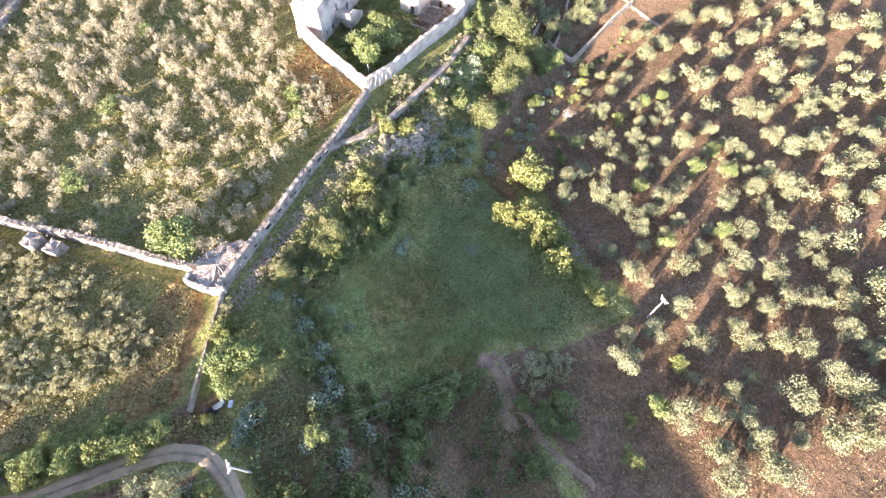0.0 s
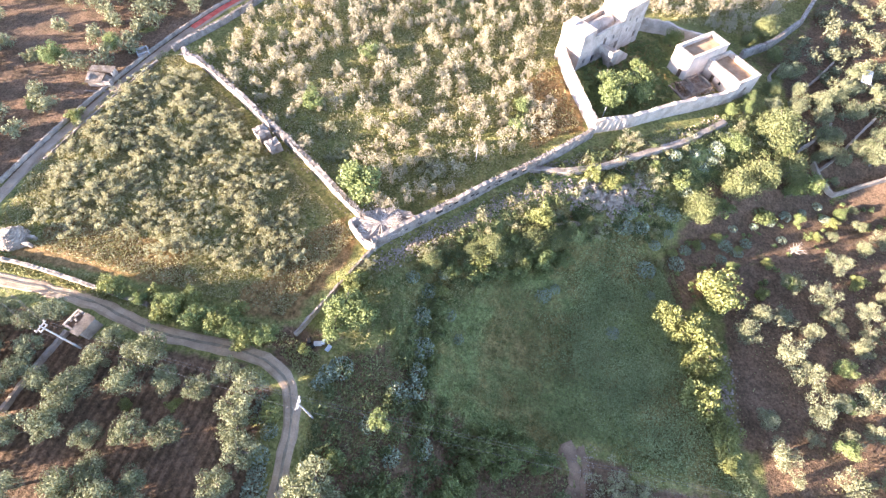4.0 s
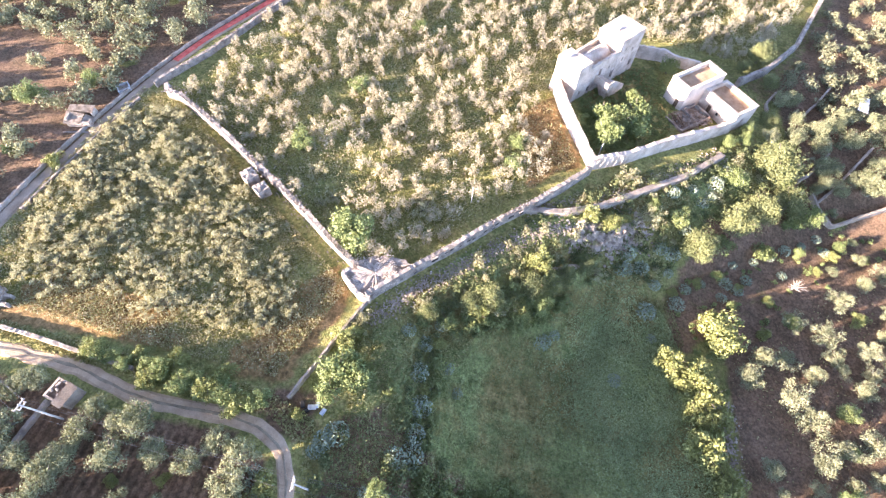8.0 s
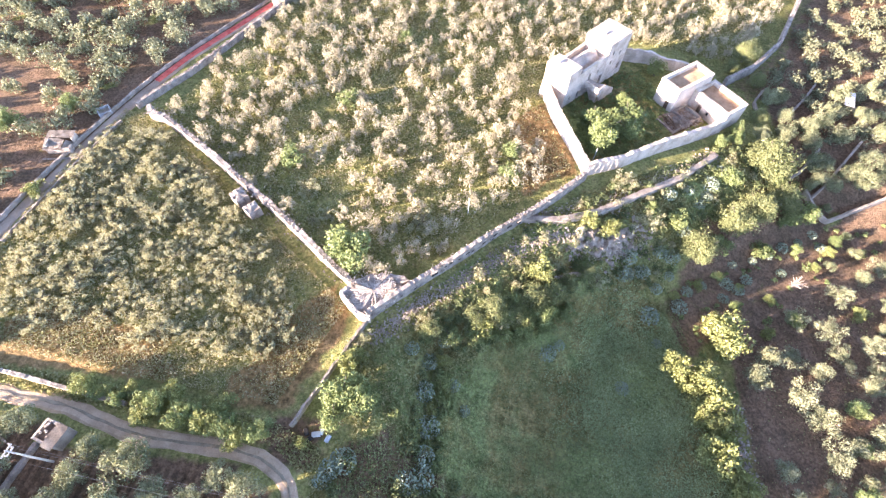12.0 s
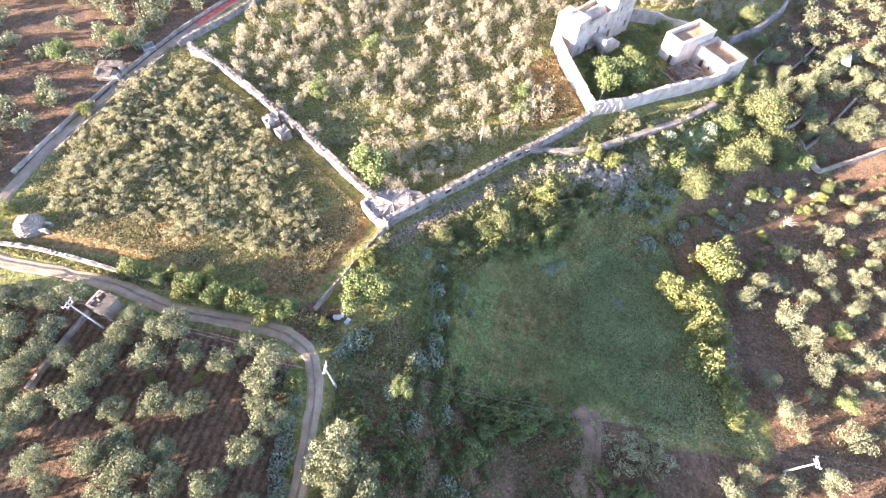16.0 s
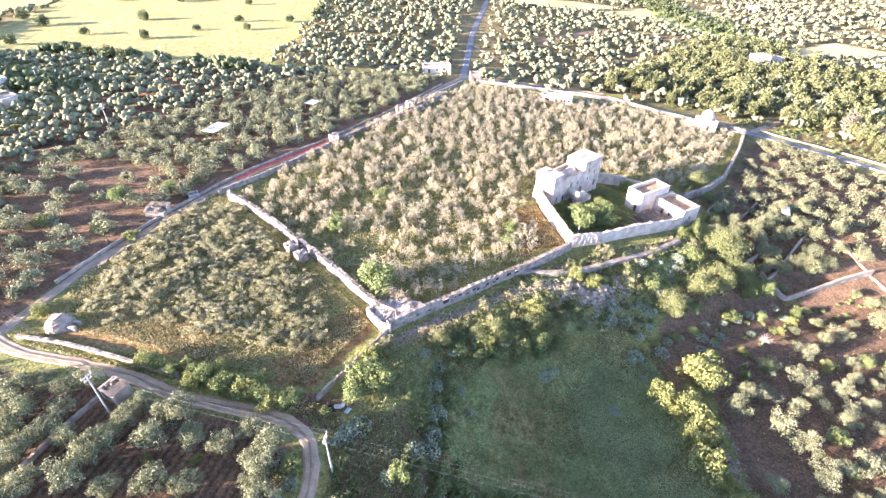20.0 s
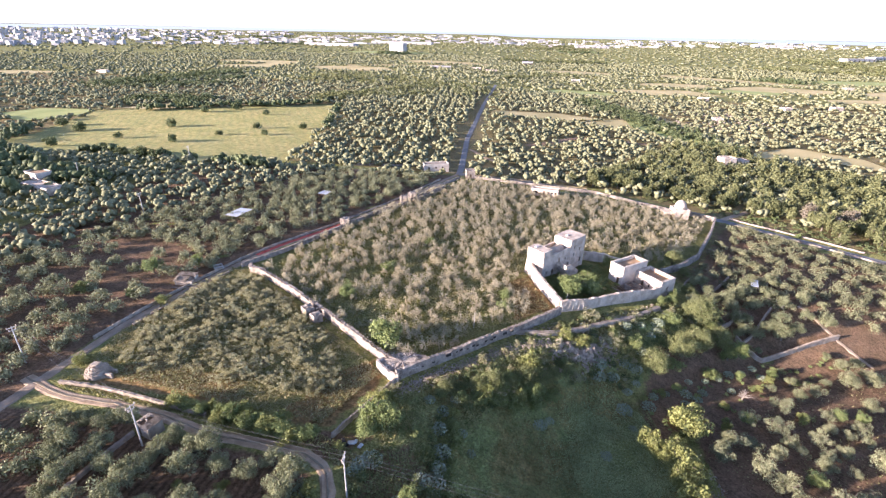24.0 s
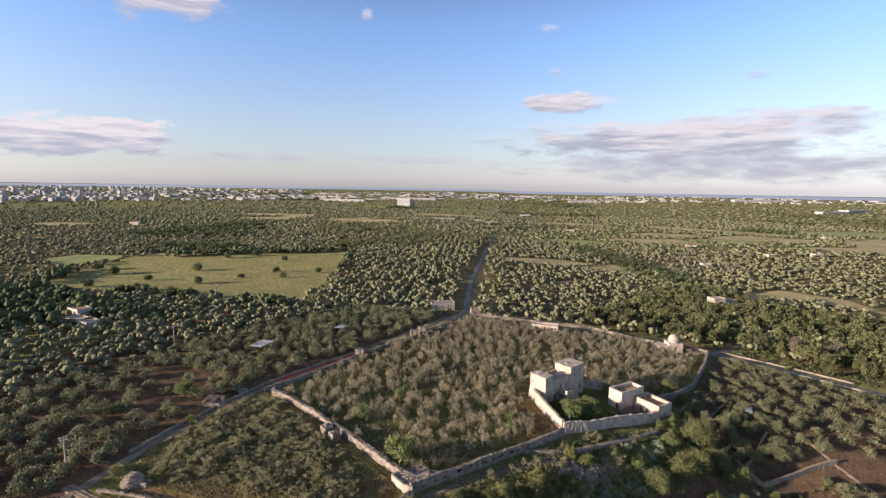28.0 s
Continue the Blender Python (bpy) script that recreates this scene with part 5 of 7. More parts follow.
def ruined_room():
    """Raised brown stone floor of a fallen room, with low walls, boards and rubble."""
    ob = thing("ruined_room", 40.0, 119.2, 2.3, "roofless ruined room on a raised brown stone floor", "ruin", "", 36.9)
    part("floor_slab", box(0, 8.2, 0, 5.4, -1.6, 0.75, 0.05), M_BROWN, ob, "cracked brown stone floor")
    for k in range(4):
        part("board", box(-0.1, 8.3, -0.16 - 0.03 * (k % 2), -0.004, -1.0 + 0.45 * k, -0.64 + 0.45 * k, 0.02), M_WOOD, ob, "weathered timber board")
    for a in ((0, 8.2, 0.0, 0.4, 0.754, 1.25), (0, 0.4, 0.404, 5.0, 0.754, 1.15), (3.2, 3.55, 0.404, 3.4, 0.754, 1.35), (4.6, 7.8, 4.4, 4.75, 0.754, 1.5), (7.8, 8.2, 0.404, 4.2, 0.754, 1.55), (4.6, 4.95, 2.0, 4.396, 0.754, 1.4)):
        part("wall", box(*a, 0.06), M_TUFA, ob)
    r = random.Random(4)
    for k in range(9):
        x, y = 0.9 + r.uniform(0, 1.8), 0.8 + r.uniform(0, 2.5)
        part("beam", tube([(x, y, 0.82), (x + r.uniform(-0.6, 0.6), y + r.uniform(1.2, 2.0), 0.9 + r.uniform(0, 0.5))], [0.1, 0.08], 5), M_WOOD, ob)
    for k in range(34):
        x, y, q = r.uniform(0.5, 7.5), r.uniform(0.5, 4.6), r.uniform(0.15, 0.42)
        part("fallen_stone", box(x, x + q, y, y + q * 0.8, 0.7, 0.75 + q * 0.7, 0.04), M_TUFA if k % 3 else M_RUBBLE, ob)
    return ob


M_BROWN = material("brown_stone_floor", (0.14, 0.10, 0.075), (0.36, 0.27, 0.20), 0.95, 1.1, 0.6, 8)
ruined_room()


def chapel():
    ob = thing("chapel", 77.5, 197.5, -0.9, "small white chapel with a dome on a drum", "chapel", "", 5.0)
    block(ob, 0, 6.0, 0, 6.0, -1.0, 4.0, M_WHITE, M_WHITE, 0.2, 0.45, south=[(2.3, 0.0, 1.3, 2.4, 1)], west=[(2.0, 2.0, 0.8, 1.2)])
    bm = bmesh.new()
    rings = []
    for r, z in ((2.3, 3.7), (2.3, 4.9), (2.45, 4.95), (2.4, 5.15)) + tuple((2.25 * math.cos(a), 5.15 + 2.3 * math.sin(a)) for a in (0.05, 0.35, 0.65, 0.95, 1.25, 1.48)):
        rings.append([bm.verts.new((3 + r * math.cos(t), 3 + r * math.sin(t), z)) for t in (2 * math.pi * k / 20 for k in range(20))])
    for a, b in zip(rings, rings[1:]):
        for k in range(20):
            bm.faces.new((a[k], a[(k + 1) % 20], b[(k + 1) % 20], b[k])).smooth = True
    bm.faces.new(rings[-1])
    part("dome", bm, M_WHITE, ob)
    part("finial", tube([(3, 3, 7.2), (3, 3, 7.9)], [0.18, 0.08], 6), M_WHITE, ob)
    # side portico with two arched openings
    po = part("portico", box(-4.4, -0.02, 0.4, 0.9, 2.0, 2.9, 0.04), M_WHITE, ob)
    for x in (-4.4, -2.5, -0.62):
        part("pillar", box(x, x + 0.6, 0.4, 0.9, -1.0, 1.998), M_WHITE, po)
    part("portico_roof", box(-4.4, -0.02, 0.9, 4.5, 2.5, 2.75), M_WHITE, po)
    part("portico_back", box(-4.4, -0.02, 4.5, 4.9, -1, 2.75), M_WHITE, po)
    return ob


chapel()


def small_house(name, x, y, rz, L, W, H, mat, roof, label, category="house", parapet=0.25, sink=1.0, **ops):
    ob = thing(name, x, y, gz(x, y), label, category, "", rz)
    block(ob, 0, L, 0, W, -sink, H, mat, roof, parapet, 0.35, **ops)
    return ob


small_house("roadside_house", 18.4, 217.5, -12, 12.5, 4.0, 3.4, M_WHITE, M_WHITE, "low white house with square windows by the road", south=[(1.0, 1.2, 2.2, 1.1), (5.6, 0.8, 1.0, 1.8, 1), (7.6, 1.4, 1.0, 1.0), (9.2, 1.4, 1.0, 1.0), (10.8, 1.4, 1.0, 1.0)])
small_house("crossroads_house", -37, 249, 18, 13.5, 5.5, 3.6, M_TUFA_PALE, M_TUFA, "low pale stone house at the crossroads", south=[(2.0, 0.0, 1.2, 2.2, 1), (6.0, 1.2, 0.9, 1.0), (9.5, 1.2, 0.9, 1.0)])
small_house("gatehouse", -13.6, 240.5, 12, 4.5, 4.5, 4.0, M_TUFA, M_TUFA, "small stone gatehouse beside the road", south=[(1.6, 0.0, 1.2, 2.2, 1)])
small_house("farmhouse", -193, 170, -20, 9, 6, 5.0, M_TUFA_PALE, M_ROOF, "pale farmhouse among the olive trees", south=[(2, 0, 1.2, 2.2, 1), (5, 1.4, 1.0, 1.2), (7, 1.4, 1.0, 1.2)])
small_house("farm_outbuilding", -186, 161, -20, 18, 6, 3.0, M_WHITE, M_WHITE, "long white flat-roofed outbuilding", south=[(3, 0, 2.2, 2.2, 1), (9, 0, 2.2, 2.2, 1), (14, 1.2, 1.0, 1.0)])
small_house("villa", 151, 332, 15, 9, 8, 5.5, M_WHITE, M_WHITE, "white villa among the pines", south=[(2, 0, 1.2, 2.2, 1), (5, 1.2, 1.2, 1.4)])
small_house("villa_wing", 162, 337, 15, 8, 7, 3.6, M_WHITE, M_WHITE, "low white wing of a villa", south=[(2, 1, 1.2, 1.2), (5, 1.0, 1.2, 1.2)])


M_BROKEN = material("broken_plaster", (0.22, 0.18, 0.14), (0.52, 0.45, 0.37), 0.95, 1.2, 0.5, 7)


def lane_hut():
    """A roofless stone room, half of it under a broken tilted slab, with a walled forecourt by the lane."""
    x, y = -79.9, 97.9
    ob = thing("stone_hut", x, y, gz(x, y) - 0.5, "small ruined stone hut with a broken pale roof slab", "hut", "", 8)
    for x0, x1, y0, y1, h in ((0, 4.4, 0, 0.4, 1.6), (0, 0.4, 0.404, 3.6, 2.2), (0, 4.4, 3.604, 4.0, 2.1), (4.0, 4.4, 0.404, 1.2, 1.5), (4.0, 4.4, 2.3, 3.6, 1.9)):
        part("wall", box(x0, x1, y0, y1, -0.6, h, 0.06), M_BROKEN, ob)
    for corners, lab in ((((-0.3, -0.3, 1.72), (2.9, -0.35, 1.62), (3.1, 2.2, 1.95), (-0.3, 2.4, 2.3)), "pale cracked roof slab"), (((-0.2, 2.5, 2.32), (4.5, 2.3, 2.0), (4.6, 4.2, 2.14), (-0.2, 4.2, 2.36)), "pale cracked roof slab"), (((3.0, 0.1, 1.66), (4.6, 0.3, 0.9), (4.5, 2.0, 1.1), (3.2, 2.1, 1.8)), "fallen tilted piece of the roof")):
        bm = bmesh.new()
        bm.faces.new([bm.verts.new(c) for c in corners])
        bmesh.ops.solidify(bm, geom=bm.faces[:], thickness=0.16)
        part("roof_slab", bm, M_BROKEN, ob, lab)
    for a in ((4.45, 6.2, -1.5, -1.1, 0.75), (-0.6, 4.4, -1.5, -1.1, 0.6), (5.8, 6.2, -1.096, 0.6, 0.7)):
        part("forecourt_wall", box(a[0], a[1], a[2], a[3], -0.6, a[4], 0.07), M_TUFA, ob)
    return ob


def lane_trough():
    """A low square basin of pale concrete in the grove."""
    ob = thing("water_basin", -74.9, 108.2, gz(-74.9, 108.2), "low square pale concrete water basin", "basin", "", 40)
    for a in ((0, 2.4, 0, 0.22), (0, 2.4, 1.98, 2.2), (0, 0.22, 0.224, 1.976), (2.18, 2.4, 0.224, 1.976)):
        part("rim", box(*a, -0.3, 0.7, 0.03), M_CONCRETE, ob)
    part("floor", box(0.224, 2.176, 0.224, 1.976, -0.3, 0.25), M_LEDGE, ob)


lane_trough()
lane_hut()


def track_cabin():
    x, y = -54.9, 49.3
    ob = thing("cabin", x, y, gz(x, y), "small pale cabin with a rusty sunken roof", "cabin", "", -18)
    block(ob, 0, 3.2, 0, 2.7, -0.8, 2.1, M_RUBBLE, M_BROWN, 0.35, 0.25, south=[(0.5, 0, 0.8, 1.8, 1)])
    bm = bmesh.new()
    v = [bm.verts.new(p) for p in ((1.9, -0.35, 2.45), (3.5, -0.3, 2.3), (3.5, 2.9, 2.35), (1.9, 2.9, 2.5))]
    bm.faces.new(v)
    bmesh.ops.solidify(bm, geom=bm.faces[:], thickness=0.1)
    part("roof_sheet", bm, M_LEDGE, ob, "grey cement sheet on the roof")
    r = random.Random(8)
    for k in range(9):
        a, b = r.uniform(0.3, 1.6), r.uniform(0.4, 2.2)
        part("rubble_piece", box(a, a + 0.3, b, b + 0.25, 2.16, 2.36, 0.03), M_RUBBLE, ob)
    return ob


track_cabin()


def trullo():
    x, y = -72.2, 62.0
    ob = thing("stone_field_hut", x, y, gz(x, y), "round dry stone field hut with a low stepped dome", "hut")
    r = random.Random(5)
    for lvl in range(9):
        rad = 2.3 - 0.045 * lvl ** 1.75
        n = max(6, int(2 * math.pi * rad / 0.5))
        for k in range(n):
            a = 2 * math.pi * (k + 0.5 * (lvl % 2)) / n
            w = math.pi * rad / n * 0.98
            bm = box(rad - 0.75, rad + r.uniform(-0.2, 0.14), -w, w, 0.26 * lvl - 0.3 * (lvl == 0), 0.26 * lvl + 0.255 + r.uniform(-0.03, 0.1), 0.05)
            put(part("stone", bm, M_RUBBLE, ob), 0, 0, 0, math.degrees(a))
    part("cap_stone", box(-0.75, 0.75, -0.7, 0.7, 2.2, 2.42, 0.08), M_RUBBLE, ob)
    part("entrance_wall", box(2.2, 3.6, -0.9, -0.4, -0.4, 0.9, 0.06), M_RUBBLE, ob)
    part("entrance_wall", box(2.2, 3.4, 0.5, 1.0, -0.4, 0.8, 0.06), M_RUBBLE, ob)
    return ob


trullo()


def tin_shed(x, y, rz, L, W):
    ob = thing("tin_shed", x, y, gz(x, y), "open shed with a pale zinc sheet roof", "shed", "sheds in the grove", rz)
    for a in (0.2, L - 0.2):
        for b in (0.2, W - 0.2):
            part("post", tube([(a, b, -0.3), (a, b, 2.4)], [0.08, 0.08], 6), M_WOOD, ob)
    for k in range(int(L / 1.0)):
        part("roof_sheet", box(k + 0.01, k + 0.99, 0, W, 2.42 + 0.012 * (k % 2), 2.47 + 0.012 * (k % 2)), M_METAL, ob)
    return ob


# the first shed stands in for a pale sheet on the terrace
tin_shed(79.5, 132.5, -22, 2.0, 5.0)
tin_shed(-91.4, 144.5, -12, 5.0, 8.0)
tin_shed(-70.0, 177.5, -15, 4.5, 4.5)


# ---------------------------------------------------------------- bastion and wall turrets
def rough_solid(name, outline, z0, z1, mat, label, category, seed, jitter=0.15):
    """A ruined masonry mass of irregular outline."""
    r = random.Random(seed)
    bm = bmesh.new()
    pts = []
    for (ax, ay), (bx, by) in zip(outline, outline[1:] + outline[:1]):
        n = max(1, round(math.hypot(bx - ax, by - ay) / 0.7))
        pts += [(ax + (bx - ax) * k / n, ay + (by - ay) * k / n) for k in range(n)]
    cx, cy = sum(p[0] for p in pts) / len(pts), sum(p[1] for p in pts) / len(pts)
    low, high, mid = [], [], []
    for x, y in pts:
        g = gz(x, y)
        low.append(bm.verts.new((x, y, g + z0)))
        high.append(bm.verts.new((x + r.gauss(0, jitter), y + r.gauss(0, jitter), g + z1 + r.gauss(0, jitter))))
        mid.append(bm.verts.new((cx + (x - cx) * 0.62, cy + (y - cy) * 0.62, g + z1 + 0.02 + r.gauss(0, jitter * 1.2))))
    n = len(pts)
    top = bm.verts.new((cx, cy, gz(cx, cy) + z1 + 0.12))
    for k in range(n):
        j = (k + 1) % n
        bm.faces.new((low[k], low[j], high[j], high[k]))
        bm.faces.new((high[k], high[j], mid[j], mid[k]))
        bm.faces.new((mid[k], mid[j], top))
    ob = part(name, bm, mat)
    return tagged(ob, label, category)


rough_solid("corner_bastion", [(-20.4, 74.6), (-16.6, 71.2), (-14.8, 71.4), (-12.2, 75.2), (-9.6, 78.4), (-12.4, 79.1), (-16.9, 78.3), (-18.4, 77.2)], -1.0, 1.5, M_TUFA, "ruined corner bastion heaped with pale rubble", "bastion", 1, 0.2)
stone_wall("wall_bastion", [(-17.5, 77.2), (-20.4, 74.6), (-16.6, 71.1), (-15.0, 71.0)], 1.8, 0.6, M_WHITE, "white parapet round the ruined bastion", seed=31)
rough_solid("wall_turret", [(-43.2, 91.2), (-41.2, 89.6), (-39.6, 91.2), (-41.4, 93.0)], -1.0, 2.3, M_TUFA, "square ruined turret against the wall", "turret", 2, 0.07)
rough_solid("wall_turret", [(-40.0, 88.6), (-38.4, 87.4), (-36.9, 89.0), (-38.3, 90.4)], -1.0, 2.1, M_TUFA, "square ruined turret against the wall", "turret", 3, 0.07)
for k, (x, y) in enumerate([(-35.6, 184), (-50.5, 151.5), (-33.2, 190)]):
    rough_solid("wall_turret", [(x - 1.4, y - 1.4), (x + 1.4, y - 1.2), (x + 1.3, y + 1.5), (x - 1.3, y + 1.3)], -1.0, 2.9, M_TUFA, "small stone turret on the lane wall", "turret", 10 + k)
stone_wall("wall_lane_double", [(-31.5, 183.5), (-27, 196), (-21.5, 213)], 1.8, 0.9, M_TUFA, "second pale wall beside the lane", seed=33)

# niches along the south wall: near-black blocks for the shade inside, with stone lintels
p, w = along([(-12.2, 74.6), (-7.0, 79.4), (-1.4, 84.3), (3.8, 89.2), (9.6, 93.8)], 1.35)
rn = random.Random(12)
for (x, y), (dx, dy) in zip(p[1:-1], w[1:-1]):
    if rn.random() < 0.25:
        continue
    x, y = x + dx * rn.uniform(-0.5, 0.5), y + dy * rn.uniform(-0.5, 0.5)
    nx, ny = dy, -dx
    ob = thing("wall_niche", x + nx * 0.44, y + ny * 0.44, gz(x, y) + rn.uniform(1.0, 1.65), "near-black block for the dark of a hole in the wall face", "niche", "holes along the south wall", math.degrees(math.atan2(dy, dx)))
    s = rn.uniform(0.5, 1.25)
    part("hole", box(-0.5 * s, 0.5 * s, -0.06, 0.2, -0.3 * s, 0.35 * s, 0.05), M_NEAR_BLACK, ob)
    part("lintel", box(-0.6 * s, 0.6 * s, -0.09, 0.2, 0.36 * s, 0.5 * s, 0.03), M_TUFA, ob)


# ---------------------------------------------------------------- poles and wires
def power_pole(x, y, rz):
    ob = thing("power_pole", x, y, gz(x, y), "pale concrete power pole with a cross arm", "pole", "power poles", rz)
    part("shaft", tube([(0, 0, -0.6), (0, 0, 8.4)], [0.15, 0.09], 8), M_CONCRETE, ob)
    for z, half in ((8.1, 0.85), (7.5, 0.6)):
        arm = part("cross_arm", box(-half, half, -0.08, 0.08, z, z + 0.14, 0.02), M_CONCRETE, ob)
        for a in (-half + 0.1, half - 0.1):
            part("insulator", tube([(a, 0, z + 0.14), (a, 0, z + 0.4)], [0.07, 0.09], 6), M_WHITE, arm)
    return ob


POLES = [(-88.0, 62.5), (-52.3, 47.0), (-17.2, 43.3), (49.5, 42.4), (112, 40)]
for (x, y), rz in zip(POLES, (65, 80, 90, 92, 92)):
    power_pole(x, y, rz)
for x, y in ((-155, 225), (-121, 143)):
    power_pole(x, y, 70)


def wire(a, b, side, drop, sag):
    pts, rad = [], []
    d = Vector((b[0] - a[0], b[1] - a[1], 0)).normalized()
    n = Vector((-d.y, d.x, 0)) * side
    za, zb = gz(*a) + 8.45 - drop, gz(*b) + 8.45 - drop
    for k in range(15):
        u = k / 14
        pts.append((a[0] + (b[0] - a[0]) * u + n.x, a[1] + (b[1] - a[1]) * u + n.y, za + (zb - za) * u - sag * 4 * u * (1 - u)))
        rad.append(0.014)
    tagged(part("power_line", tube(pts, rad, 4), M_WIRE), "thin grey overhead power line", "cable", "overhead power lines")


for a, b in zip(POLES, POLES[1:]):
    for side, drop in ((-0.75, 0), (0.75, 0), (0.5, 0.6)):
        wire(a, b, side, drop, 0.015 * math.hypot(a[0] - b[0], a[1] - b[1]))


def thin_pole(x, y, h, label, name="thin_pole"):
    ob = tagged(part(name, tube([(0, 0, -0.3), (0.05, 0, h * 0.5), (0.1, 0.05, h)], [0.09, 0.08, 0.06], 6), M_CONCRETE), label, "pole", "thin poles")
    ob.matrix_basis = pose(x, y, gz(x, y))


for x, y, h in ((-1.2, 93.5, 4.5), (-62, 150, 6.0), (-175.4, 177.9, 8.0), (66, 160, 4.5), (-120, 232, 7.0), (22.2, 108.6, 3.5)):
    thin_pole(x, y, h, "thin pale pole standing among the trees")

# ---------------------------------------------------------------- cactus, pines, cypress
def pad_mesh(seed, pads, spread, height):
    r = np.random.default_rng(seed)
    base = np.array([(1, 0, 0), (0.3, 0.62, 0.1), (-0.75, 0.45, 0), (-1, -0.1, 0), (-0.6, -0.5, 0), (0.4, -0.6, 0), (0, 0, 0.22), (0, 0, -0.22)], float)
    tris = [(0, 1, 6), (1, 2, 6), (2, 3, 6), (3, 4, 6), (4, 5, 6), (5, 0, 6), (1, 0, 7), (2, 1, 7), (3, 2, 7), (4, 3, 7), (5, 4, 7), (0, 5, 7)]
    verts, faces = [], []
    for k in range(pads):
        u = r.uniform()
        rad = spread * math.sqrt(u)
        a = r.uniform(0, 6.28)
        c = np.array([rad * math.cos(a), rad * math.sin(a), height * (1 - 0.6 * u) * r.uniform(0.25, 1)])
        q = Euler(r.uniform(0, 6.28, 3)).to_matrix()
        s = r.uniform(0.13, 0.24)
        n = len(verts)
        verts += [tuple(c + np.array(q @ Vector(v * s))) for v in base]
        faces += [tuple(n + i for i in f) for f in tris]
    return mesh_from(verts, faces, "pads")


PEAR = []
for k in range(4):
    ob = thing("prickly_pear", 0, 0, -500, "grey-green prickly pear cactus clump", "cactus")
    part("stem", tube([(0, 0, -0.3), (0.05, 0, 0.5)], [0.22, 0.16], 6), M_BARK, ob)
    tagged(part("cactus_body", pad_mesh(k, 240, 1.7, 1.5), M_PEAR, ob), kind="stuff")
    PEAR.append(ob)
plant(PEAR, [(-5.4, 66.1), (-5.7, 61.4), (-4.6, 56.5), (-4.9, 52.4), (-4.9, 49.5), (-7.0, 48.8), (-6.0, 40.4), (-2.3, 42.4), (-9.7, 43.6), (-16.8, 49.5, 1.2), (-15.3, 50.6, 1.2), (-17.6, 48.2), (26.5, 67.1, 0.7), (15.9, 72.9, 0.7), (13.8, 71.2), (33.5, 75.7, 0.7), (32.8, 80.8), (38.7, 83.3), (31.4, 88.3), (34.8, 92.4), (37.4, 92.1), (27.8, 87.2), (48.7, 89.4, 0.8), (50.9, 88.3, 0.7), (43.8, 88.3, 0.7), (43.0, 102.5), (36.6, 102.9), (45.6, 107.0)], 41, "cactus clumps round the meadow", 0.7, 1.1)
plant(PEAR, [(50.5, 93.5, 0.6), (55.0, 95.0, 0.7), (58.5, 96.8, 0.6), (62.0, 99.0, 0.8), (66.0, 101.0, 0.7), (69.5, 103.2, 0.8), (53.0, 90.8, 0.8), (47.6, 86.2, 0.8), (60.5, 93.2, 0.6), (70.8, 100.4, 0.7), (40.6, 86.6, 0.9), (37.0, 88.8, 0.9), (34.4, 86.0, 0.8), (39.6, 97.0, 0.9), (44.6, 104.4, 1.0), (40.8, 104.6, 0.9), (48.4, 110.6, 0.9), (28.6, 90.2, 1.0)], 40, "cactus clumps below the house", 0.7, 1.1)
plant(PEAR, [(-24.6, 44.4, 0.8), (-23.9, 42.8), (-22.3, 40.6), (-22.6, 37.3), (-22.0, 35.2), (-21.6, 33.5), (-21.9, 31.7), (-21.0, 29.8), (-20.9, 27.8), (-20.9, 25.9), (-0.7, 33.4), (1.5, 31.7), (0.2, 29.3), (-1.5, 63.5, 0.8), (0.5, 60.0, 0.6), (-3.2, 69.5, 0.8), (-8.2, 67.5, 0.7)], 42, "cactus clumps beside the track", 0.7, 1.1)
retire(*PEAR)

PINE = [tree_kind("pine_tree", 110 + k, M_PINE, 3.3, 7.6, 1.2, 24, 1700, 0.33, 0.26, "tall dark green pine tree", "tree", 0.3, 0.4, 3) for k in range(4)]
PINE_WOOD = [(40, 252), (60, 250), (74, 238), (92, 226), (112, 212), (124, 201), (135, 191), (150, 180), (175, 165), (235, 190), (285, 290), (230, 300), (200, 330), (160, 385), (140, 389), (97, 330), (72, 292), (44, 262)]
pine_spots = scatter(PINE_WOOD, 7.2, 50, 0.3, 0.3, 0.92)
pine_spots = np.array([q for q in pine_spots if not (146 < q[0] < 172 and 322 < q[1] < 348) and not (104 < q[0] < 134 and 186 < q[1] < 212)])
from_road = polyline_distance(ROAD_E, pine_spots[:, 0], pine_spots[:, 1])[0]
plant(PINE, [(float(x), float(y)) for (x, y), d in zip(pine_spots, from_road) if 8 < d < 34 and polyline_distance([(98, 202), (110.4, 214.4), (122.7, 225.3), (150, 250)], x, y)[0] > 4], 43, "pines across the road", 0.75, 1.3)
joined_trees("pine_wood", pine_spots[from_road >= 34], M_PINE, 3.5, 7.6, 1.2, 230, 0.62, "dark pine wood beyond the road", "trees", 49)
clump_trees("villa_wood", np.concatenate([scatter([(-300, 150), (-196, 143), (-182, 154), (-195, 191), (-223, 206), (-263, 226), (-300, 215)], 7.5, 151, 0.35), scatter([(-206, 176), (-190, 184), (-160, 178), (-162, 172), (-178, 172), (-196, 168)], 5.0, 152, 0.3)]), M_DARK, 3.8, 7.0, 9, 40, "dark tall trees round the farmhouse", 153, 0.4)
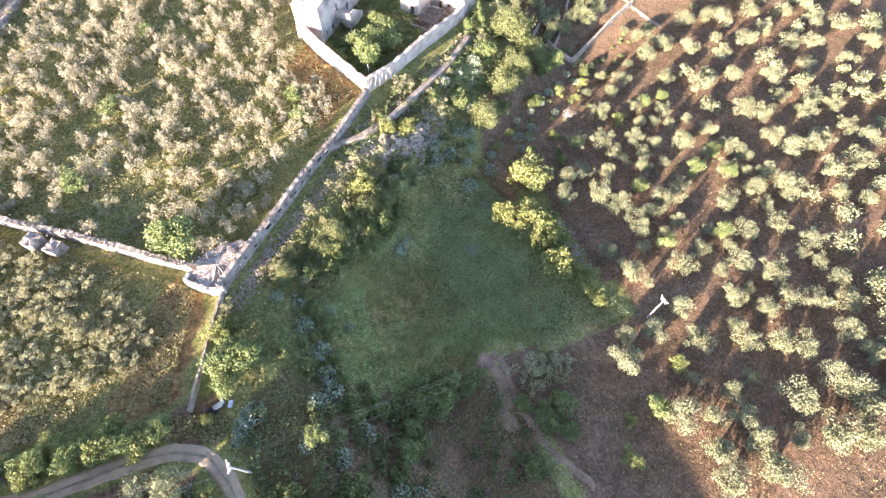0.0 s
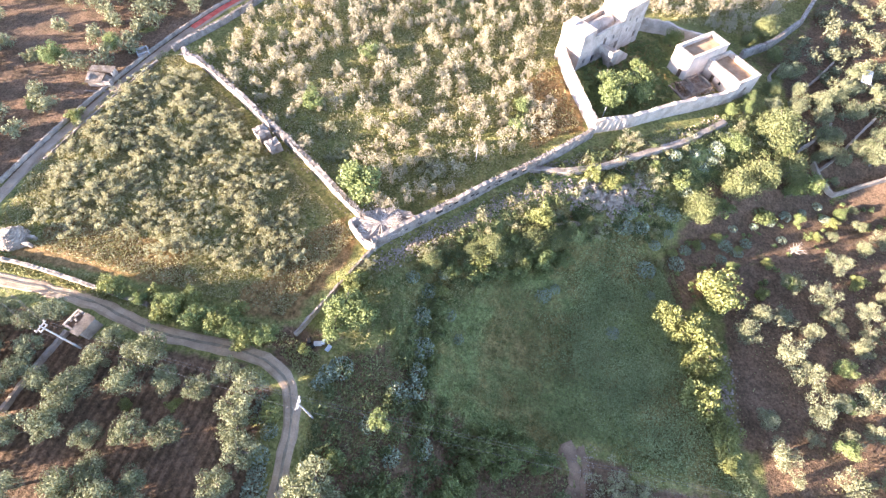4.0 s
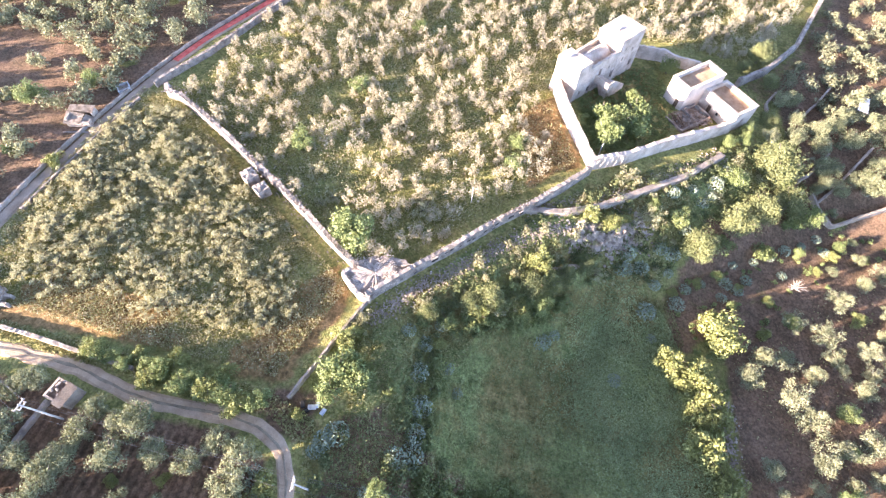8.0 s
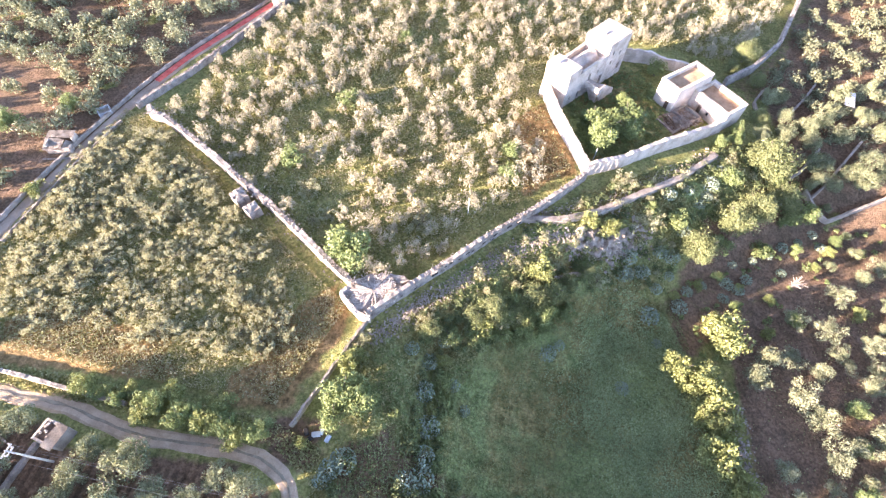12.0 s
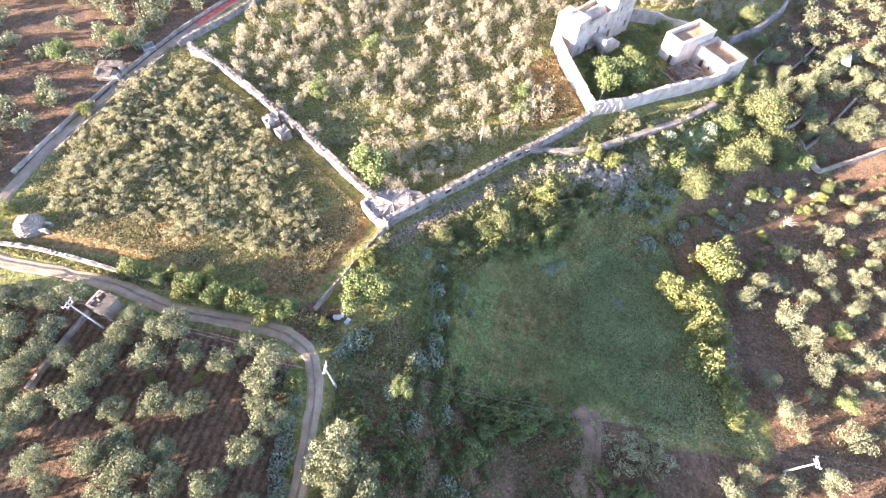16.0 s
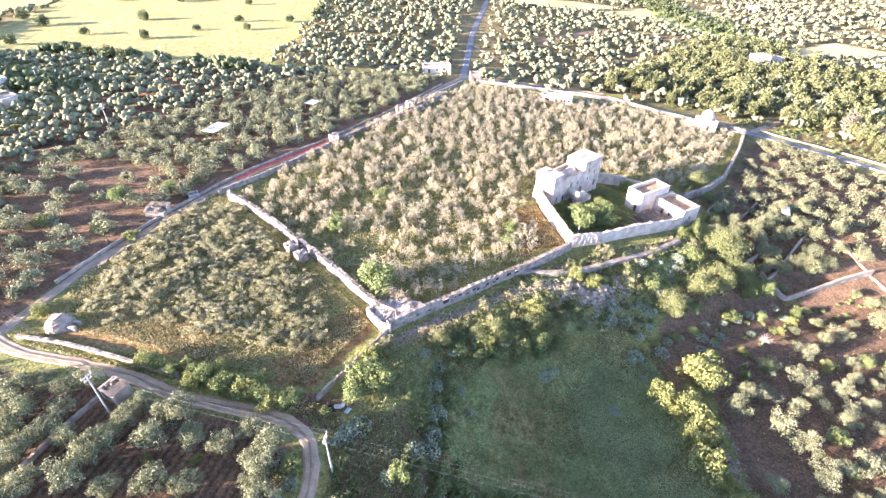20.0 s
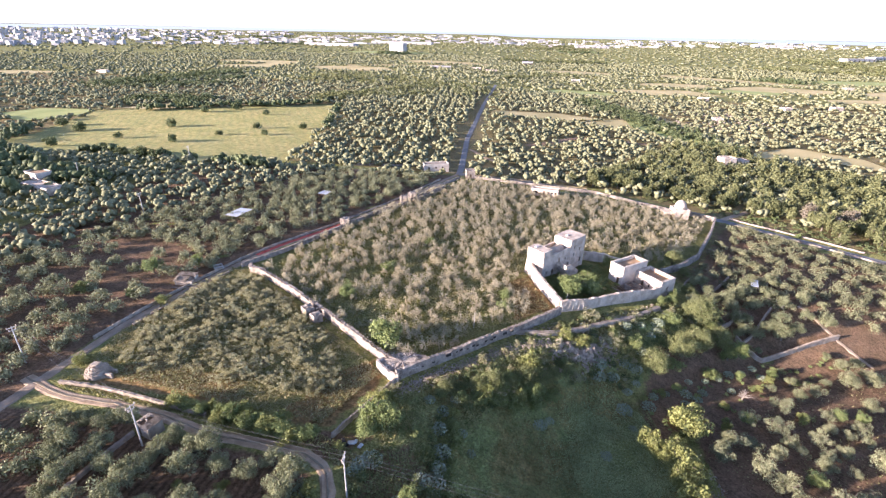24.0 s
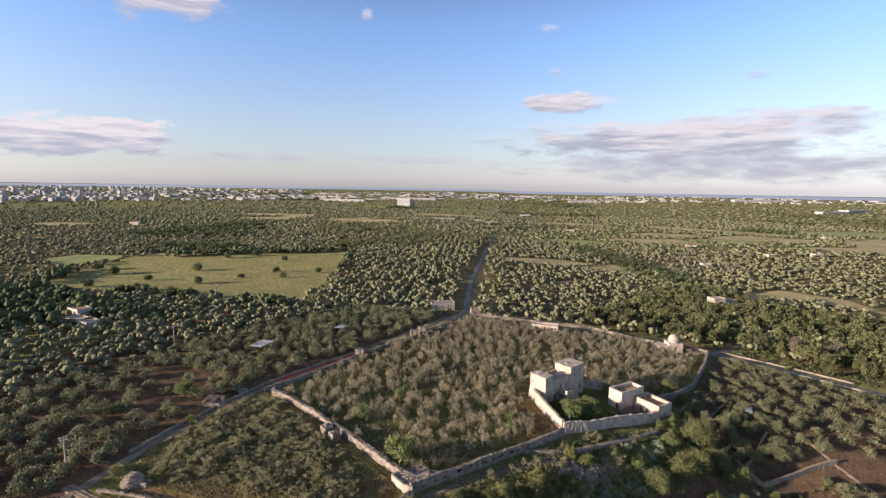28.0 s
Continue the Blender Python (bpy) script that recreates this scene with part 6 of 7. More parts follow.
clump_trees("field_hedge", np.concatenate([scatter([(-222, 226), (-177, 230), (-111, 216), (-111, 224), (-150, 228), (-190, 236), (-225, 236)], 4.6, 154, 0.35), scatter([(-305, 389), (-239, 433), (-197, 445), (-160, 480), (-240, 446), (-310, 398)], 5.5, 155, 0.3), scatter([(-128, 345), (-124, 345), (-150, 470), (-156, 470)], 5.5, 156, 0.3), scatter([(-290, 256), (-322, 310), (-330, 300), (-296, 246)], 5.0, 157, 0.3)]), M_DARK, 3.4, 5.8, 9, 40, "dark hedge trees round the pale field", 158, 0.4)
M_DEADPINE = material("dead_pine_foliage", (0.12, 0.105, 0.075), (0.28, 0.245, 0.18), 0.9, 0.3, 0, 6, 0.5, translucent=0.2)
DEAD = [tree_kind("pine_tree", 120, M_DEADPINE, 4.0, 8.5, 2.2, 26, 1700, 0.3, 0.3, "tall dying pine tree with rust-brown foliage", "tree", 0.38, 0.6, 5)]
plant(DEAD, [(136.5, 209, 1.2), (142.0, 203, 1.0), (141.4, 197.5, 0.85), (151, 205, 1.0)], 44, "dying pines")
plant(PINE, [(150, 190, 0.9), (158, 206), (128, 216, 0.8), (133.7, 181, 0.75), (120, 222, 0.9)], 45, "pines across the road")
CYP = [tree_kind("cypress_tree", 130, M_DARK, 0.8, 6.8, 0.3, 14, 500, 0.35, 0.14, "slim dark cypress tree", "tree", 0.5, 0.2, 2)]
plant(CYP, [(121.7, 219.2), (-164, 172, 1.2), (-167, 173)], 46, "cypresses")
retire(*PINE, *DEAD, *CYP)

pine_edge = scatter([(66, 240), (92, 219), (112, 200), (136, 179), (170, 152), (178, 162), (140, 192), (118, 214), (94, 232), (70, 248)], 2.2, 161, 0.4, 0.2, 0.6)
pine_edge = pine_edge[(polyline_distance(ROAD_E, pine_edge[:, 0], pine_edge[:, 1])[0] > 5) & (polyline_distance([(98, 202), (110.4, 214.4), (122.7, 225.3)], pine_edge[:, 0], pine_edge[:, 1])[0] > 2.5)]
joined_trees("roadside_scrub", pine_edge, M_SLOPE, 1.2, 1.0, 0.0, 60, 0.26, "low green scrub between road and pines", "undergrowth", 162, 6)
HEDGE = [tree_kind("hedge_bush", 164, M_GREEN, 1.6, 1.5, 0.1, 12, 500, 0.2, 0.08, "clipped green hedge bush by the road", "shrub", 0.36, 0.3, 2)]
plant(HEDGE, [(110.9 + 2.5 * k, 205.3 + 1.07 * k) for k in range(7)] + [(121.2, 186.7, 1.2)], 165, "hedge by the lane", 0.9, 1.1)
retire(*HEDGE)

# trees standing in the pale field and the hedge below it
FIELD_TREE = [tree_kind("field_tree", 140 + k, M_DARK, 4.2, 5.6, 0.9, 16, 900, 0.42, 0.3, "dark round tree standing alone in the pale field", "tree") for k in range(2)]
plant(FIELD_TREE, [(-237.3, 332.5, 1.3), (-287.4, 305.6, 1.3), (-205.1, 285.2), (-251.7, 400.2), (-233.1, 420.0, 1.2), (-176.1, 341.5, 0.8), (-160.4, 320.4, 0.7), (-196.2, 399.1, 0.7), (-143.5, 349.0, 0.9), (-130.1, 369.9, 1.4), (-189.1, 312.3, 0.7), (-245.1, 287.7, 0.7), (-312.5, 318.8), (-257.3, 250.2)], 47, "trees in the pale field")
plant(FIELD_TREE, [(-225 + 5.2 * k + 2 * math.sin(3 * k), 237 - 0.28 * 5.2 * k + (0.012 * (5.2 * k) ** 1.5), 0.9 + 0.3 * math.sin(5 * k)) for k in range(10)], 48, "hedge trees below the field")
retire(*FIELD_TREE)

# ---------------------------------------------------------------- undergrowth
RUBBLE = [(-14.4, 68.0), (-11.9, 70.3), (-8.5, 74.1), (-2.0, 79.2), (4.9, 84.5), (10.1, 88.3), (15.5, 90.6)]
slope_spots = scatter(SLOPE, 1.5, 51, 0.45, 0.4, 0.62)
STRIP = [(-17, 66), (-13.5, 68), (-8.5, 72), (-6.8, 66), (-7.4, 58), (-8.0, 48), (-9, 40), (-13, 40), (-15, 48), (-12.5, 56)]
LAWN = [(-3.5, 66), (2, 69.5), (8, 70.5), (15, 73), (19, 80), (26, 82.5), (34, 80), (38, 70), (39.5, 60), (43, 50), (46, 45), (24, 47), (12, 49), (2, 49), (-2.5, 54)]
slope_spots = slope_spots[~inside(STRIP, slope_spots[:, 0], slope_spots[:, 1]) & ~inside(LAWN, slope_spots[:, 0], slope_spots[:, 1])]
slope_spots = slope_spots[polyline_distance(RUBBLE, slope_spots[:, 0], slope_spots[:, 1])[0] > 1.9]
joined_trees("slope_undergrowth", slope_spots, M_SLOPE, 1.2, 1.35, 0.0, 130, 0.15, "low tangled green undergrowth on the slope", "undergrowth", 52, 6)
shade_spots = scatter(SHADE, 2.2, 53, 0.45, 0.2, 0.92)
shade_spots = shade_spots[~inside(STRIP, shade_spots[:, 0], shade_spots[:, 1]) & ((shade_spots[:, 0] < 4) | (np.random.default_rng(6).uniform(size=len(shade_spots)) < 0.35))]
joined_trees("shaded_undergrowth", shade_spots, M_SLOPE, 1.6, 1.8, 0.0, 200, 0.17, "dark green brambles in the shade", "undergrowth", 54, 6)
EDGES = [(37, 86), (52, 95), (72, 105), (92, 112), (96, 108), (78, 97), (60, 86), (47, 75), (44, 62), (46, 50), (40, 50), (38, 60), (37, 72)]
joined_trees("slope_scrub", scatter([(-4, 79), (8, 90), (20, 98), (34, 106), (52, 116), (64, 120), (68, 112), (52, 104), (40, 95), (36, 87), (28, 88), (16, 82), (4, 74)], 3.4, 57, 0.45, 0.1, 0.7), M_SCRUB_W, 1.2, 1.5, 0.0, 260, 0.15, "pale grey-green scrub on the slope", "undergrowth", 58, 8)
joined_trees("court_weeds", scatter([(21, 107), (36, 115), (40, 126), (36, 140), (30, 138), (18, 124)], 1.0, 59, 0.4, 0.1, 0.95), M_GREEN, 0.8, 0.5, 0.0, 90, 0.14, "green weeds overgrowing the courtyard", "undergrowth", 60, 6)
joined_trees("grove_edge_weeds", scatter(EDGES, 2.2, 55, 0.45, 0.2, 0.35), M_GREEN, 0.9, 0.8, 0.0, 80, 0.16, "tall yellow-green weeds at the edge of the grove", "undergrowth", 56, 5)


def tufts(name, poly, count, size, mat, label, seed, tall=0.12):
    r = np.random.default_rng(seed)
    q = np.array(poly)
    pts = np.empty((0, 2))
    while len(pts) < count:
        c = r.uniform(q.min(0), q.max(0), (count * 2, 2))
        c = c[inside(poly, c[:, 0], c[:, 1])]
        # thicker in drifts
        dens = np.sin(c[:, 0] * 0.31 + 2 * np.sin(c[:, 1] * 0.17)) * np.sin(c[:, 1] * 0.27 + 1.7 * np.sin(c[:, 0] * 0.13))
        c = c[r.uniform(-1.2, 1.0, len(c)) < dens + 0.2]
        pts = np.concatenate([pts, c])
    pts = pts[:count]
    z = ground(pts[:, 0], pts[:, 1]) + r.uniform(0.05, tall + 0.05, count)
    ob = part(name, leaf_mesh(name, np.concatenate([pts, z[:, None]], 1), size, seed, None, 0.0), mat)
    return tagged(ob, label, "grass", "", "stuff")


M_WEED = material("weeds", (0.14, 0.16, 0.055), (0.47, 0.41, 0.22), 0.95, 0.25, 0, 8, 0.4, (0.30, 0.295, 0.13), translucent=0.24)
M_MEADOW = material("meadow_grass", (0.095, 0.115, 0.042), (0.34, 0.355, 0.16), 0.95, 0.2, 0, 8, 0.4, translucent=0.14)
tufts("field_weeds", WEST_FIELD, 60000, 0.13, M_WEED, "mixed dry and green weeds under the olives", 61, 0.45)
tufts("yard_weeds", YARD, 80000, 0.19, M_WEED, "overgrown weeds between the pale olives", 62, 0.55)
M_DRY = material("dry_grass", (0.30, 0.265, 0.135), (0.52, 0.455, 0.29), 0.95, 0.2, 0, 8, 0.4, translucent=0.24)
tufts("yard_dry_grass", YARD, 60000, 0.16, M_DRY, "tall dry grass standing between the pale olives", 68, 0.6)
tufts("field_dry_grass", WEST_FIELD, 30000, 0.13, M_DRY, "tall dry grass standing in the west field", 69, 0.5)
tufts("meadow_grass", MEADOW, 46000, 0.13, M_MEADOW, "tall green meadow grass in the shade", 63, 0.3)
M_LUSH = material("lush_grass", (0.135, 0.18, 0.072), (0.47, 0.54, 0.275), 0.95, 0.2, 0, 8, 0.4, translucent=0.14)
tufts("lush_grass", LUSH, 26000, 0.14, M_LUSH, "thick fresh green grass in the east part of the meadow", 70, 0.25)
for k, grow in enumerate((1.12, 1.26, 1.42)):
    tufts("lush_grass", [(33 + (x - 33) * (grow if x < 33 else 1.0), 63 + (y - 63) * (grow if x < 33 else 1.0)) for x, y in LUSH], 7000, 0.14, M_LUSH, "fresh green grass thinning out across the meadow", 71 + k, 0.25)
tufts("slope_grass", SLOPE + [(-14, 46), (-16, 70)], 16000, 0.2, M_WEED, "rough grass on the slope", 64, 0.2)
tufts("shade_grass", SHADE, 12000, 0.2, M_MEADOW, "rough grass in the shade", 65, 0.2)
tufts("verge_weeds", [(-78, 60), (-48, 57.5), (-26, 55), (-19, 52), (-16, 46), (-16, 10), (-17, 10), (-17.3, 42), (-20, 48.5), (-26, 52), (-46, 54), (-76, 57)], 6000, 0.2, M_WEED, "weeds on the verge of the track", 66, 0.2)
tufts("grove_weeds", EAST_GROVE[:9] + [(150, 115), (150, -20), (24, -20)], 12000, 0.17, M_WEED, "scattered weeds on the ploughed soil", 67, 0.1)


def stones(name, line, count, spread, size, label, seed, mat=None, up=0.0):
    """Loose stones strewn along a line."""
    r = np.random.default_rng(seed)
    p, w = along(line, 1.0)
    base = np.array([(1, 0, 0), (-1, 0, 0), (0, 0.8, 0), (0, -0.8, 0), (0, 0, 0.7), (0, 0, -0.7), (0.6, 0.6, 0.4), (-0.6, -0.5, 0.4)])
    tris = [(0, 2, 6), (2, 4, 6), (4, 0, 6), (1, 3, 7), (3, 4, 7), (4, 1, 7), (2, 1, 4), (3, 0, 4), (0, 3, 5), (2, 0, 5), (1, 2, 5), (3, 1, 5)]
    verts, faces = [], []
    for k in range(count):
        i = r.integers(0, len(p))
        x, y = p[i] + np.array([-w[i][1], w[i][0]]) * r.normal() * spread + r.normal(size=2) * min(0.4, spread)
        s = size * r.uniform(0.4, 1.3)
        m = Euler(r.uniform(0, 6.28, 3)).to_matrix()
        n = len(verts)
        z = gz(x, y) + up
        for v in base:
            q = m @ Vector(v * s)
            verts.append((x + q.x, y + q.y, z + q.z * 0.8 + 0.1))
        faces += [tuple(n + a for a in f) for f in tris]
    return tagged(part(name, mesh_from(verts, faces, name), mat or M_RUBBLE), label, "stones", "", "stuff")


stones("ruin_rubble", [(41.5, 121.5), (45.5, 124.5)], 420, 1.1, 0.2, "rubble and plaster inside the ruined room", 78, M_TUFA, 0.9)
stones("rubble_line", [(-14.4, 68.0), (-11.9, 70.3), (-8.5, 74.1), (-2.0, 79.2), (4.9, 84.5), (10.1, 88.3), (15.5, 90.6)], 1500, 0.8, 0.22, "line of fallen pale stones below the wall", 71)
stones("rock_slope", [(17, 89.5), (24, 90.6), (29.5, 92.5), (31, 96)], 700, 1.4, 0.4, "grey rock outcrop on the slope", 72)
stones("ledge_stones", [(8.8, 93.7), (22.3, 96.8), (30.6, 102.2), (47.9, 115)], 900, 0.9, 0.22, "loose stones above the rock ledge", 73)
stones("bastion_rubble", [(-18.0, 75.2), (-15, 75.6), (-12.6, 76.6)], 2200, 1.3, 0.12, "pale rubble heaped on the bastion", 74, M_TUFA_PALE, 1.45)
stones("crest_stones_west", [(-64.6, 109.2), (-61.8, 108.9), (-54.6, 104.1), (-47.5, 99.0), (-41.0, 94.0), (-36.3, 90.8), (-30.8, 86.4), (-24.8, 81.4), (-18.2, 76.2)], 1100, 0.27, 0.17, "loose stones on the crest of the west wall", 81, M_TUFA, 1.88)
stones("crest_stones_south", [(-12.2, 74.6), (-7.0, 79.4), (-1.4, 84.3), (3.8, 89.2), (9.6, 93.8), (15.0, 98.6), (19.6, 103.2)], 700, 0.2, 0.13, "loose stones on the crest of the south wall", 82, M_TUFA, 2.1)
stones("crest_stones_lane", [(-68.0, 113.2), (-61.8, 124.0), (-52.2, 145.0), (-45.4, 161.0), (-33.5, 183.1)], 500, 0.2, 0.15, "loose stones on the crest of the lane wall", 83, M_TUFA, 1.28)
stones("grove_edge_stones", [(45.5, 66), (44.2, 60), (45.5, 54)], 250, 0.7, 0.28, "heap of pale field stones", 75)
stones("path_stones", [(22.2, 47.6), (22.5, 39.2), (22.4, 25.6)], 300, 0.6, 0.13, "stones along a bare earth path", 76)
stones("wall_foot_stones", [(-66, 112), (-48, 101.5), (-29, 85), (-18, 76)], 700, 0.9, 0.17, "fallen stones along the foot of the wall", 77)


stones("rock_outcrop", [(18.5, 90.5), (23, 90.3), (27.5, 92.5)], 90, 1.1, 1.1, "big pale grey rocks on the overgrown slope", 80)


# rubbish by the track
def rubbish():
    r = random.Random(3)
    for k, (x, y, s, m, lab) in enumerate([(-17.9, 53.2, 0.5, M_METAL, "dumped pale board"), (-19.6, 53.6, 0.6, M_CONCRETE, "dumped grey block"), (-20.4, 52.9, 0.5, M_NEAR_BLACK, "dark rubbish bag"), (-18.9, 54.0, 0.4, M_METAL, "dumped pale sheet"), (-21.0, 53.8, 0.5, M_NEAR_BLACK, "dark rubbish bag")]):
        ob = tagged(part("dumped_rubbish", box(-s, s, -s * 0.6, s * 0.6, -0.1, 0.25, 0.06), m), lab + " lying beside the track", "rubbish", "rubbish beside the track")
        ob.matrix_basis = pose(x, y, gz(x, y) + 0.1, r.uniform(-8, 8), r.uniform(-8, 8), r.uniform(0, 180))


rubbish()
def dead_tree(x, y):
    ob = thing("dead_tree", x, y, gz(x, y), "pale leafless dead tree with spreading twigs", "tree")
    r = random.Random(9)
    part("trunk", tube([(0, 0, -0.3), (0.1, 0, 0.5), (0.3, 0.1, 1.0)], [0.2, 0.16, 0.12], 6), M_DEADWOOD, ob)
    for k in range(16):
        a, e = r.uniform(0, 6.28), r.uniform(0.3, 1.2)
        d = Vector((math.cos(a) * math.cos(e), math.sin(a) * math.cos(e), math.sin(e)))
        p = Vector((0.25, 0.08, 0.8))
        L = r.uniform(1.2, 2.3)
        b = part("branch", tube([p, p + d * L * 0.5 + Vector((0, 0, 0.15)), p + d * L], [0.09, 0.06, 0.025], 5), M_DEADWOOD, ob)
        for j in range(3):
            q = p + d * L * r.uniform(0.4, 0.9)
            part("twig", tube([q, q + Vector((r.uniform(-0.6, 0.6), r.uniform(-0.6, 0.6), r.uniform(0.1, 0.6)))], [0.035, 0.012], 4), M_DEADWOOD, b)


M_DEADWOOD = material("bleached_wood", (0.24, 0.20, 0.165), (0.44, 0.39, 0.325), 0.9, 2.0, 0.3)
dead_tree(61.6, 90.4)

# ---------------------------------------------------------------- distance
def dark_wood(name, a, b, width, count, seed, mat, radius, label):
    r = np.random.default_rng(seed)
    u = r.uniform(size=count)
    x = a[0] + (b[0] - a[0]) * u + r.normal(size=count) * width * 0.3
    y = a[1] + (b[1] - a[1]) * u + r.normal(size=count) * width
    joined_trees(name, np.stack([x, y], 1), mat, radius, radius * 1.3, 0.5, 40, radius * 0.22, label, "trees", seed)


dark_wood("far_pines", (-275, 740), (-16, 640), 35, 320, 81, M_PINE, 5.0, "dark belt of pines beyond the groves")
dark_wood("far_thicket", (-480, 570), (-420, 760), 40, 300, 82, M_DARK, 5.0, "dark thicket far across the plain")
dark_wood("valley_thicket", (106, 640), (150, 475), 18, 200, 83, M_DARK, 4.5, "dark thicket in a shallow valley")
dark_wood("east_pines", (953, 1795), (957, 1371), 120, 240, 84, M_PINE, 8.0, "far row of pines")
dark_wood("hill_thicket", (-360, 454), (-280, 456), 14, 130, 85, M_DARK, 4.5, "dark hedge above the pale field")
dark_wood("block_trees", (-345, 1440), (-270, 1450), 20, 120, 86, M_DARK, 7.0, "dark trees round a far block of flats")


def patch(name, outline, mat, label, up=0.35):
    """A far field laid on the land."""
    q = np.array(outline, float)
    c = q.mean(0)
    verts = [(c[0], c[1], gz(*c) + up)]
    for k in range(len(q)):
        for u in (0.0, 0.5):
            e = q[k] * (1 - u) + q[(k + 1) % len(q)] * u
            verts.append((e[0], e[1], gz(*e) + up))
    n = len(verts) - 1
    tagged(part(name, mesh_from(verts, [(0, 1 + k, 1 + (k + 1) % n) for k in range(n)], name), mat), label, "field", "", "structure")


# dark foliage carries the shade lying along this valley
dark_wood("shaded_valley", (97, 610), (178, 392), 20, 260, 87, M_DARK, 4.2, "dark shaded thicket along a shallow valley")
dark_wood("road_pines", (-188, 500), (-90, 670), 14, 150, 88, M_PINE, 4.5, "dark pines beside the far groves")
dark_wood("plain_thicket", (-452, 553), (-344, 612), 12, 160, 89, M_DARK, 4.0, "dark belt of trees on the plain")
dark_wood("plain_pines", (4, 876), (148, 1032), 14, 90, 90, M_PINE, 5.0, "dark pines on the plain")
dark_wood("plain_pine_row", (649, 1392), (874, 1212), 25, 160, 91, M_PINE, 7.0, "far row of dark pines")
dark_wood("plain_hedge", (-476, 584), (-359, 684), 8, 130, 92, M_DARK, 4.5, "dark hedge on the plain")
dark_wood("roadside_pines", (-191, 505), (-75, 597), 9, 120, 93, M_PINE, 4.5, "dark pines beyond the pale field")
r1 = random.Random(17)
for k in range(14):
    x, y = r1.uniform(-1500, 1500), r1.uniform(850, 2600)
    L = r1.uniform(80, 300)
    dark_wood("plain_wood", (x, y), (x + L, y + r1.uniform(-60, 60)), r1.uniform(10, 30), 90, 160 + k, M_DARK if k % 2 else M_PINE, r1.uniform(5, 8), "dark belt of trees far across the plain")
strip("ground_bare_rows", BARE_ROWS, 3.4, -3.0, M_EARTH, "bare red earth between rows of the far grove", "ground", up=0.3, step=6.0, ragged=0.5)
stones("pale_rocks", [(165, 480), (200, 500), (235, 480), (262, 520), (215, 560), (265, 580)], 420, 22, 1.5, "pale rocks strewn over the stony scrub", 84, M_TUFA)
# glowing strip: hazy light over the sea is put in as emission
M_HAZE_GLOW = bpy.data.materials.new("distant_haze")
M_HAZE_GLOW.use_nodes = True
glow = M_HAZE_GLOW.node_tree.nodes.new("ShaderNodeEmission")
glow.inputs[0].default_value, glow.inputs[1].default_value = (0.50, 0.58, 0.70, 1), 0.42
M_HAZE_GLOW.node_tree.links.new(glow.outputs[0], M_HAZE_GLOW.node_tree.nodes["Material Output"].inputs[0])
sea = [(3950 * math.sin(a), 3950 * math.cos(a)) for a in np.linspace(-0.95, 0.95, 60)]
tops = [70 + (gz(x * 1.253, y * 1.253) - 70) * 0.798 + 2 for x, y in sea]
tagged(part("backdrop_horizon", mesh_from([(x, y, z) for (x, y), h in zip(sea, tops) for z in (gz(x, y) - 4, h)], [(2 * k, 2 * k + 2, 2 * k + 3, 2 * k + 1) for k in range(59)], "backdrop_horizon"), M_HAZE_GLOW), "glowing blue-grey strip for sea and haze at the horizon", "horizon", "", "structure")
M_STUBBLE = material("pale_stubble", (0.33, 0.29, 0.13), (0.56, 0.46, 0.24), 0.95, 0.03, 0, 20)
M_PASTURE = material("pasture", (0.20, 0.25, 0.08), (0.38, 0.40, 0.15), 0.95, 0.03, 0, 20)
for k, (area, m, label, up) in enumerate(zip(CLEARINGS, (M_STUBBLE, M_STUBBLE, M_STUBBLE, M_PASTURE, M_STUBBLE, M_STUBBLE, M_STUBBLE, M_PASTURE), ("pale far field", "pale grass above the crop field", "pale clearing in the grove", "green pasture beyond the pines", "pale far field", "pale far field", "pale far field", "weedy pasture beside the crop field"), (0.4, 0.5, 0.6, 0.6, 0.4, 0.4, 0.4, 0.6))):
    patch("field_" + "abcdefgh"[k], area, m, label, up)
for k, area in enumerate(CLEARINGS[8:]):
    patch("field_" + "ijklmnopqrstuvwxyz"[k], area, M_PASTURE if k % 4 == 3 else M_STUBBLE, "ochre clearing among the far olive groves", 0.45)


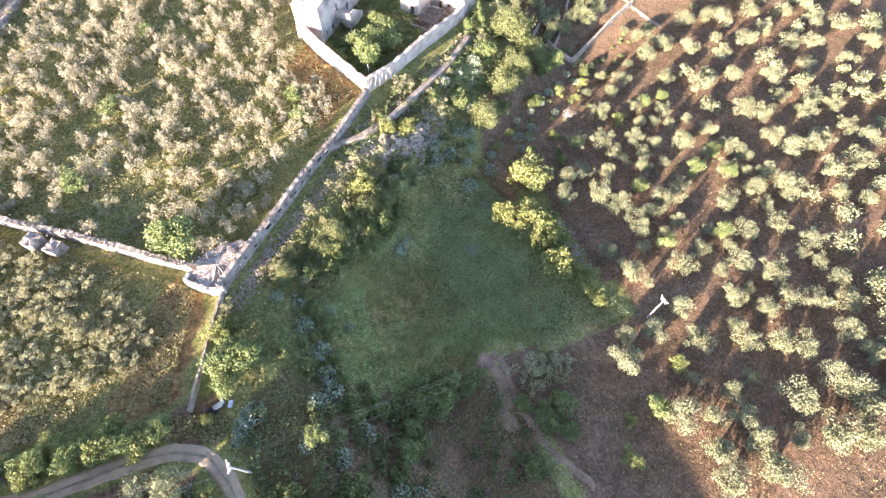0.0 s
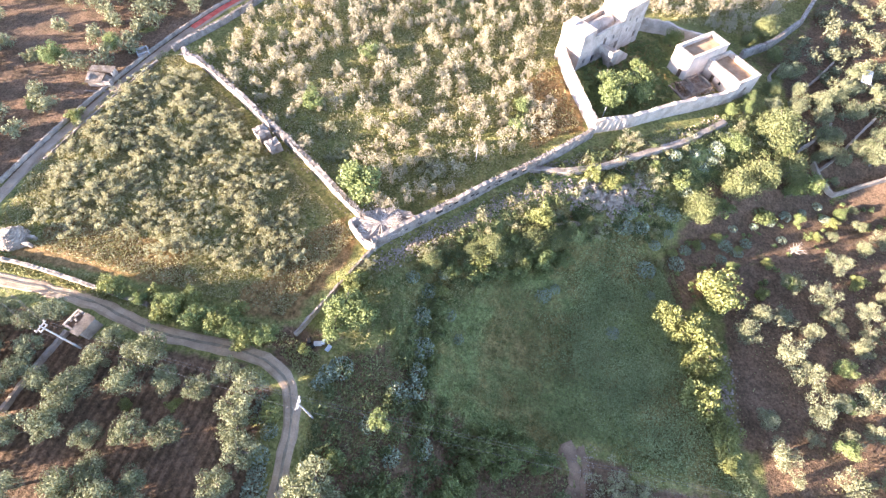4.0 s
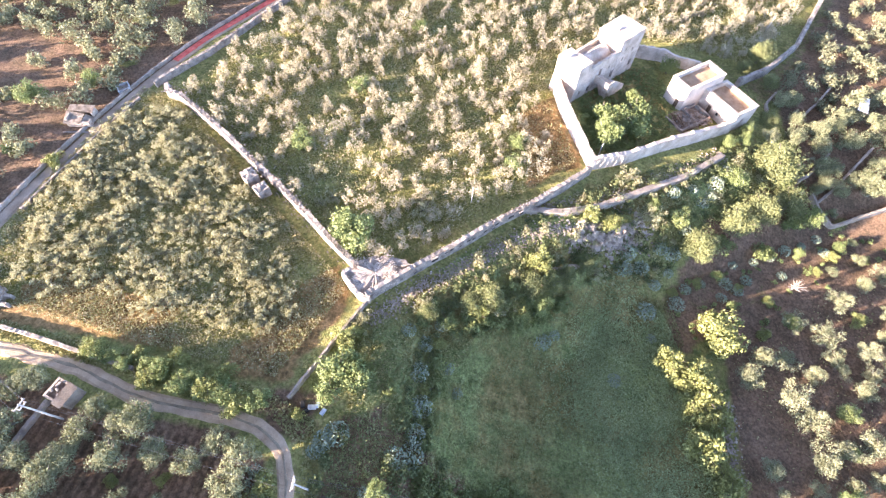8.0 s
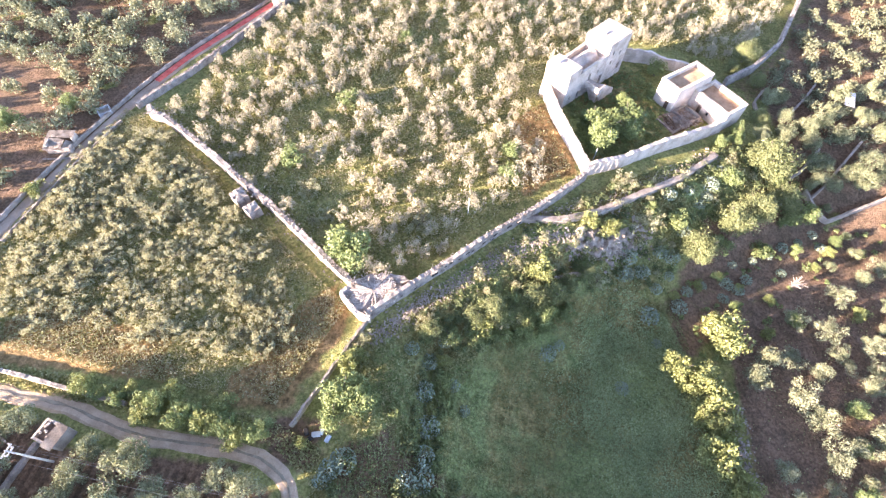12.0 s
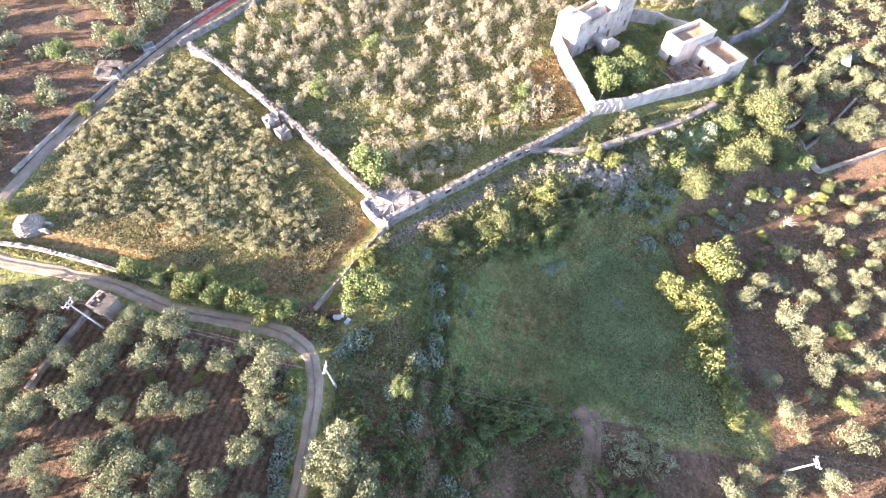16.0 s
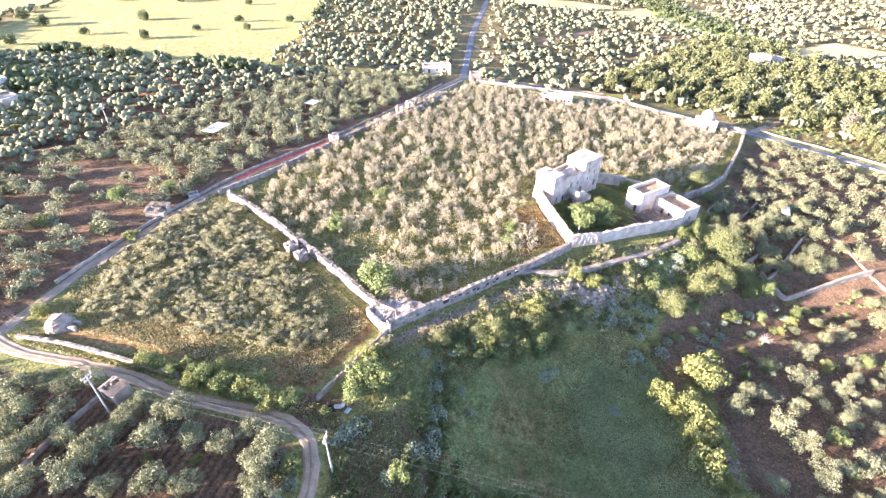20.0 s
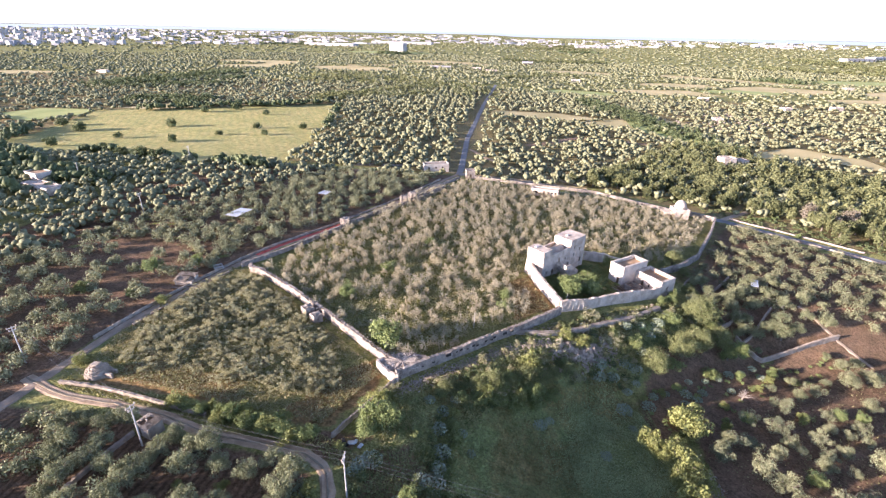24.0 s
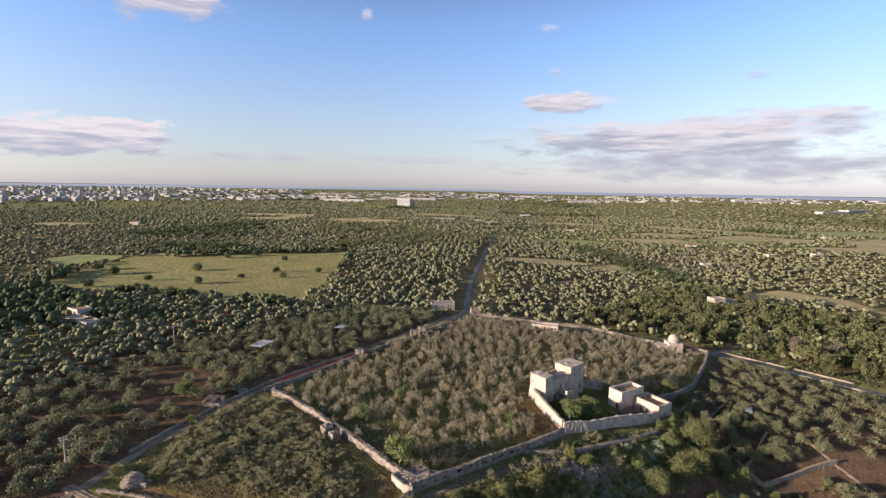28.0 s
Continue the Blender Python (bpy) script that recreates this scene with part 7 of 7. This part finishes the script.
def city():
    """The town on the plain: many blocks, the near ones with rows of windows."""
    r = np.random.default_rng(91)
    bm_v, bm_f = [], []

    def add(vs, fs, x, y, z, w, d, h, a):
        n = len(vs)
        for zz in (z - 4, z + h):
            for u, v in ((-1, -1), (1, -1), (1, 1), (-1, 1)):
                px, py = u * w / 2, v * d / 2
                vs.append((x + px * math.cos(a) - py * math.sin(a), y + px * math.sin(a) + py * math.cos(a), zz))
        fs += [tuple(n + i for i in f) for f in ((4, 5, 6, 7), (0, 1, 5, 4), (1, 2, 6, 5), (2, 3, 7, 6), (3, 0, 4, 7))]

    def quarter(a, b, depth, count, low, high, wide):
        for _ in range(count):
            u = r.uniform()
            k = r.uniform()
            x = (a[0] + (b[0] - a[0]) * u) * (1 + depth * k)
            y = (a[1] + (b[1] - a[1]) * u) * (1 + depth * k)
            h, w, d = r.uniform(low, high), r.uniform(8, wide), r.uniform(8, 16)
            add(bm_v, bm_f, x, y, gz(x, y), w, d, h, r.uniform(-0.3, 0.5))

    quarter((-1500, 1140), (-1180, 1560), 0.9, 420, 4, 15, 22)
    quarter((-1180, 1560), (-760, 1900), 0.8, 240, 4, 11, 34)
    quarter((-760, 1900), (-250, 2350), 0.5, 130, 3, 7, 60)
    quarter((-250, 2350), (1000, 2700), 0.35, 170, 3, 9, 50)
    quarter((1000, 2700), (1900, 2600), 0.3, 80, 3, 7, 60)
    ob = tagged(part("city", mesh_from(bm_v, bm_f, "city"), M_CITY), "pale town of flats and sheds along the horizon", "city", "", "stuff")
    for x, y, w, d, h, rz in ((1150, 1850, 120, 30, 8, 20), (1290, 1960, 110, 35, 9, 25), (1400, 2900, 260, 40, 11, 5), (-640, 1900, 200, 40, 8, -10), (-430, 2200, 260, 40, 8, -5), (400, 2500, 150, 40, 9, 5), (60, 1300, 25, 14, 7, 0), (-120, 1000, 40, 10, 4, 8)):
        wh = thing("warehouse", x, y, gz(x, y), "long white warehouse on the plain", "warehouse", "warehouses on the plain", rz)
        part("wall", box(-w / 2, w / 2, -d / 2, d / 2, -4, h), M_CITY, wh)
        part("roof", box(-w / 2 - 0.5, w / 2 + 0.5, -d / 2 - 0.5, d / 2 + 0.5, h + 0.002, h + 0.6), M_LIME_GREY, wh)
        for k in range(6):
            part("door", box(-w / 2 + (k + 0.5) * w / 6 - 2, -w / 2 + (k + 0.5) * w / 6 + 2, -d / 2 - 0.2, -d / 2 + 0.1, -1, h * 0.6), M_NEAR_BLACK, wh)
    fl = thing("block_of_flats", -310, 1520, gz(-310, 1520), "tall pale block of flats rising from trees", "apartment block", "", -28)
    part("wall", box(-26, 26, -9, 9, -4, 27), M_CITY, fl)
    part("roof", box(-26.5, 26.5, -9.5, 9.5, 27.002, 28), M_LIME_GREY, fl)
    for fz in range(8):
        for k in range(12):
            x = -24 + 4.2 * k
            win = part("window", box(x, x + 1.8, -9.15, -8.9, 1.2 + 3.2 * fz, 2.8 + 3.2 * fz), M_NEAR_BLACK, fl)
    for x, y, rz, w, d in ((215, 520, 10, 9, 7), (262, 700, 0, 12, 8), (330, 620, 20, 10, 8), (395, 640, 15, 12, 8), (120, 900, 0, 14, 8), (-30, 980, 10, 20, 7), (-60, 1010, 5, 18, 8), (560, 900, 10, 14, 9), (-600, 700, 0, 16, 9)):
        small_house("country_house", x, y, rz, w, d, 4.2, M_WHITE, M_WHITE, "small white country house among far olives", south=[(2, 0, 1.4, 2.2, 1), (5, 1.2, 1.4, 1.4)])


city()


# ---------------------------------------------------------------- clouds
def cloud_material(seed, soft, tone, base, fill, lift):
    m = bpy.data.materials.new("cloud")
    m.use_nodes = True
    nt = m.node_tree
    N, L = nt.nodes, nt.links
    for n in list(N):
        if n.bl_idname == "ShaderNodeBsdfPrincipled":
            N.remove(n)
    tc = N.new("ShaderNodeTexCoord")
    mp = N.new("ShaderNodeMapping")
    mp.inputs["Location"].default_value = (seed * 3.1, seed * 1.7, seed * 0.9)
    mp.inputs["Scale"].default_value = (0.0021, 0.0021, lift)
    L.new(tc.outputs["Object"], mp.inputs[0])
    no = N.new("ShaderNodeTexNoise")
    no.inputs["Scale"].default_value, no.inputs["Detail"].default_value, no.inputs["Roughness"].default_value = 1.6, 9, 0.6
    L.new(mp.outputs[0], no.inputs[0])
    # thin out towards the rim of the cloud
    sub = N.new("ShaderNodeVectorMath")
    sub.operation = "SUBTRACT"
    sub.inputs[1].default_value = (0.5, 0.5, 0.5)
    L.new(tc.outputs["Generated"], sub.inputs[0])
    flat = N.new("ShaderNodeVectorMath")
    flat.operation = "MULTIPLY"
    flat.inputs[1].default_value = (1, 0, 1)
    L.new(sub.outputs[0], flat.inputs[0])
    ln = N.new("ShaderNodeVectorMath")
    ln.operation = "LENGTH"
    L.new(flat.outputs[0], ln.inputs[0])
    rim = N.new("ShaderNodeMapRange")
    rim.inputs[1].default_value, rim.inputs[2].default_value = 0.5, 0.12
    rim.inputs[3].default_value, rim.inputs[4].default_value = -0.42, fill
    L.new(ln.outputs["Value"], rim.inputs[0])
    add = N.new("ShaderNodeMath")
    L.new(no.outputs[0], add.inputs[0])
    L.new(rim.outputs[0], add.inputs[1])
    al = N.new("ShaderNodeMapRange")
    al.interpolation_type = "SMOOTHSTEP"
    al.inputs[1].default_value, al.inputs[2].default_value = 0.40, 0.40 + soft
    al.inputs[4].default_value = 0.88
    L.new(add.outputs[0], al.inputs[0])
    # sunlit crests and shaded undersides are painted into the colour of the glow
    sep = N.new("ShaderNodeSeparateXYZ")
    L.new(tc.outputs["Generated"], sep.inputs[0])
    hi = N.new("ShaderNodeMath")
    hi.operation = "MULTIPLY_ADD"
    streak = N.new("ShaderNodeTexNoise")
    streak.inputs["Scale"].default_value, streak.inputs["Detail"].default_value, streak.inputs["Roughness"].default_value = 2.4, 6, 0.58
    drift = N.new("ShaderNodeMapping")
    drift.inputs["Location"].default_value = (seed * 1.3, 4.0, seed * 2.1)
    drift.inputs["Scale"].default_value = (0.0011, 0.0011, 0.009)
    L.new(tc.outputs["Object"], drift.inputs[0])
    L.new(drift.outputs[0], streak.inputs[0])
    L.new(streak.outputs[0], hi.inputs[0])
    hi.inputs[1].default_value = 1.5
    L.new(sep.outputs["Z"], hi.inputs[2])
    ramp = N.new("ShaderNodeValToRGB")
    ramp.color_ramp.elements[0].position, ramp.color_ramp.elements[0].color = 0.72, (*base, 1)
    ramp.color_ramp.elements[1].position, ramp.color_ramp.elements[1].color = 0.95, (*tone, 1)
    sc = N.new("ShaderNodeMath")
    sc.operation = "MULTIPLY"
    sc.inputs[1].default_value = 0.67
    L.new(hi.outputs[0], sc.inputs[0])
    L.new(sc.outputs[0], ramp.inputs[0])
    em = N.new("ShaderNodeEmission")
    em.inputs[1].default_value = CLOUD_LIGHT
    L.new(ramp.outputs[0], em.inputs[0])
    tr = N.new("ShaderNodeBsdfTransparent")
    mix = N.new("ShaderNodeMixShader")
    L.new(al.outputs[0], mix.inputs[0])
    L.new(tr.outputs[0], mix.inputs[1])
    L.new(em.outputs[0], mix.inputs[2])
    L.new(mix.outputs[0], N["Material Output"].inputs[0])
    return m


# cloud sheets glow by themselves in place of sunlight on them
CLOUD_LIGHT = 0.49


def cloud(name, p, q, seed, soft, label, tone=(1.06, 1.03, 1.0), base=(0.66, 0.67, 0.73), fill=0.26, lift=0.0085):
    """A bank of cloud on the sky behind everything, from its lower left to its upper right."""
    cx, cy, cz = ((a + b) / 2 for a, b in zip(p, q))
    w, h = math.hypot(q[0] - p[0], q[1] - p[1]) * 1.55, (q[2] - p[2]) * 1.9
    bm = bmesh.new()
    n = 12
    rows = [[bm.verts.new((w * (i / n - 0.5), -0.08 * w * (2 * i / n - 1) ** 2, h * (k - 0.5))) for i in range(n + 1)] for k in (0, 0.5, 1)]
    for a, b in zip(rows, rows[1:]):
        for i in range(n):
            bm.faces.new((a[i], a[i + 1], b[i + 1], b[i]))
    ob = part(name, bm, cloud_material(seed, soft, tone, base, fill, lift))
    ob.matrix_basis = pose(cx, cy, cz, 0, 0, math.degrees(math.atan2(q[1] - p[1], q[0] - p[0])))
    ob.visible_shadow = False
    tagged(ob, label, "cloud", "", "structure")


cloud("cloud_bank", (-160, 4375, 300), (2700, 3560, 600), 1, 0.34, "long grey and white cloud bank", tone=(0.98, 0.95, 0.93), base=(0.48, 0.53, 0.61), fill=0.27, lift=0.007)
cloud("cloud_bank_high", (1150, 4200, 470), (2800, 3400, 690), 2, 0.36, "upper ragged layer of the cloud bank", tone=(0.98, 0.95, 0.93), base=(0.51, 0.56, 0.63), fill=0.18, lift=0.006)
cloud("cloud_bank_low", (100, 4330, 130), (3200, 3250, 360), 11, 0.5, "thin grey cloud below the bank", base=(0.52, 0.57, 0.65), tone=(0.60, 0.64, 0.71), fill=0.3)
cloud("cloud_small", (40, 4376, 700), (897, 4284, 880), 3, 0.26, "small bright cloud", base=(0.60, 0.61, 0.67), lift=0.0055)
cloud("cloud_left", (-3450, 2700, 250), (-2450, 3590, 520), 4, 0.16, "white heap cloud over a blue-grey base", base=(0.56, 0.62, 0.72), fill=0.24, lift=0.005)
cloud("cloud_left_tail", (-2600, 3480, 240), (-1500, 4100, 330), 12, 0.4, "thin grey tail of a cloud", base=(0.62, 0.66, 0.74), tone=(0.78, 0.79, 0.82), fill=0.16)
cloud("cloud_high", (-3000, 3150, 1280), (-2150, 3785, 1640), 5, 0.26, "bright cloud high in the sky", lift=0.005)
cloud("cloud_wisp_a", (240, 4370, 1360), (469, 4351, 1440), 6, 0.6, "thin wisp of cloud", fill=0.06)
cloud("cloud_wisp_b", (301, 4366, 1000), (507, 4347, 1110), 7, 0.5, "thin wisp of cloud", fill=0.08)
cloud("cloud_wisp_c", (1700, 4019, 890), (1980, 3935, 980), 8, 0.5, "thin wisp of cloud", fill=0.08)
cloud("cloud_wisp_d", (-1270, 4192, 1420), (-1120, 4227, 1590), 9, 0.5, "thin wisp of cloud", fill=0.08)
cloud("cloud_low", (-1500, 4070, 250), (65, 4376, 350), 10, 0.6, "thin low cloud layer", base=(0.64, 0.67, 0.74), tone=(0.8, 0.8, 0.83), fill=0.14)
